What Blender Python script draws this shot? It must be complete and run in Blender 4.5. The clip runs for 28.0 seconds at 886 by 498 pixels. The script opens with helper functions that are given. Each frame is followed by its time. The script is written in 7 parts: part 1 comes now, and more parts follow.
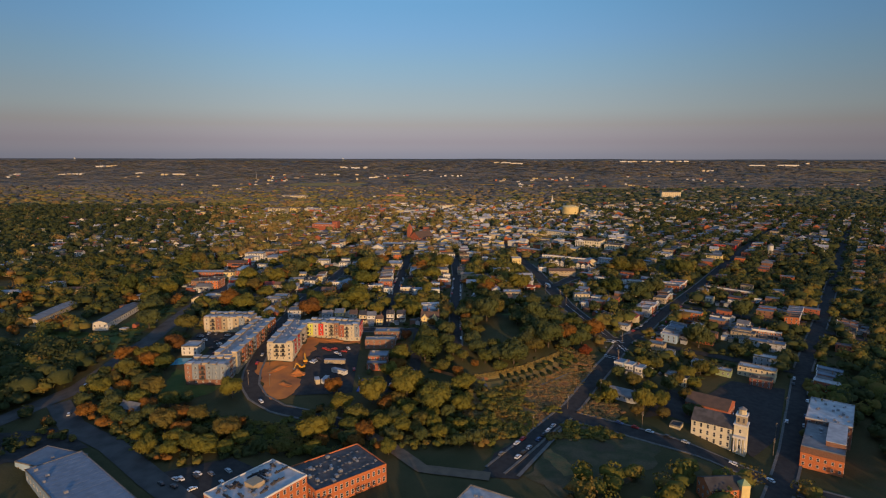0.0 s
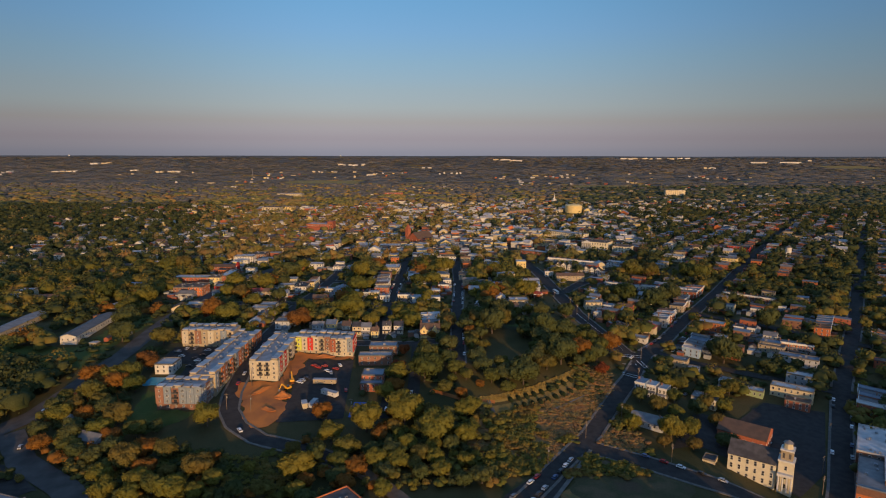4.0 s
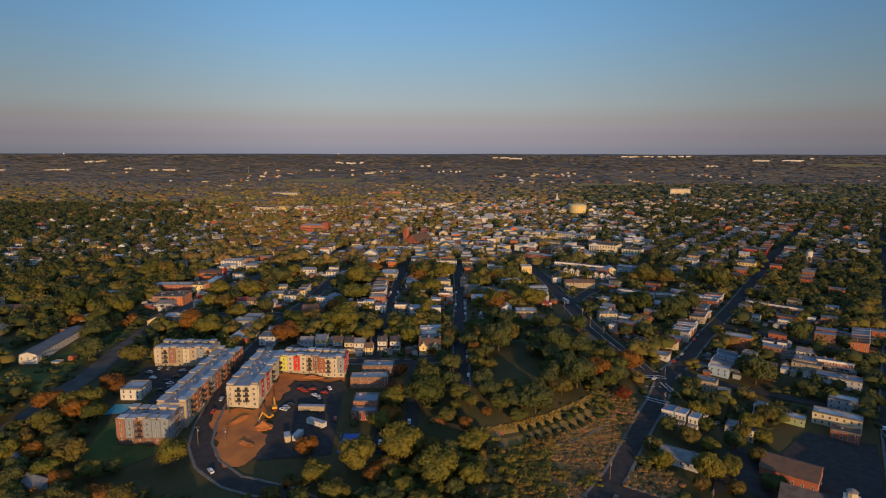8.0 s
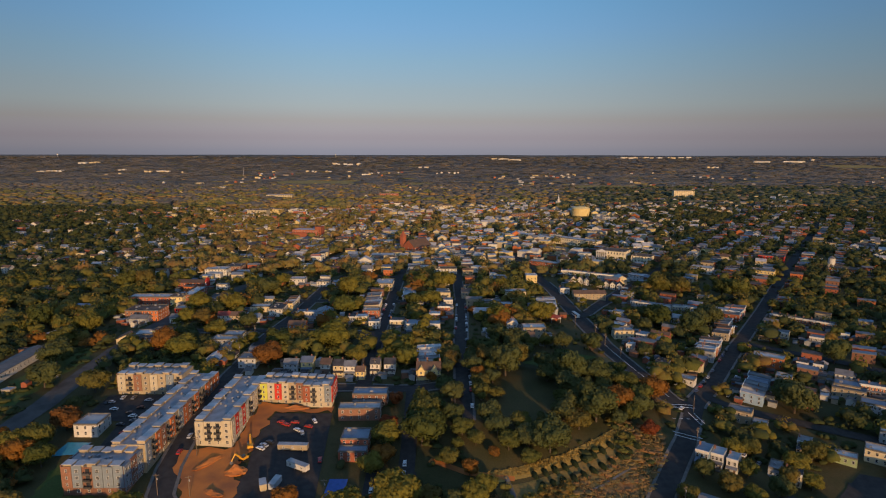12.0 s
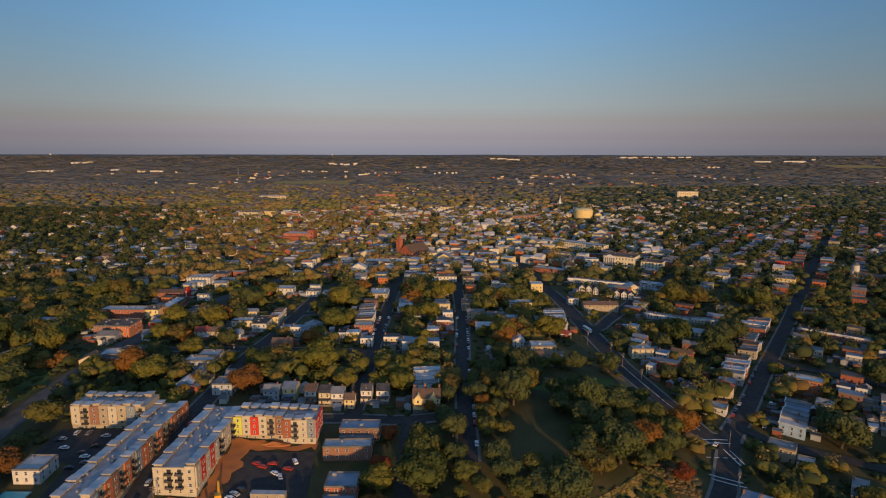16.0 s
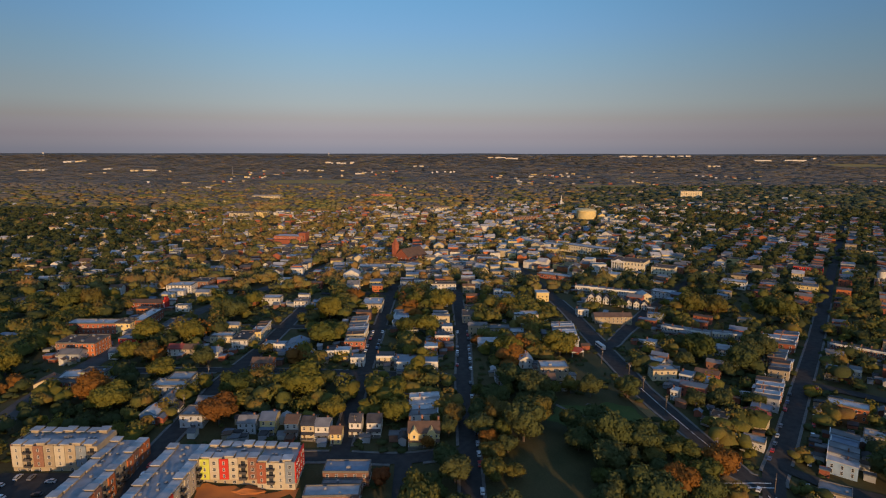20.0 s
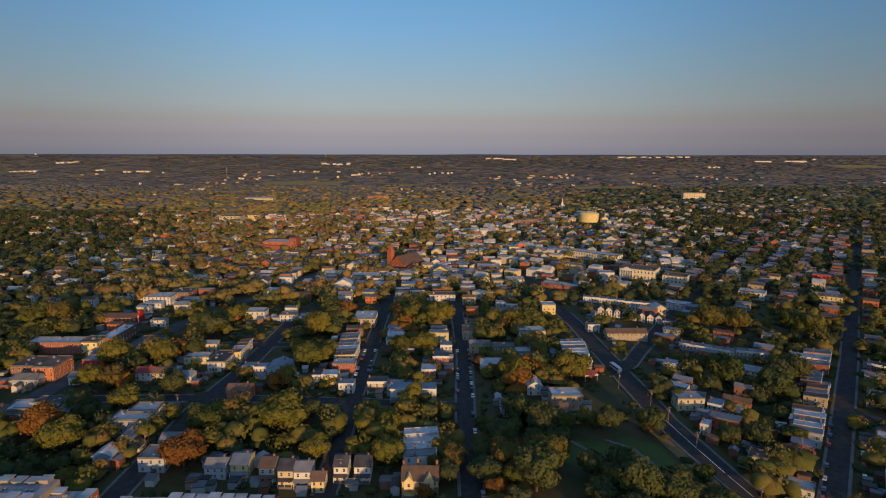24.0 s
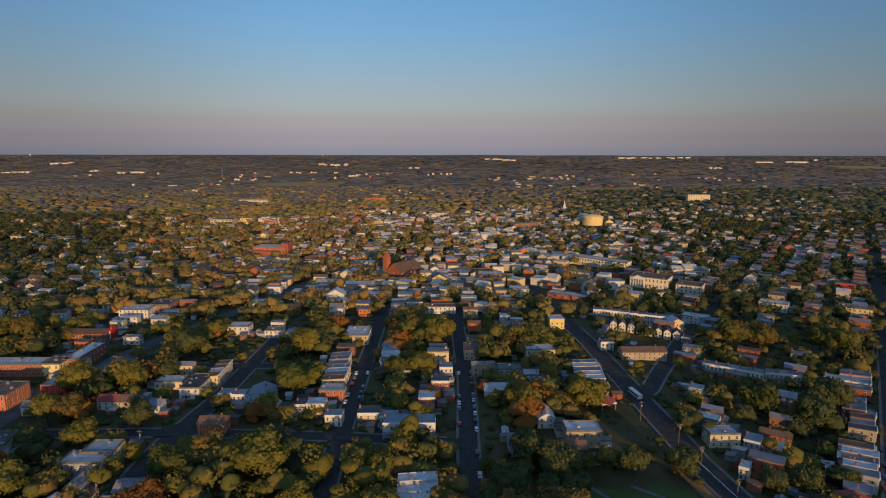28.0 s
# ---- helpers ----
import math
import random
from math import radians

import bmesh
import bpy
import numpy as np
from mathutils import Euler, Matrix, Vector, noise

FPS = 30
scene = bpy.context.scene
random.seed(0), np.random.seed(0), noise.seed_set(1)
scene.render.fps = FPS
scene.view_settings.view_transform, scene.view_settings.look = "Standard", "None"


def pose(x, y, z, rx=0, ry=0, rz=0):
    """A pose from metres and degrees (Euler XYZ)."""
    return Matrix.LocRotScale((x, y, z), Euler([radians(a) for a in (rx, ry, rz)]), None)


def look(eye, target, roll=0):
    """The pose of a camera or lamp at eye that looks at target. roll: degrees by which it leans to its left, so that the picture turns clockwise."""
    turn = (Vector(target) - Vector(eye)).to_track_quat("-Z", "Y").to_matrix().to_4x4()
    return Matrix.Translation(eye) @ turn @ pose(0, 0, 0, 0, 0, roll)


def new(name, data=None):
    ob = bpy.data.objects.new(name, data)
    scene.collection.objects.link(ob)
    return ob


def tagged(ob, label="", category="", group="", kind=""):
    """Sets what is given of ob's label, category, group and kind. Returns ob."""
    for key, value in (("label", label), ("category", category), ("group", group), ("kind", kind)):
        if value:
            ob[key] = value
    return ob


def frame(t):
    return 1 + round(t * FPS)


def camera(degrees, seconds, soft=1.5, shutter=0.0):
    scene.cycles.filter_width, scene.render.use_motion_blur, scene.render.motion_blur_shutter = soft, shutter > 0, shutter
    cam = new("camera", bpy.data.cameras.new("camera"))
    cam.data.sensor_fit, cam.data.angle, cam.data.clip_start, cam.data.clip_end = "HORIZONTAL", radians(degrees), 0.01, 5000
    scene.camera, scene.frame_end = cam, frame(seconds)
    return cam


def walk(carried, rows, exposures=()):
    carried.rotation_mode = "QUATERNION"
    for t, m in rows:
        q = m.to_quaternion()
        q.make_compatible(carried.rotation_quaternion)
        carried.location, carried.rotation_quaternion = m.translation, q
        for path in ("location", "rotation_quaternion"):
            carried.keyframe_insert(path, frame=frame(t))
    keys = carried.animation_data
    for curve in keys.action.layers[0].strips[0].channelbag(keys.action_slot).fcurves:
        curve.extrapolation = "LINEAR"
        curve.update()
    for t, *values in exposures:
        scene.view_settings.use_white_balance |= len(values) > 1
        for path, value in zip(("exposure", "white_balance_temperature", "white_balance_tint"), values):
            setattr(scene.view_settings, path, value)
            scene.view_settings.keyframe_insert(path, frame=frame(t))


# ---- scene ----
cam = camera(73.0, 28.0, soft=1.15)
PATH = [
    (0, (0.00, 0.00, 138.00), (-1.24, 98.78, 122.45), 0.10),
    (1.5, (-1.01, 15.81, 138.01), (-2.07, 114.57, 122.32), 0.10),
    (3, (-1.95, 32.00, 138.00), (-2.94, 130.73, 122.13), 0.10),
    (4.5, (-2.83, 48.45, 137.96), (-3.83, 147.15, 121.88), 0.10),
    (6, (-3.66, 65.09, 137.91), (-4.56, 163.76, 121.72), 0.10),
    (7.5, (-4.43, 81.82, 137.85), (-5.26, 180.48, 121.55), 0.10),
    (9, (-5.14, 98.58, 137.78), (-5.90, 197.23, 121.39), 0.10),
    (10.5, (-5.79, 115.30, 137.71), (-6.47, 213.96, 121.39), 0.10),
    (12, (-6.39, 131.93, 137.64), (-6.85, 230.61, 121.47), 0.10),
    (13.5, (-6.94, 148.43, 137.58), (-7.25, 247.11, 121.44), 0.10),
    (15, (-7.43, 164.75, 137.52), (-7.64, 263.43, 121.32), 0.10),
    (16.5, (-7.87, 180.88, 137.49), (-7.87, 279.56, 121.28), 0.10),
    (18, (-8.26, 196.80, 137.47), (-8.08, 295.46, 121.13), 0.10),
    (19.5, (-8.61, 212.50, 137.48), (-8.35, 311.15, 121.06), 0.10),
    (21, (-8.90, 227.99, 137.51), (-8.44, 326.64, 121.13), 0.10),
    (22.5, (-9.15, 243.28, 137.58), (-8.55, 341.93, 121.20), 0.10),
    (24, (-9.35, 258.39, 137.69), (-8.60, 357.06, 121.42), 0.10),
    (25.5, (-9.51, 273.35, 137.83), (-8.63, 372.02, 121.58), 0.10),
    (27, (-9.62, 288.21, 138.03), (-8.71, 386.88, 121.78), 0.10),
    (28, (-9.67, 298.08, 138.19), (-8.69, 396.76, 122.00), 0.10),
]
walk(cam, [(t, look(eye, target, roll)) for t, eye, target, roll in PATH])

# ---- light: low warm sun behind the camera, clear evening sky ----
SUN_AZ = radians(163.5)          # from +y towards +x
SUN_EL = radians(6.5)
sun_dir = Vector((math.sin(SUN_AZ) * math.cos(SUN_EL), math.cos(SUN_AZ) * math.cos(SUN_EL), math.sin(SUN_EL)))
sun_data = bpy.data.lights.new("sun", "SUN")
sun_data.energy, sun_data.angle, sun_data.color = 4.4, radians(0.6), (1.0, 0.6, 0.27)
sun = new("sun", sun_data)
sun.matrix_world = look(sun_dir * 100, (0, 0, 0))

world = bpy.data.worlds.new("sky")
scene.world = world
world.use_nodes = True
wn, wl = world.node_tree.nodes, world.node_tree.links
wn.clear()
sky = wn.new("ShaderNodeTexSky")
sky.sky_type, sky.sun_disc = "NISHITA", False
sky.sun_elevation, sky.sun_rotation = SUN_EL, SUN_AZ
sky.air_density, sky.dust_density, sky.ozone_density = 1.0, 0.6, 2.0
back = wn.new("ShaderNodeBackground")
back.inputs[1].default_value = 0.14
# the pinkish band of the evening sky above the horizon
tc = wn.new("ShaderNodeTexCoord")
sep = wn.new("ShaderNodeSeparateXYZ")
ramp = wn.new("ShaderNodeValToRGB")
mix = wn.new("ShaderNodeMix")
mix.data_type, mix.blend_type = "RGBA", "MULTIPLY"
mix.inputs[0].default_value = 1.0
wl.new(tc.outputs["Generated"], sep.inputs[0])
wl.new(sep.outputs[2], ramp.inputs[0])
wl.new(sky.outputs[0], mix.inputs[6])
wl.new(ramp.outputs[0], mix.inputs[7])
# the sky deepens towards both sides
west = wn.new("ShaderNodeMapRange")
west.interpolation_type = "SMOOTHSTEP"
for key, v in (("From Min", -0.62), ("From Max", -0.15), ("To Min", 0.72), ("To Max", 1.0)):
    west.inputs[key].default_value = v
wl.new(sep.outputs[0], west.inputs[0])
dim = wn.new("ShaderNodeMix")
dim.data_type, dim.blend_type = "RGBA", "MULTIPLY"
dim.inputs[0].default_value = 1.0
wl.new(mix.outputs[2], dim.inputs[6])
east = wn.new("ShaderNodeMapRange")
east.interpolation_type = "SMOOTHSTEP"
for key, v in (("From Min", 0.1), ("From Max", 0.65), ("To Min", 1.0), ("To Max", 0.78)):
    east.inputs[key].default_value = v
wl.new(sep.outputs[0], east.inputs[0])
sides = wn.new("ShaderNodeMath")
sides.operation = "MULTIPLY"
wl.new(west.outputs[0], sides.inputs[0])
wl.new(east.outputs[0], sides.inputs[1])
wl.new(sides.outputs[0], dim.inputs[7])
wl.new(dim.outputs[2], back.inputs[0])
out = wn.new("ShaderNodeOutputWorld")
wl.new(back.outputs[0], out.inputs[0])
SKY_STOPS = [(0.0, (0.71, 0.88, 2.4)), (1.0, (3.2, 3.3, 3.75)), (0.021, (0.61, 0.615, 1.46)), (0.048, (0.68, 0.59, 0.955)), (0.07, (0.74, 0.675, 0.945)), (0.097, (0.76, 0.71, 0.91)), (0.14, (0.74, 0.785, 0.98)), (0.186, (0.7, 0.85, 1.12)), (0.23, (0.67, 0.91, 1.17)), (0.45, (1.62, 1.85, 2.25))]
for n, (at, col) in enumerate(SKY_STOPS):
    e = ramp.color_ramp.elements[n] if n < 2 else ramp.color_ramp.elements.new(at)
    e.position, e.color = at, (*col, 1)
scene.view_settings.exposure = 0.0

# ---- materials ----
MATS = {}


def material(name, base, other=None, scale=0.5, rough=0.85, metal=0.0, vary=0.0, bump=0.0, island=False, detail=4.0, lo=0.35, hi=0.65, spec=0.3):
    """A plain surface: two colours mixed by noise at world size, brightness varied from object to object."""
    m = bpy.data.materials.new(name)
    m.use_nodes = True
    nt = m.node_tree
    bsdf = nt.nodes["Principled BSDF"]
    bsdf.inputs["Roughness"].default_value = rough
    bsdf.inputs["Metallic"].default_value = metal
    bsdf.inputs["Specular IOR Level"].default_value = spec
    geo = nt.nodes.new("ShaderNodeNewGeometry")
    tex = nt.nodes.new("ShaderNodeTexNoise")
    tex.inputs["Scale"].default_value, tex.inputs["Detail"].default_value = scale, detail
    nt.links.new(geo.outputs["Position"], tex.inputs["Vector"])
    cr = nt.nodes.new("ShaderNodeValToRGB")
    cr.color_ramp.elements[0].position, cr.color_ramp.elements[1].position = lo, hi
    cr.color_ramp.elements[0].color = (*base, 1)
    cr.color_ramp.elements[1].color = (*(other or [c * 0.75 for c in base]), 1)
    nt.links.new(tex.outputs[0], cr.inputs[0])
    colour = cr.outputs[0]
    if vary:
        info = nt.nodes.new("ShaderNodeObjectInfo")
        hs = nt.nodes.new("ShaderNodeHueSaturation")
        mr = nt.nodes.new("ShaderNodeMapRange")
        mr.inputs["To Min"].default_value, mr.inputs["To Max"].default_value = 1 - vary, 1 + vary
        nt.links.new(geo.outputs["Random Per Island"] if island else info.outputs["Random"], mr.inputs[0])
        nt.links.new(mr.outputs[0], hs.inputs["Value"])
        nt.links.new(colour, hs.inputs["Color"])
        colour = hs.outputs[0]
    nt.links.new(colour, bsdf.inputs["Base Color"])
    if bump:
        bp = nt.nodes.new("ShaderNodeBump")
        bp.inputs["Strength"].default_value, bp.inputs["Distance"].default_value = 0.6, bump
        nt.links.new(tex.outputs[0], bp.inputs["Height"])
        nt.links.new(bp.outputs[0], bsdf.inputs["Normal"])
    MATS[name] = m
    return m


def palette(name, colours, scale, rough=0.9, island=False, through_light=0.0, random_mix=0.5, bump=0.0):
    """Colours picked by broad noise over the land plus a random share per object or island."""
    m = bpy.data.materials.new(name)
    m.use_nodes = True
    nt = m.node_tree
    bsdf = nt.nodes["Principled BSDF"]
    bsdf.inputs["Roughness"].default_value = rough
    bsdf.inputs["Specular IOR Level"].default_value = 0.15
    geo = nt.nodes.new("ShaderNodeNewGeometry")
    info = nt.nodes.new("ShaderNodeObjectInfo")
    tex = nt.nodes.new("ShaderNodeTexNoise")
    tex.inputs["Scale"].default_value, tex.inputs["Detail"].default_value = scale, 3.0
    nt.links.new(geo.outputs["Position"], tex.inputs["Vector"])
    spread = nt.nodes.new("ShaderNodeMapRange")
    spread.inputs["From Min"].default_value, spread.inputs["From Max"].default_value = 0.3, 0.7
    nt.links.new(tex.outputs[0], spread.inputs[0])
    mx = nt.nodes.new("ShaderNodeMix")
    mx.inputs[0].default_value = random_mix
    nt.links.new(spread.outputs[0], mx.inputs[2])
    nt.links.new(geo.outputs["Random Per Island"] if island else info.outputs["Random"], mx.inputs[3])
    cr = nt.nodes.new("ShaderNodeValToRGB")
    for n, c in enumerate(colours):
        at = n / (len(colours) - 1)
        e = cr.color_ramp.elements[min(n, 1)] if n < 2 else cr.color_ramp.elements.new(at)
        e.position, e.color = at, (*c, 1)
    nt.links.new(mx.outputs[0], cr.inputs[0])
    fine = nt.nodes.new("ShaderNodeTexNoise")
    fine.inputs["Scale"].default_value = 1.3
    nt.links.new(geo.outputs["Position"], fine.inputs["Vector"])
    val = nt.nodes.new("ShaderNodeMapRange")
    val.inputs["To Min"].default_value, val.inputs["To Max"].default_value = 0.65, 1.35
    nt.links.new(fine.outputs[0], val.inputs[0])
    hs = nt.nodes.new("ShaderNodeHueSaturation")
    nt.links.new(val.outputs[0], hs.inputs["Value"])
    nt.links.new(cr.outputs[0], hs.inputs["Color"])
    nt.links.new(hs.outputs[0], bsdf.inputs["Base Color"])
    if bump:
        # leafy relief of crowns that are seen from afar
        tufts = nt.nodes.new("ShaderNodeTexNoise")
        tufts.inputs["Scale"].default_value, tufts.inputs["Detail"].default_value = 0.45, 3.0
        nt.links.new(geo.outputs["Position"], tufts.inputs["Vector"])
        bp = nt.nodes.new("ShaderNodeBump")
        bp.inputs["Strength"].default_value, bp.inputs["Distance"].default_value = 1.0, bump
        nt.links.new(tufts.outputs[0], bp.inputs["Height"])
        nt.links.new(bp.outputs[0], bsdf.inputs["Normal"])
    if through_light:
        # leaves let part of the light through
        thin = nt.nodes.new("ShaderNodeBsdfTranslucent")
        both = nt.nodes.new("ShaderNodeMixShader")
        both.inputs[0].default_value = through_light
        nt.links.new(hs.outputs[0], thin.inputs[0])
        nt.links.new(bsdf.outputs[0], both.inputs[1])
        nt.links.new(thin.outputs[0], both.inputs[2])
        nt.links.new(both.outputs[0], nt.nodes["Material Output"].inputs[0])
    MATS[name] = m
    return m


palette("leaves", [(0.0594, 0.077, 0.022), (0.0935, 0.1056, 0.0264), (0.1265, 0.1232, 0.0308), (0.165, 0.1232, 0.033), (0.1485, 0.0924, 0.033)], 0.02, through_light=0.35, random_mix=0.6)
palette("leaves_dark", [(0.0593, 0.0764, 0.029), (0.0791, 0.0949, 0.0316), (0.0988, 0.105, 0.0369), (0.0659, 0.087, 0.0343)], 0.02, through_light=0.3, random_mix=0.6)
palette("town_leaves_dark", [(0.04399, 0.05669, 0.0215), (0.05865, 0.07038, 0.02346), (0.07331, 0.0782, 0.02737), (0.04888, 0.06451, 0.02542)], 0.06, through_light=0.3, random_mix=0.3, island=True)
palette("leaves_orange", [(0.2, 0.082, 0.022), (0.25, 0.115, 0.024), (0.165, 0.075, 0.024)], 0.02, through_light=0.35, random_mix=0.7)
palette("leaves_red", [(0.24, 0.055, 0.024), (0.27, 0.085, 0.026), (0.19, 0.05, 0.022)], 0.02, through_light=0.35, random_mix=0.7)
palette("leaves_yellow", [(0.149, 0.149, 0.0285), (0.196, 0.166, 0.0309), (0.125, 0.137, 0.0309)], 0.02, through_light=0.35, random_mix=0.7)
palette("woods", [(0.081, 0.0936, 0.0329), (0.121, 0.127, 0.0405), (0.177, 0.149, 0.0506), (0.221, 0.144, 0.0557), (0.19, 0.114, 0.0506)], 0.05, through_light=0.35, random_mix=0.3, island=True)
palette("town_leaves", [(0.0758, 0.0897, 0.02464), (0.119, 0.123, 0.02957), (0.162, 0.144, 0.0345), (0.211, 0.144, 0.03696), (0.19, 0.108, 0.03696)], 0.06, through_light=0.35, random_mix=0.25, island=True)
palette("town_leaves_yellow", [(0.125, 0.125, 0.024), (0.165, 0.14, 0.026), (0.105, 0.115, 0.026)], 0.06, through_light=0.35, random_mix=0.3, island=True)
# far woods: distance haze is put into the base colour as grey
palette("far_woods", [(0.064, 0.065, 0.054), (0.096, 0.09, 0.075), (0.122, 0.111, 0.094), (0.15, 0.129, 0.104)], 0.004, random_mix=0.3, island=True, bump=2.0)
# gold of the low sun's glow mixed into the autumn leaf colours
palette("sprays_sun_gold", [(0.107, 0.114, 0.0366), (0.161, 0.154, 0.0451), (0.235, 0.182, 0.0564), (0.294, 0.176, 0.062), (0.252, 0.139, 0.0564)], 0.03, through_light=0.3, random_mix=0.25, island=True)
palette("woods_sun_gold", [(0.107, 0.114, 0.0366), (0.161, 0.154, 0.0451), (0.235, 0.182, 0.0564), (0.294, 0.176, 0.062), (0.252, 0.139, 0.0564)], 0.008, random_mix=0.22, island=True, bump=2.5)
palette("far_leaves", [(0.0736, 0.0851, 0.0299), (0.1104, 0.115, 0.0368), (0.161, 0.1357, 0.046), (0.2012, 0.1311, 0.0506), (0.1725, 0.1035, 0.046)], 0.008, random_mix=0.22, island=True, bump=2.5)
# greens darkened and cooled: the weaker sun at the sides, put into colour
palette("dimmed_leaves", [(0.04, 0.056, 0.027), (0.056, 0.07, 0.033), (0.072, 0.076, 0.037), (0.08, 0.068, 0.038)], 0.008, random_mix=0.22, island=True, bump=2.5)
palette("grass", [(0.0396, 0.0411, 0.0143), (0.0594, 0.0539, 0.0206), (0.0792, 0.0634, 0.0253), (0.0475, 0.0491, 0.0158)], 0.03, random_mix=0.0)
palette("dry_brush", [(0.202, 0.0975, 0.0429), (0.24, 0.13, 0.0494), (0.13, 0.109, 0.0442), (0.26, 0.114, 0.0468)], 0.15, random_mix=0.3, island=True)
palette("dry_grass", [(0.27, 0.175, 0.045), (0.32, 0.22, 0.06), (0.22, 0.16, 0.045)], 0.2, random_mix=0.0)
palette("lawn", [(0.05, 0.074, 0.018), (0.066, 0.09, 0.022), (0.08, 0.086, 0.026)], 0.1, random_mix=0.0)
palette("hedge", [(0.0297, 0.0432, 0.0189), (0.0405, 0.054, 0.0216), (0.0351, 0.0459, 0.0243)], 0.1, through_light=0.2, random_mix=0.5)
palette("lot_grass", [(0.09, 0.0696, 0.036), (0.114, 0.084, 0.0456), (0.066, 0.0624, 0.0288), (0.084, 0.06, 0.036)], 0.06, random_mix=0.0)
palette("bank_grass", [(0.168, 0.12, 0.0432), (0.204, 0.142, 0.048), (0.12, 0.106, 0.0384)], 0.2, random_mix=0.0)
material("bark", (0.09, 0.07, 0.055), scale=3.0)
material("soil", (0.52, 0.18, 0.036), (0.27, 0.1, 0.034), scale=0.09, bump=0.3, detail=7.0, lo=0.3, hi=0.7)
material("stucco_church", (0.64, 0.57, 0.4), (0.54, 0.48, 0.34), scale=0.3)
material("asphalt", (0.057, 0.052, 0.048), (0.04, 0.037, 0.035), scale=0.3, rough=1.0, spec=0.08)
material("asphalt_worn", (0.102, 0.0943, 0.0861), (0.0656, 0.0607, 0.0566), scale=0.12, rough=1.0, spec=0.08, detail=6.0)
material("dirt_road", (0.19, 0.125, 0.078), (0.13, 0.09, 0.06), scale=0.2, rough=0.95, bump=0.05)
material("concrete", (0.158, 0.144, 0.126), (0.108, 0.101, 0.09), scale=0.4, rough=0.9)
material("paint_line", (0.7, 0.69, 0.66), scale=1.0)
material("roof_white", (0.43, 0.42, 0.41), (0.295, 0.29, 0.285), scale=0.25, rough=0.6, vary=0.2)
material("roof_grey", (0.178, 0.175, 0.172), (0.12, 0.119, 0.119), scale=0.25, rough=0.7, vary=0.3)
material("roof_membrane", (0.27, 0.272, 0.28), (0.19, 0.192, 0.2), scale=0.2, rough=0.6)
material("roof_blue", (0.155, 0.186, 0.231), (0.116, 0.142, 0.18), scale=0.25, rough=0.5, vary=0.15)
material("roof_dark", (0.052, 0.047, 0.045), (0.085, 0.077, 0.074), scale=0.3, vary=0.3)
material("roof_red", (0.28, 0.06, 0.045), (0.2, 0.05, 0.04), scale=0.3, vary=0.2)
material("roof_brown", (0.14, 0.085, 0.055), (0.1, 0.065, 0.045), scale=0.3, vary=0.2)
material("wall_cream", (0.528, 0.44, 0.273), (0.44, 0.37, 0.238), scale=0.3, vary=0.1)
material("wall_white", (0.563, 0.537, 0.475), (0.458, 0.44, 0.396), scale=0.3, vary=0.1)
material("wall_grey", (0.36, 0.37, 0.38), (0.3, 0.31, 0.32), scale=0.3, vary=0.2)
material("wall_blue", (0.25, 0.34, 0.43), (0.2, 0.28, 0.36), scale=0.3, vary=0.2)
material("wall_green", (0.34, 0.4, 0.2), (0.28, 0.34, 0.17), scale=0.3, vary=0.15)
material("wall_yellow", (0.616, 0.484, 0.211), (0.528, 0.414, 0.185), scale=0.3, vary=0.1)
material("wall_tan", (0.378, 0.303, 0.197), (0.318, 0.257, 0.167), scale=0.3, vary=0.15)
material("brick_red", (0.34, 0.105, 0.055), (0.25, 0.08, 0.045), scale=1.5, vary=0.2)
material("brick_orange", (0.5, 0.15, 0.05), (0.38, 0.12, 0.045), scale=1.5, vary=0.12)
material("brick_brown", (0.24, 0.12, 0.075), (0.18, 0.09, 0.06), scale=1.5, vary=0.2)
material("panel_red", (0.5, 0.036, 0.024), (0.42, 0.034, 0.022), scale=0.5)
material("panel_lime", (0.5, 0.52, 0.08), (0.44, 0.46, 0.08), scale=0.5)
material("panel_white", (0.47, 0.41, 0.29), (0.4, 0.35, 0.26), scale=0.5)
material("panel_grey", (0.2, 0.235, 0.265), (0.17, 0.2, 0.228), scale=0.5)
material("trim_white", (0.62, 0.6, 0.55), (0.52, 0.5, 0.46), scale=1.0)
material("glass_dark", (0.03, 0.032, 0.036), (0.05, 0.052, 0.056), scale=0.5, rough=0.12, spec=0.5)
material("metal_grey", (0.35, 0.35, 0.36), scale=2.0, rough=0.5, metal=0.6)
material("wood_pole", (0.2, 0.15, 0.1), scale=2.0)
material("tyre", (0.02, 0.02, 0.02), scale=2.0)
material("pool_blue", (0.05, 0.28, 0.36), (0.05, 0.24, 0.32), scale=0.5, rough=0.2)
material("court_blue", (0.06, 0.12, 0.35), (0.05, 0.1, 0.28), scale=0.5)
material("machine_yellow", (0.75, 0.36, 0.03), (0.6, 0.3, 0.03), scale=1.0, rough=0.5)
CAR_PAINT = [material("paint_" + n, c, scale=2.0, rough=0.3, spec=0.5) for n, c in (
    ("white", (0.75, 0.75, 0.74)), ("silver", (0.45, 0.46, 0.47)), ("black", (0.03, 0.03, 0.032)),
    ("grey", (0.16, 0.16, 0.17)), ("red", (0.42, 0.03, 0.025)), ("blue", (0.05, 0.09, 0.2)))]

# ---- land ----


def smooth(a, b, v):
    k = min(1.0, max(0.0, (v - a) / (b - a)))
    return k * k * (3 - 2 * k)


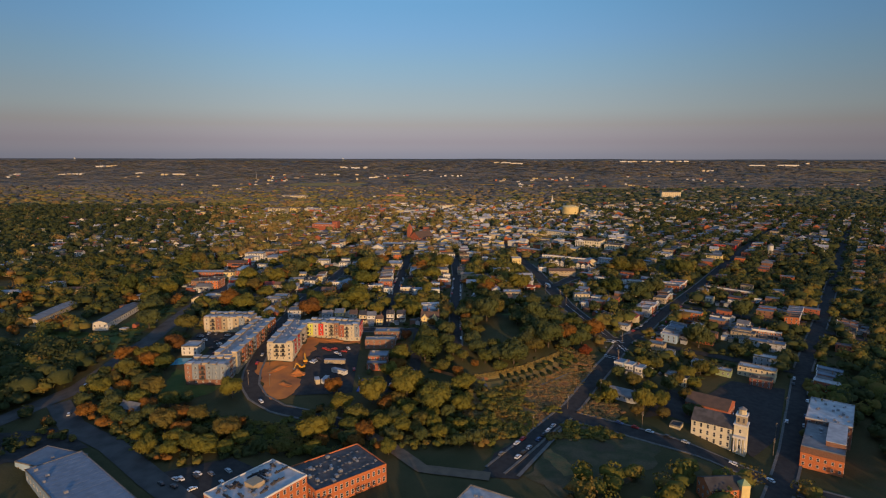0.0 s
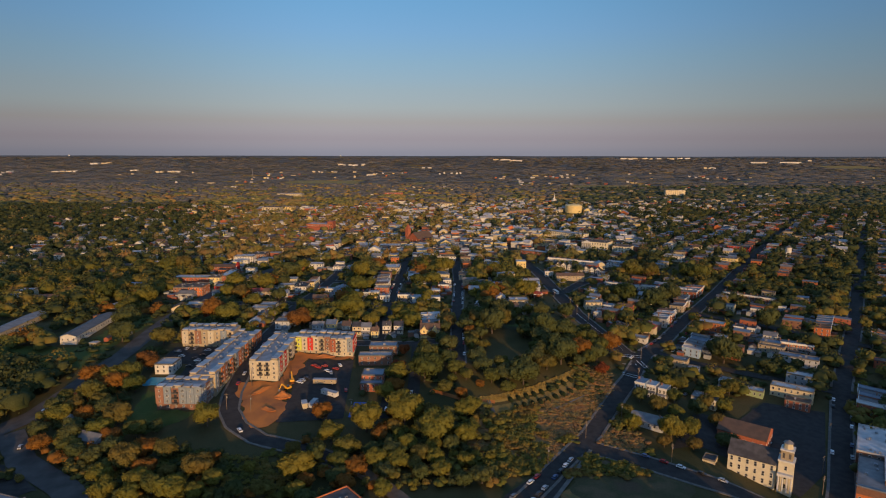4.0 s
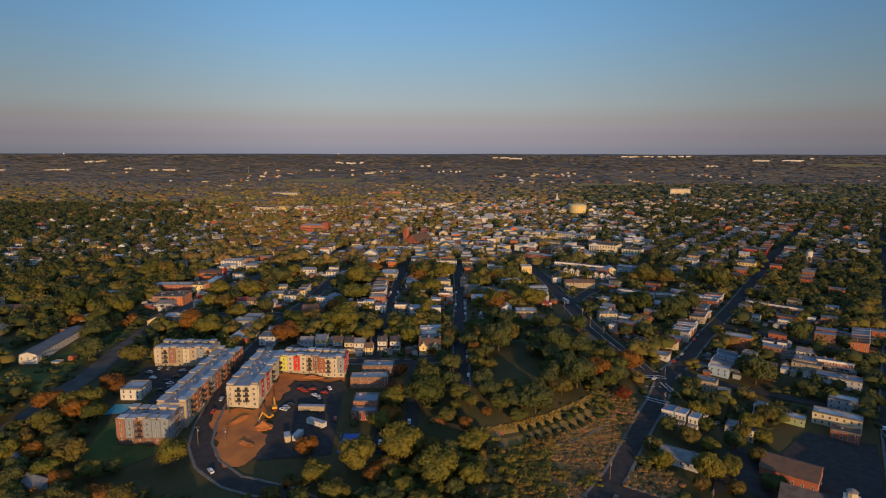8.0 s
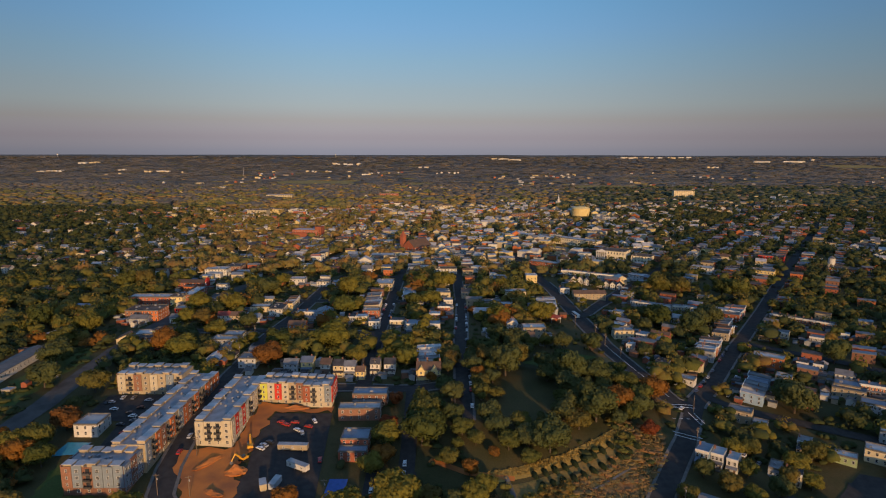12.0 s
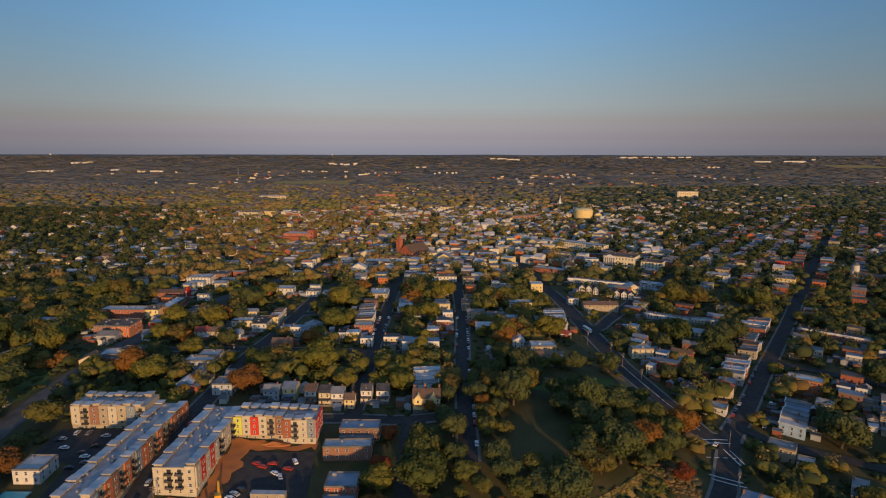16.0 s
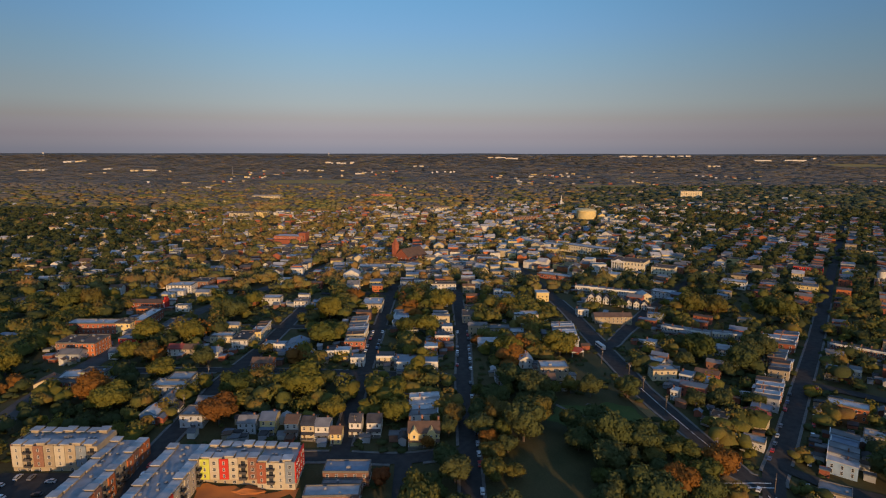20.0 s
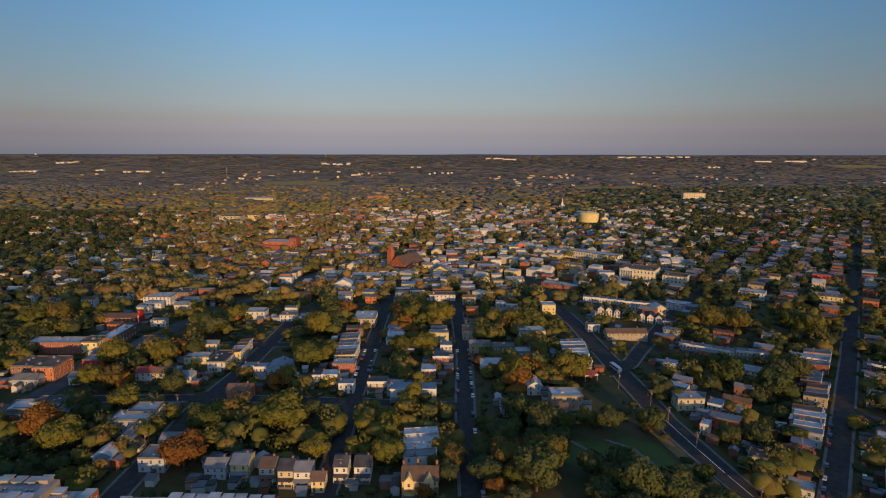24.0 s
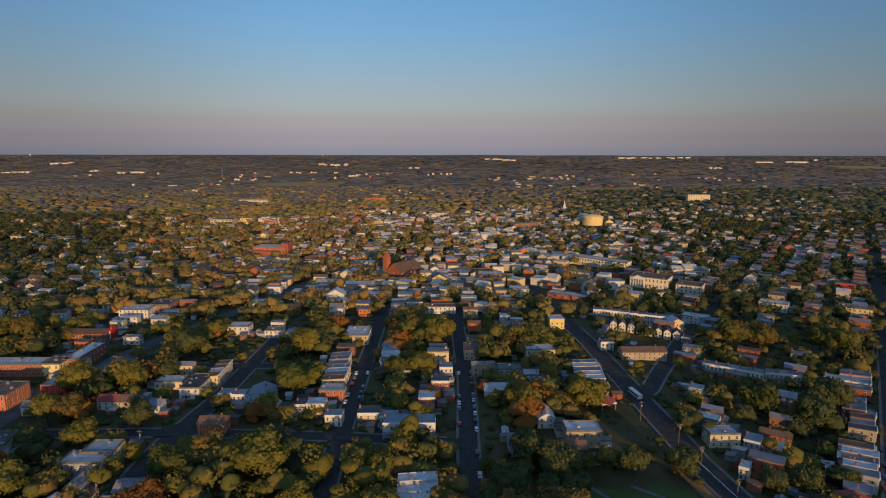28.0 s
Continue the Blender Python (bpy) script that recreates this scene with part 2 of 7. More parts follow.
def land(x, y):
    """Height of the ground: a valley near, two rises added out of view to shade it, a wooded knoll, a plateau, and a
    far rise up to the skyline.
    """
    k = min(1.0, max(0.0, (y - 310) / 260))
    z = -20 + 20 * (0.5 * k + 0.5 * k * k * (3 - 2 * k))
    z += 5 * smooth(-60, -140, x) * (1 - smooth(430, 560, y))
    z += 9 * math.exp(-((x - 48) / 62) ** 4 - ((y - 455) / 55) ** 4)
    z -= 8 * smooth(125, 175, x) * (1 - smooth(560, 900, y))
    # unseen rises, added to shade the dell and the right edge
    z += 26 * math.exp(-((x + 300) / 80) ** 4 - ((y - 238) / 44) ** 4)
    z += 24 * math.exp(-((x - 345) / 85) ** 4 - ((y - 245) / 48) ** 4)
    far = y - 200
    z += 112 * max(0.0, (far - 2200) / 2700) ** 1.6
    if far > 900:
        z += 5 * noise.noise((x * 0.0015, y * 0.0015, 3)) * smooth(900, 1600, far)
    return z


def part(name, bm, mat, parent=None, label="", loc=None, shade=False):
    """One bmesh as one mesh object, under a thing where one is given."""
    me = bpy.data.meshes.new(name)
    bm.to_mesh(me)
    bm.free()
    return put(name, me, mat, parent, label, loc, shade)


def put(name, me, mat=None, parent=None, label="", loc=None, shade=False):
    if mat is not None and not me.materials:
        me.materials.append(MATS[mat] if isinstance(mat, str) else mat)
    ob = new(name, me)
    if parent is not None:
        ob.parent = parent
    if loc is not None:
        ob.matrix_basis = loc if isinstance(loc, Matrix) else Matrix.Translation(loc)
    if label:
        ob["label"] = label
    return ob


def thing(name, m, label, category, group="", kind=""):
    ob = new(name)
    ob.empty_display_size = 0.5
    ob.matrix_basis = m
    return tagged(ob, label, category, group, kind)


def box(bm, x0, x1, y0, y1, z0, z1, mat=0):
    vs = [bm.verts.new(p) for p in ((x0, y0, z0), (x1, y0, z0), (x1, y1, z0), (x0, y1, z0), (x0, y0, z1), (x1, y0, z1), (x1, y1, z1), (x0, y1, z1))]
    for f in ((0, 3, 2, 1), (4, 5, 6, 7), (0, 1, 5, 4), (1, 2, 6, 5), (2, 3, 7, 6), (3, 0, 4, 7)):
        bm.faces.new([vs[i] for i in f]).material_index = mat
    return vs


def boxes(*many):
    bm = bmesh.new()
    for b in many:
        box(bm, *b)
    return bm


SHARED = {}


def shared(key, build, *mats):
    """A mesh built once under a key and shared by alike pieces."""
    if key not in SHARED:
        bm = build()
        me = bpy.data.meshes.new(str(key[0]))
        bm.to_mesh(me)
        bm.free()
        for m in mats:
            me.materials.append(MATS[m])
        SHARED[key] = me
    return SHARED[key]


def axis(lo, hi, fine0, fine1, step, grow):
    v = list(np.arange(fine0, fine1 + 0.1, step))
    s = step
    while v[-1] < hi:
        s *= grow
        v.append(min(hi, v[-1] + s))
    s = step
    while v[0] > lo:
        s *= grow
        v.insert(0, max(lo, v[0] - s))
    return v


def make_ground():
    xs, ys = axis(-4600, 4600, -320, 420, 5, 1.1), axis(-700, 4985, 220, 720, 5, 1.06)
    verts = [(x, y, land(x, y)) for y in ys for x in xs]
    n = len(xs)
    faces = [(j * n + i, j * n + i + 1, (j + 1) * n + i + 1, (j + 1) * n + i) for j in range(len(ys) - 1) for i in range(n - 1)]
    me = bpy.data.meshes.new("ground")
    me.from_pydata(verts, [], faces)
    me.polygons.foreach_set("use_smooth", [True] * len(faces))
    ob = put("ground", me, "grass")
    # beyond the town the ground takes the same haze-greyed colour as the woods
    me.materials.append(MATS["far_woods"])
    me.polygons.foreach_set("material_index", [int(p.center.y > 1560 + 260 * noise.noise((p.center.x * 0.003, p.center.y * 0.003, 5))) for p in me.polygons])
    tagged(ob, "dark autumn grass and leaf litter over rolling land", "ground", kind="structure")


make_ground()


def strip(name, pts, width, lift, mat, label, category, kind="structure", parent=None):
    """A road or path draped over the land along a line of points."""
    line = [Vector((*p, 0)) for p in pts]
    fine = []
    for a, b in zip(line, line[1:]):
        n = max(1, int((b - a).length / 7))
        fine += [a.lerp(b, i / n) for i in range(n)]
    fine.append(line[-1])
    bm = bmesh.new()
    rows = []
    for i, p in enumerate(fine):
        d = (fine[min(i + 1, len(fine) - 1)] - fine[max(i - 1, 0)]).normalized()
        s = Vector((d.y, -d.x, 0))
        rows.append([bm.verts.new((q.x, q.y, land(q.x, q.y) + lift)) for q in (p + s * width * k for k in (-0.5, 0, 0.5))])
    for a, b in zip(rows, rows[1:]):
        for i in (0, 1):
            bm.faces.new((a[i], a[i + 1], b[i + 1], b[i]))
    ob = part(name, bm, mat, parent)
    if label:
        tagged(ob, label, category, kind=kind)
    return ob


def patch(name, pts, lift, mat, label, category, cell=6.0, ragged=0.0):
    """An area draped over the land inside a polygon, with a ragged outline where one is given."""
    if ragged:
        edge = []
        for (ax, ay), (bx, by) in zip(pts, pts[1:] + pts[:1]):
            n = max(1, int(math.hypot(bx - ax, by - ay) / 3.5))
            for i in range(n):
                x, y = ax + (bx - ax) * i / n, ay + (by - ay) * i / n
                edge.append((x + ragged * noise.noise((x * 0.14, y * 0.14, 3)), y + ragged * noise.noise((x * 0.14, y * 0.14, 8))))
        pts = edge
    bm = bmesh.new()
    f = bm.faces.new([bm.verts.new((x, y, 0)) for x, y in pts])
    x0, x1 = min(p[0] for p in pts), max(p[0] for p in pts)
    y0, y1 = min(p[1] for p in pts), max(p[1] for p in pts)
    for k in np.arange(x0 + cell, x1, cell):
        bmesh.ops.bisect_plane(bm, geom=bm.verts[:] + bm.edges[:] + bm.faces[:], plane_co=(k, 0, 0), plane_no=(1, 0, 0))
    for k in np.arange(y0 + cell, y1, cell):
        bmesh.ops.bisect_plane(bm, geom=bm.verts[:] + bm.edges[:] + bm.faces[:], plane_co=(0, k, 0), plane_no=(0, 1, 0))
    for v in bm.verts:
        v.co.z = land(v.co.x, v.co.y) + lift
    bmesh.ops.recalc_face_normals(bm, faces=bm.faces[:])
    if sum(f.normal.z for f in bm.faces) < 0:
        bmesh.ops.reverse_faces(bm, faces=bm.faces[:])
    return tagged(part(name, bm, mat), label, category, kind="structure")

# ---- buildings ----


def window_mesh(w, h):
    def build():
        bm = bmesh.new()
        f = 0.1
        xs, zs = (-w / 2, -w / 2 + f, w / 2 - f, w / 2), (0, f, h / 2 - 0.05, h / 2 + 0.05, h - f, h)
        front = [[bm.verts.new((x, -0.08, z)) for x in xs] for z in zs]
        for j in range(5):
            for i in range(3):
                q = [front[j][i], front[j][i + 1], front[j + 1][i + 1], front[j + 1][i]]
                if i == 1 and j in (1, 3):
                    p = [bm.verts.new((v.co.x, -0.02, v.co.z)) for v in q]
                    bm.faces.new(p).material_index = 1
                    for k in range(4):
                        bm.faces.new((q[k], q[(k + 1) % 4], p[(k + 1) % 4], p[k]))
                else:
                    bm.faces.new(q)
        rim = [front[0][0], front[0][3], front[5][3], front[5][0]]
        back = [bm.verts.new((v.co.x, 0.04, v.co.z)) for v in rim]
        for k in range(len(rim)):
            n = (k + 1) % len(rim)
            bm.faces.new((rim[n], rim[k], back[k], back[n]))
        return bm
    return shared(("window", w, h), build, "trim_white", "glass_dark")


def door_mesh():
    def build():
        bm = bmesh.new()
        xs, zs = (-0.6, -0.5, 0.5, 0.6), (0, 2.3, 2.45)
        front = [[bm.verts.new((x, -0.08, z)) for x in xs] for z in zs]
        for j in range(2):
            for i in range(3):
                q = [front[j][i], front[j][i + 1], front[j + 1][i + 1], front[j + 1][i]]
                if (i, j) == (1, 0):
                    p = [bm.verts.new((v.co.x, -0.03, v.co.z)) for v in q]
                    bm.faces.new(p).material_index = 1
                    for k in range(4):
                        bm.faces.new((q[k], q[(k + 1) % 4], p[(k + 1) % 4], p[k]))
                else:
                    bm.faces.new(q)
        return bm
    return shared(("door",), build, "trim_white", "roof_brown")


def facade(root, p, rz, width, floors, cols, storey, base=0.0, win=(1.15, 1.85), skip=(), door=False):
    """Windows over one wall: p is the wall's left end at the base seen from outside, rz its turn."""
    me = window_mesh(*win)
    if rz and root.matrix_basis.translation.y > 760:
        cols = max(1, cols - 1)
    turn = Matrix.Translation(p) @ Matrix.Rotation(rz, 4, "Z")
    for f in range(floors):
        for c in range(cols):
            if (f, c) in skip:
                continue
            x = width * (c + 0.5) / cols
            put("window", me, None, root, loc=turn @ Matrix.Translation((x, 0, base + f * storey + (storey - win[1]) * 0.55)))
    if door:
        put("door", door_mesh(), None, root, loc=turn @ Matrix.Translation((width * (skip[0][1] + 0.5) / cols, 0, base)))


HOUSES = []


def row_house(x, y, rz, w, d, h, wall, roof, label, floors=2, porch=True, side=0, group="", z=None, chimney=True, name="row_house", back=False):
    """A town house with a roof falling to the back between low side parapets. Its front faces local -y, its centre stands at x, y."""
    zb = land(x, y) if z is None else z
    root = thing(name, pose(x, y, zb, 0, 0, rz), label, "house", group)
    hw, hd, drop = w / 2, d / 2, 0.06 * d

    def walls():
        bm = bmesh.new()
        vs = box(bm, -hw, hw, -hd, hd, -4, h)
        for v in (vs[6], vs[7]):
            v.co.z -= drop
        return bm
    put("wall", shared(("wall", w, d, h, wall), walls, wall), None, root)

    def slab():
        bm = bmesh.new()
        for z0, z1, x0, x1 in ((0.05, 0.2, -hw + 0.22, hw - 0.22), (0.02, 0.48, -hw - 0.04, -hw + 0.22), (0.02, 0.48, hw - 0.22, hw + 0.04)):
            vs = box(bm, x0, x1, -hd, hd + 0.25, h + z0, h + z1)
            for v in (vs[2], vs[3], vs[6], vs[7]):
                v.co.z -= drop
        return bm
    cover_roof = put("roof", shared(("roof", w, d, h, roof), slab, roof), None, root)

    def eaves():
        return boxes((-hw - 0.1, hw + 0.1, -hd - 0.4, -hd + 0.02, h - 0.5, h + 0.55), (-hw - 0.02, hw + 0.02, -hd - 0.2, -hd, h - 0.95, h - 0.5))
    put("cornice", shared(("cornice", w, d, h), eaves, "trim_white"), None, root)
    st = (h - 0.9) / floors
    cols = 3 if w > 5.4 else 2
    facade(root, (-hw, -hd - 0.01, 0.3), 0, w, floors, cols, st, skip=((0, cols - 1),), door=True)
    if side & 1:
        facade(root, (-hw - 0.01, hd, 0.3), -math.pi / 2, d, floors, 3, st - 0.15)
    if side & 2:
        facade(root, (hw + 0.01, -hd, 0.3), math.pi / 2, d, floors, 3, st - 0.15)
    if back:
        facade(root, (hw, hd + 0.01, 0.3), math.pi, w, floors, 2, st - 0.3)
    if chimney:
        put("chimney", shared(("chimney",), lambda: boxes((-0.4, 0.4, -0.3, 0.3, -1, 1.3), (-0.48, 0.48, -0.38, 0.38, 1.3, 1.5)), "brick_brown"), None, cover_roof, loc=(-hw + 0.5, hd * 0.3, h))
    if porch:
        def deck():
            return boxes((-hw, hw, -hd - 2.0, -hd - 0.01, -1.5, 0.25))
        floor = put("porch_floor", shared(("porch_floor", w, d), deck, "concrete"), None, root)

        def cover():
            bm = bmesh.new()
            vs = box(bm, -hw - 0.1, hw + 0.1, -hd - 2.2, -hd - 0.02, 2.9, 3.15)
            for v in (vs[2], vs[3], vs[6], vs[7]):
                v.co.z += 0.5
            return bm
        put("porch_roof", shared(("porch_roof", w, d, roof), cover, "roof_grey" if roof == "roof_white" else roof), None, root)
        post = shared(("post",), lambda: boxes((-0.09, 0.09, -0.09, 0.09, 0, 2.7), (-0.14, 0.14, -0.14, 0.14, 2.55, 2.68)), "trim_white")
        for px in (-hw + 0.2, 0, hw - 0.2):
            put("porch_post", post, None, floor, loc=(px, -hd - 1.9, 0.25))
    HOUSES.append((x, y, max(w, d) / 2))
    return root


def gable_house(x, y, rz, w, d, h, wall, roof, label, floors=2, rise=2.4, porch=False, side=3, group="", z=None, name="gable_house", cols=2, chimney=True, category="house"):
    """A detached house; the gable ends face local -y and +y."""
    zb = land(x, y) if z is None else z
    root = thing(name, pose(x, y, zb, 0, 0, rz), label, category, group)
    hw, hd = w / 2, d / 2

    def walls():
        bm = bmesh.new()
        sec = [(-hw, -4), (hw, -4), (hw, h), (0, h + rise), (-hw, h)]
        a = [bm.verts.new((px, -hd, pz)) for px, pz in sec]
        b = [bm.verts.new((px, hd, pz)) for px, pz in sec]
        bm.faces.new(a)
        bm.faces.new(b[::-1])
        for i in range(5):
            j = (i + 1) % 5
            bm.faces.new((a[j], a[i], b[i], b[j]))
        return bm
    put("wall", shared(("gwall", w, d, h, rise, wall), walls, wall), None, root)
    over, t = 0.4, 0.18
    slope = math.hypot(hw, rise)

    def slope_mesh():
        bm = bmesh.new()
        for s in (-1, 1):
            k = (hw + over) / hw
            lo, hi = (s * hw * k, h + rise - rise * k), (0, h + rise)
            up = (0.0, t)
            q = [bm.verts.new((px, py, pz + dz + 0.02)) for dz in (0, t) for px, py, pz in ((lo[0], -hd - over, lo[1]), (hi[0], -hd - over, hi[1]), (hi[0], hd + over, hi[1]), (lo[0], hd + over, lo[1]))]
            for f in ((0, 1, 2, 3), (7, 6, 5, 4), (0, 4, 5, 1), (2, 6, 7, 3), (3, 7, 4, 0), (1, 5, 6, 2)):
                bm.faces.new([q[i] for i in f])
        bmesh.ops.recalc_face_normals(bm, faces=bm.faces[:])
        return bm
    cover_roof = put("roof", shared(("groof", w, d, h, rise, roof), slope_mesh, roof), None, root)
    st = (h - 0.4) / floors
    win = (1.15, min(1.7, st * 0.62))
    facade(root, (-hw, -hd - 0.01, 0.3), 0, w, floors, cols, st, skip=((0, 0),), door=True, win=win)
    n = max(2, int(d / 4))
    if side & 1:
        facade(root, (-hw - 0.01, hd, 0.3), -math.pi / 2, d, floors, n, st, win=win)
    if side & 2:
        facade(root, (hw + 0.01, -hd, 0.3), math.pi / 2, d, floors, n, st, win=win)
    if chimney:
        put("chimney", shared(("chimney",), lambda: boxes((-0.4, 0.4, -0.3, 0.3, -1, 1.3), (-0.48, 0.48, -0.38, 0.38, 1.3, 1.5)), "brick_brown"), None, cover_roof, loc=(hw * 0.3, hd * 0.4, h + rise * 0.7))
    if porch:
        floor = put("porch_floor", shared(("porch_floor", w, d), lambda: boxes((-hw, hw, -hd - 2.0, -hd - 0.01, -1.5, 0.25)), "concrete"), None, root)

        def cover():
            bm = bmesh.new()
            vs = box(bm, -hw - 0.1, hw + 0.1, -hd - 2.2, -hd - 0.02, 2.8, 3.0)
            for v in (vs[2], vs[3], vs[6], vs[7]):
                v.co.z += 0.5
            return bm
        put("porch_roof", shared(("porch_roof", w, d, roof), cover, roof), None, root)
        post = shared(("post",), lambda: boxes((-0.09, 0.09, -0.09, 0.09, 0, 2.7), (-0.14, 0.14, -0.14, 0.14, 2.55, 2.68)), "trim_white")
        for px in (-hw + 0.2, 0, hw - 0.2):
            put("porch_post", post, None, floor, loc=(px, -hd - 1.9, 0.25))
    HOUSES.append((x, y, max(w, d) / 2))
    return root


def block(x, y, rz, w, d, h, wall, roof, label, floors=2, cols=4, side_cols=4, group="", z=None, name="flat_roofed_building", units=3, win=(1.25, 1.8), category="building", parapet=0.7, sides=3, trim="concrete"):
    """A larger flat-roofed building with a parapet, roof units and windows."""
    zb = land(x, y) if z is None else z
    root = thing(name, pose(x, y, zb, 0, 0, rz), label, category, group)
    hw, hd = w / 2, d / 2
    if y > 1250:
        cols, side_cols, win = max(2, round(w / 7)), 2, (3.0, 1.8)
    part("wall", boxes((-hw, hw, -hd, hd, -4, h)), wall, root)
    flat = part("roof", boxes((-hw + 0.3, hw - 0.3, -hd + 0.3, hd - 0.3, h, h + 0.12)), roof, root)
    for x0, x1, y0, y1 in ((-hw - 0.05, hw + 0.05, -hd - 0.05, -hd + 0.3), (-hw - 0.05, hw + 0.05, hd - 0.3, hd + 0.05), (-hw - 0.05, -hw + 0.3, -hd + 0.3, hd - 0.3), (hw - 0.3, hw + 0.05, -hd + 0.3, hd - 0.3)):
        part("parapet", boxes((x0, x1, y0, y1, h - 0.2, h + parapet)), trim, root)
    st = h / floors
    facade(root, (-hw, -hd - 0.01, 0), 0, w, floors, cols, st, win=win)
    if sides & 1:
        facade(root, (-hw - 0.01, hd, 0), -math.pi / 2, d, floors, side_cols, st, win=win)
    if sides & 2:
        facade(root, (hw + 0.01, -hd, 0), math.pi / 2, d, floors, side_cols, st, win=win)
    rnd = random.Random(int(x * 7 + y))
    unit = shared(("unit",), lambda: boxes((-1, 1, -0.8, 0.8, 0, 1.1), (-0.8, 0.8, -0.6, 0.6, 1.1, 1.3)), "metal_grey")
    for _ in range(units):
        put("roof_unit", unit, None, flat, loc=pose(rnd.uniform(-hw + 2, hw - 2), rnd.uniform(-hd + 2, hd - 2), h + 0.12, 0, 0, rnd.choice((0, 90))) @ Matrix.Scale(rnd.uniform(0.45, 1.0), 4))
    HOUSES.append((x, y, max(w, d) / 2))
    return root


# ---- trees ----


# a rounded clump of foliage: a cap and three turned rings of six
CLUMP = [(0, 0, 1)] + [(math.cos(a + k * 0.5) * math.cos(e), math.sin(a + k * 0.5) * math.cos(e), math.sin(e)) for k, e in enumerate((1.05, 0.4, -0.35)) for a in np.arange(6) * math.pi / 3]
CLUMP_FACES = [(0, 1 + i, 1 + (i + 1) % 6) for i in range(6)]
for k in (1, 7):
    for i in range(6):
        CLUMP_FACES += [(k + i, k + 6 + i, k + (i + 1) % 6), (k + (i + 1) % 6, k + 6 + i, k + 6 + (i + 1) % 6)]


def crown_mesh(name, seed, radius, height, base, lumps, leaves, leaf, mat):
    """Leaf sprays on the outer skin of a broad dome and the lumps that stand out from it, with gaps between them."""
    rnd = random.Random(seed)
    mid = base + height * 0.5
    balls = [(Vector((0, 0, mid)), Vector((radius * 0.7, radius * 0.7, height * 0.4)))]
    for i in range(lumps):
        n = Vector((math.cos(i * 2.4), math.sin(i * 2.4), rnd.uniform(-0.45, 1.0))).normalized()
        r = radius * rnd.uniform(0.22, 0.46)
        balls.append((Vector((n.x * radius * 0.62, n.y * radius * 0.62, mid + n.z * height * 0.33)), Vector((r, r, r * 0.85))))
    share = [r.x * r.x for c, r in balls]
    verts, faces = [], []
    while len(faces) < leaves:
        k = rnd.choices(range(len(balls)), share)[0]
        c, r = balls[k]
        n = Vector((rnd.gauss(0, 1), rnd.gauss(0, 1), rnd.gauss(0.2, 0.95))).normalized()
        p = c + Vector((n.x * r.x, n.y * r.y, n.z * r.z)) * rnd.uniform(0.74, 1.14)
        if any(i != k and ((p.x - a.x) / b.x) ** 2 + ((p.y - a.y) / b.y) ** 2 + ((p.z - a.z) / b.z) ** 2 < 0.8 for i, (a, b) in enumerate(balls)):
            continue
        if noise.noise(p * 0.45 + Vector((seed, 0, 0))) < -0.3:
            continue
        t = (n + Vector((rnd.gauss(0, 0.36), rnd.gauss(0, 0.36), rnd.gauss(0, 0.36)))).normalized()
        u = t.orthogonal().normalized()
        u.rotate(Matrix.Rotation(rnd.uniform(0, 6.28), 3, t))
        v = t.cross(u)
        s = leaf * rnd.uniform(0.6, 1.3)
        k = len(verts)
        verts += [p + u * s, p + v * s * 0.8, p - u * s * 0.9, p - v * s * 0.75]
        faces.append((k, k + 1, k + 2, k + 3))
    sprays = len(faces)
    for c, r in balls:
        k = len(verts)
        verts += [c + Vector((a * r.x, b * r.y, e * r.z)) * 0.84 * rnd.uniform(0.86, 1.12) for a, b, e in CLUMP]
        faces += [tuple(k + i for i in f) for f in CLUMP_FACES]
    me = bpy.data.meshes.new(name)
    me.from_pydata([tuple(v) for v in verts], [], faces)
    me.polygons.foreach_set("use_smooth", [i >= sprays for i in range(len(faces))])
    me.materials.append(MATS[mat])
    return me


def trunk_mesh(name, seed, height, radius, spread):
    rnd = random.Random(seed)
    bm = bmesh.new()

    def limb(a, b, r0, r1):
        m = Matrix.Translation((a + b) / 2) @ (b - a).to_track_quat("Z", "Y").to_matrix().to_4x4()
        bmesh.ops.create_cone(bm, cap_ends=False, segments=6, radius1=r0, radius2=r1, depth=(b - a).length, matrix=m)
    top = Vector((rnd.uniform(-0.3, 0.3), rnd.uniform(-0.3, 0.3), height * 0.45))
    limb(Vector((0, 0, -1)), top, radius, radius * 0.7)
    for i in range(5):
        a = i * 1.256 + rnd.uniform(-0.4, 0.4)
        limb(top - Vector((0, 0, rnd.uniform(0, 1))), top + Vector((math.cos(a) * spread, math.sin(a) * spread, height * rnd.uniform(0.25, 0.5))), radius * 0.5, radius * 0.15)
    me = bpy.data.meshes.new(name)
    bm.to_mesh(me)
    bm.free()
    me.materials.append(MATS["bark"])
    return me


CROWNS, TRUNKS = {}, []
for mat in ("leaves", "leaves_dark", "leaves_orange", "leaves_red", "leaves_yellow"):
    CROWNS[mat] = [crown_mesh("crown", 11 + i, 5.9, 9.4, 1.2, 15 + i, 1250, 0.43, mat) for i in range(4 if mat == "leaves" else 3)]
TRUNKS = [trunk_mesh("trunk", 31 + i, 10, 0.35, 2.8) for i in range(3)]
TREES = []


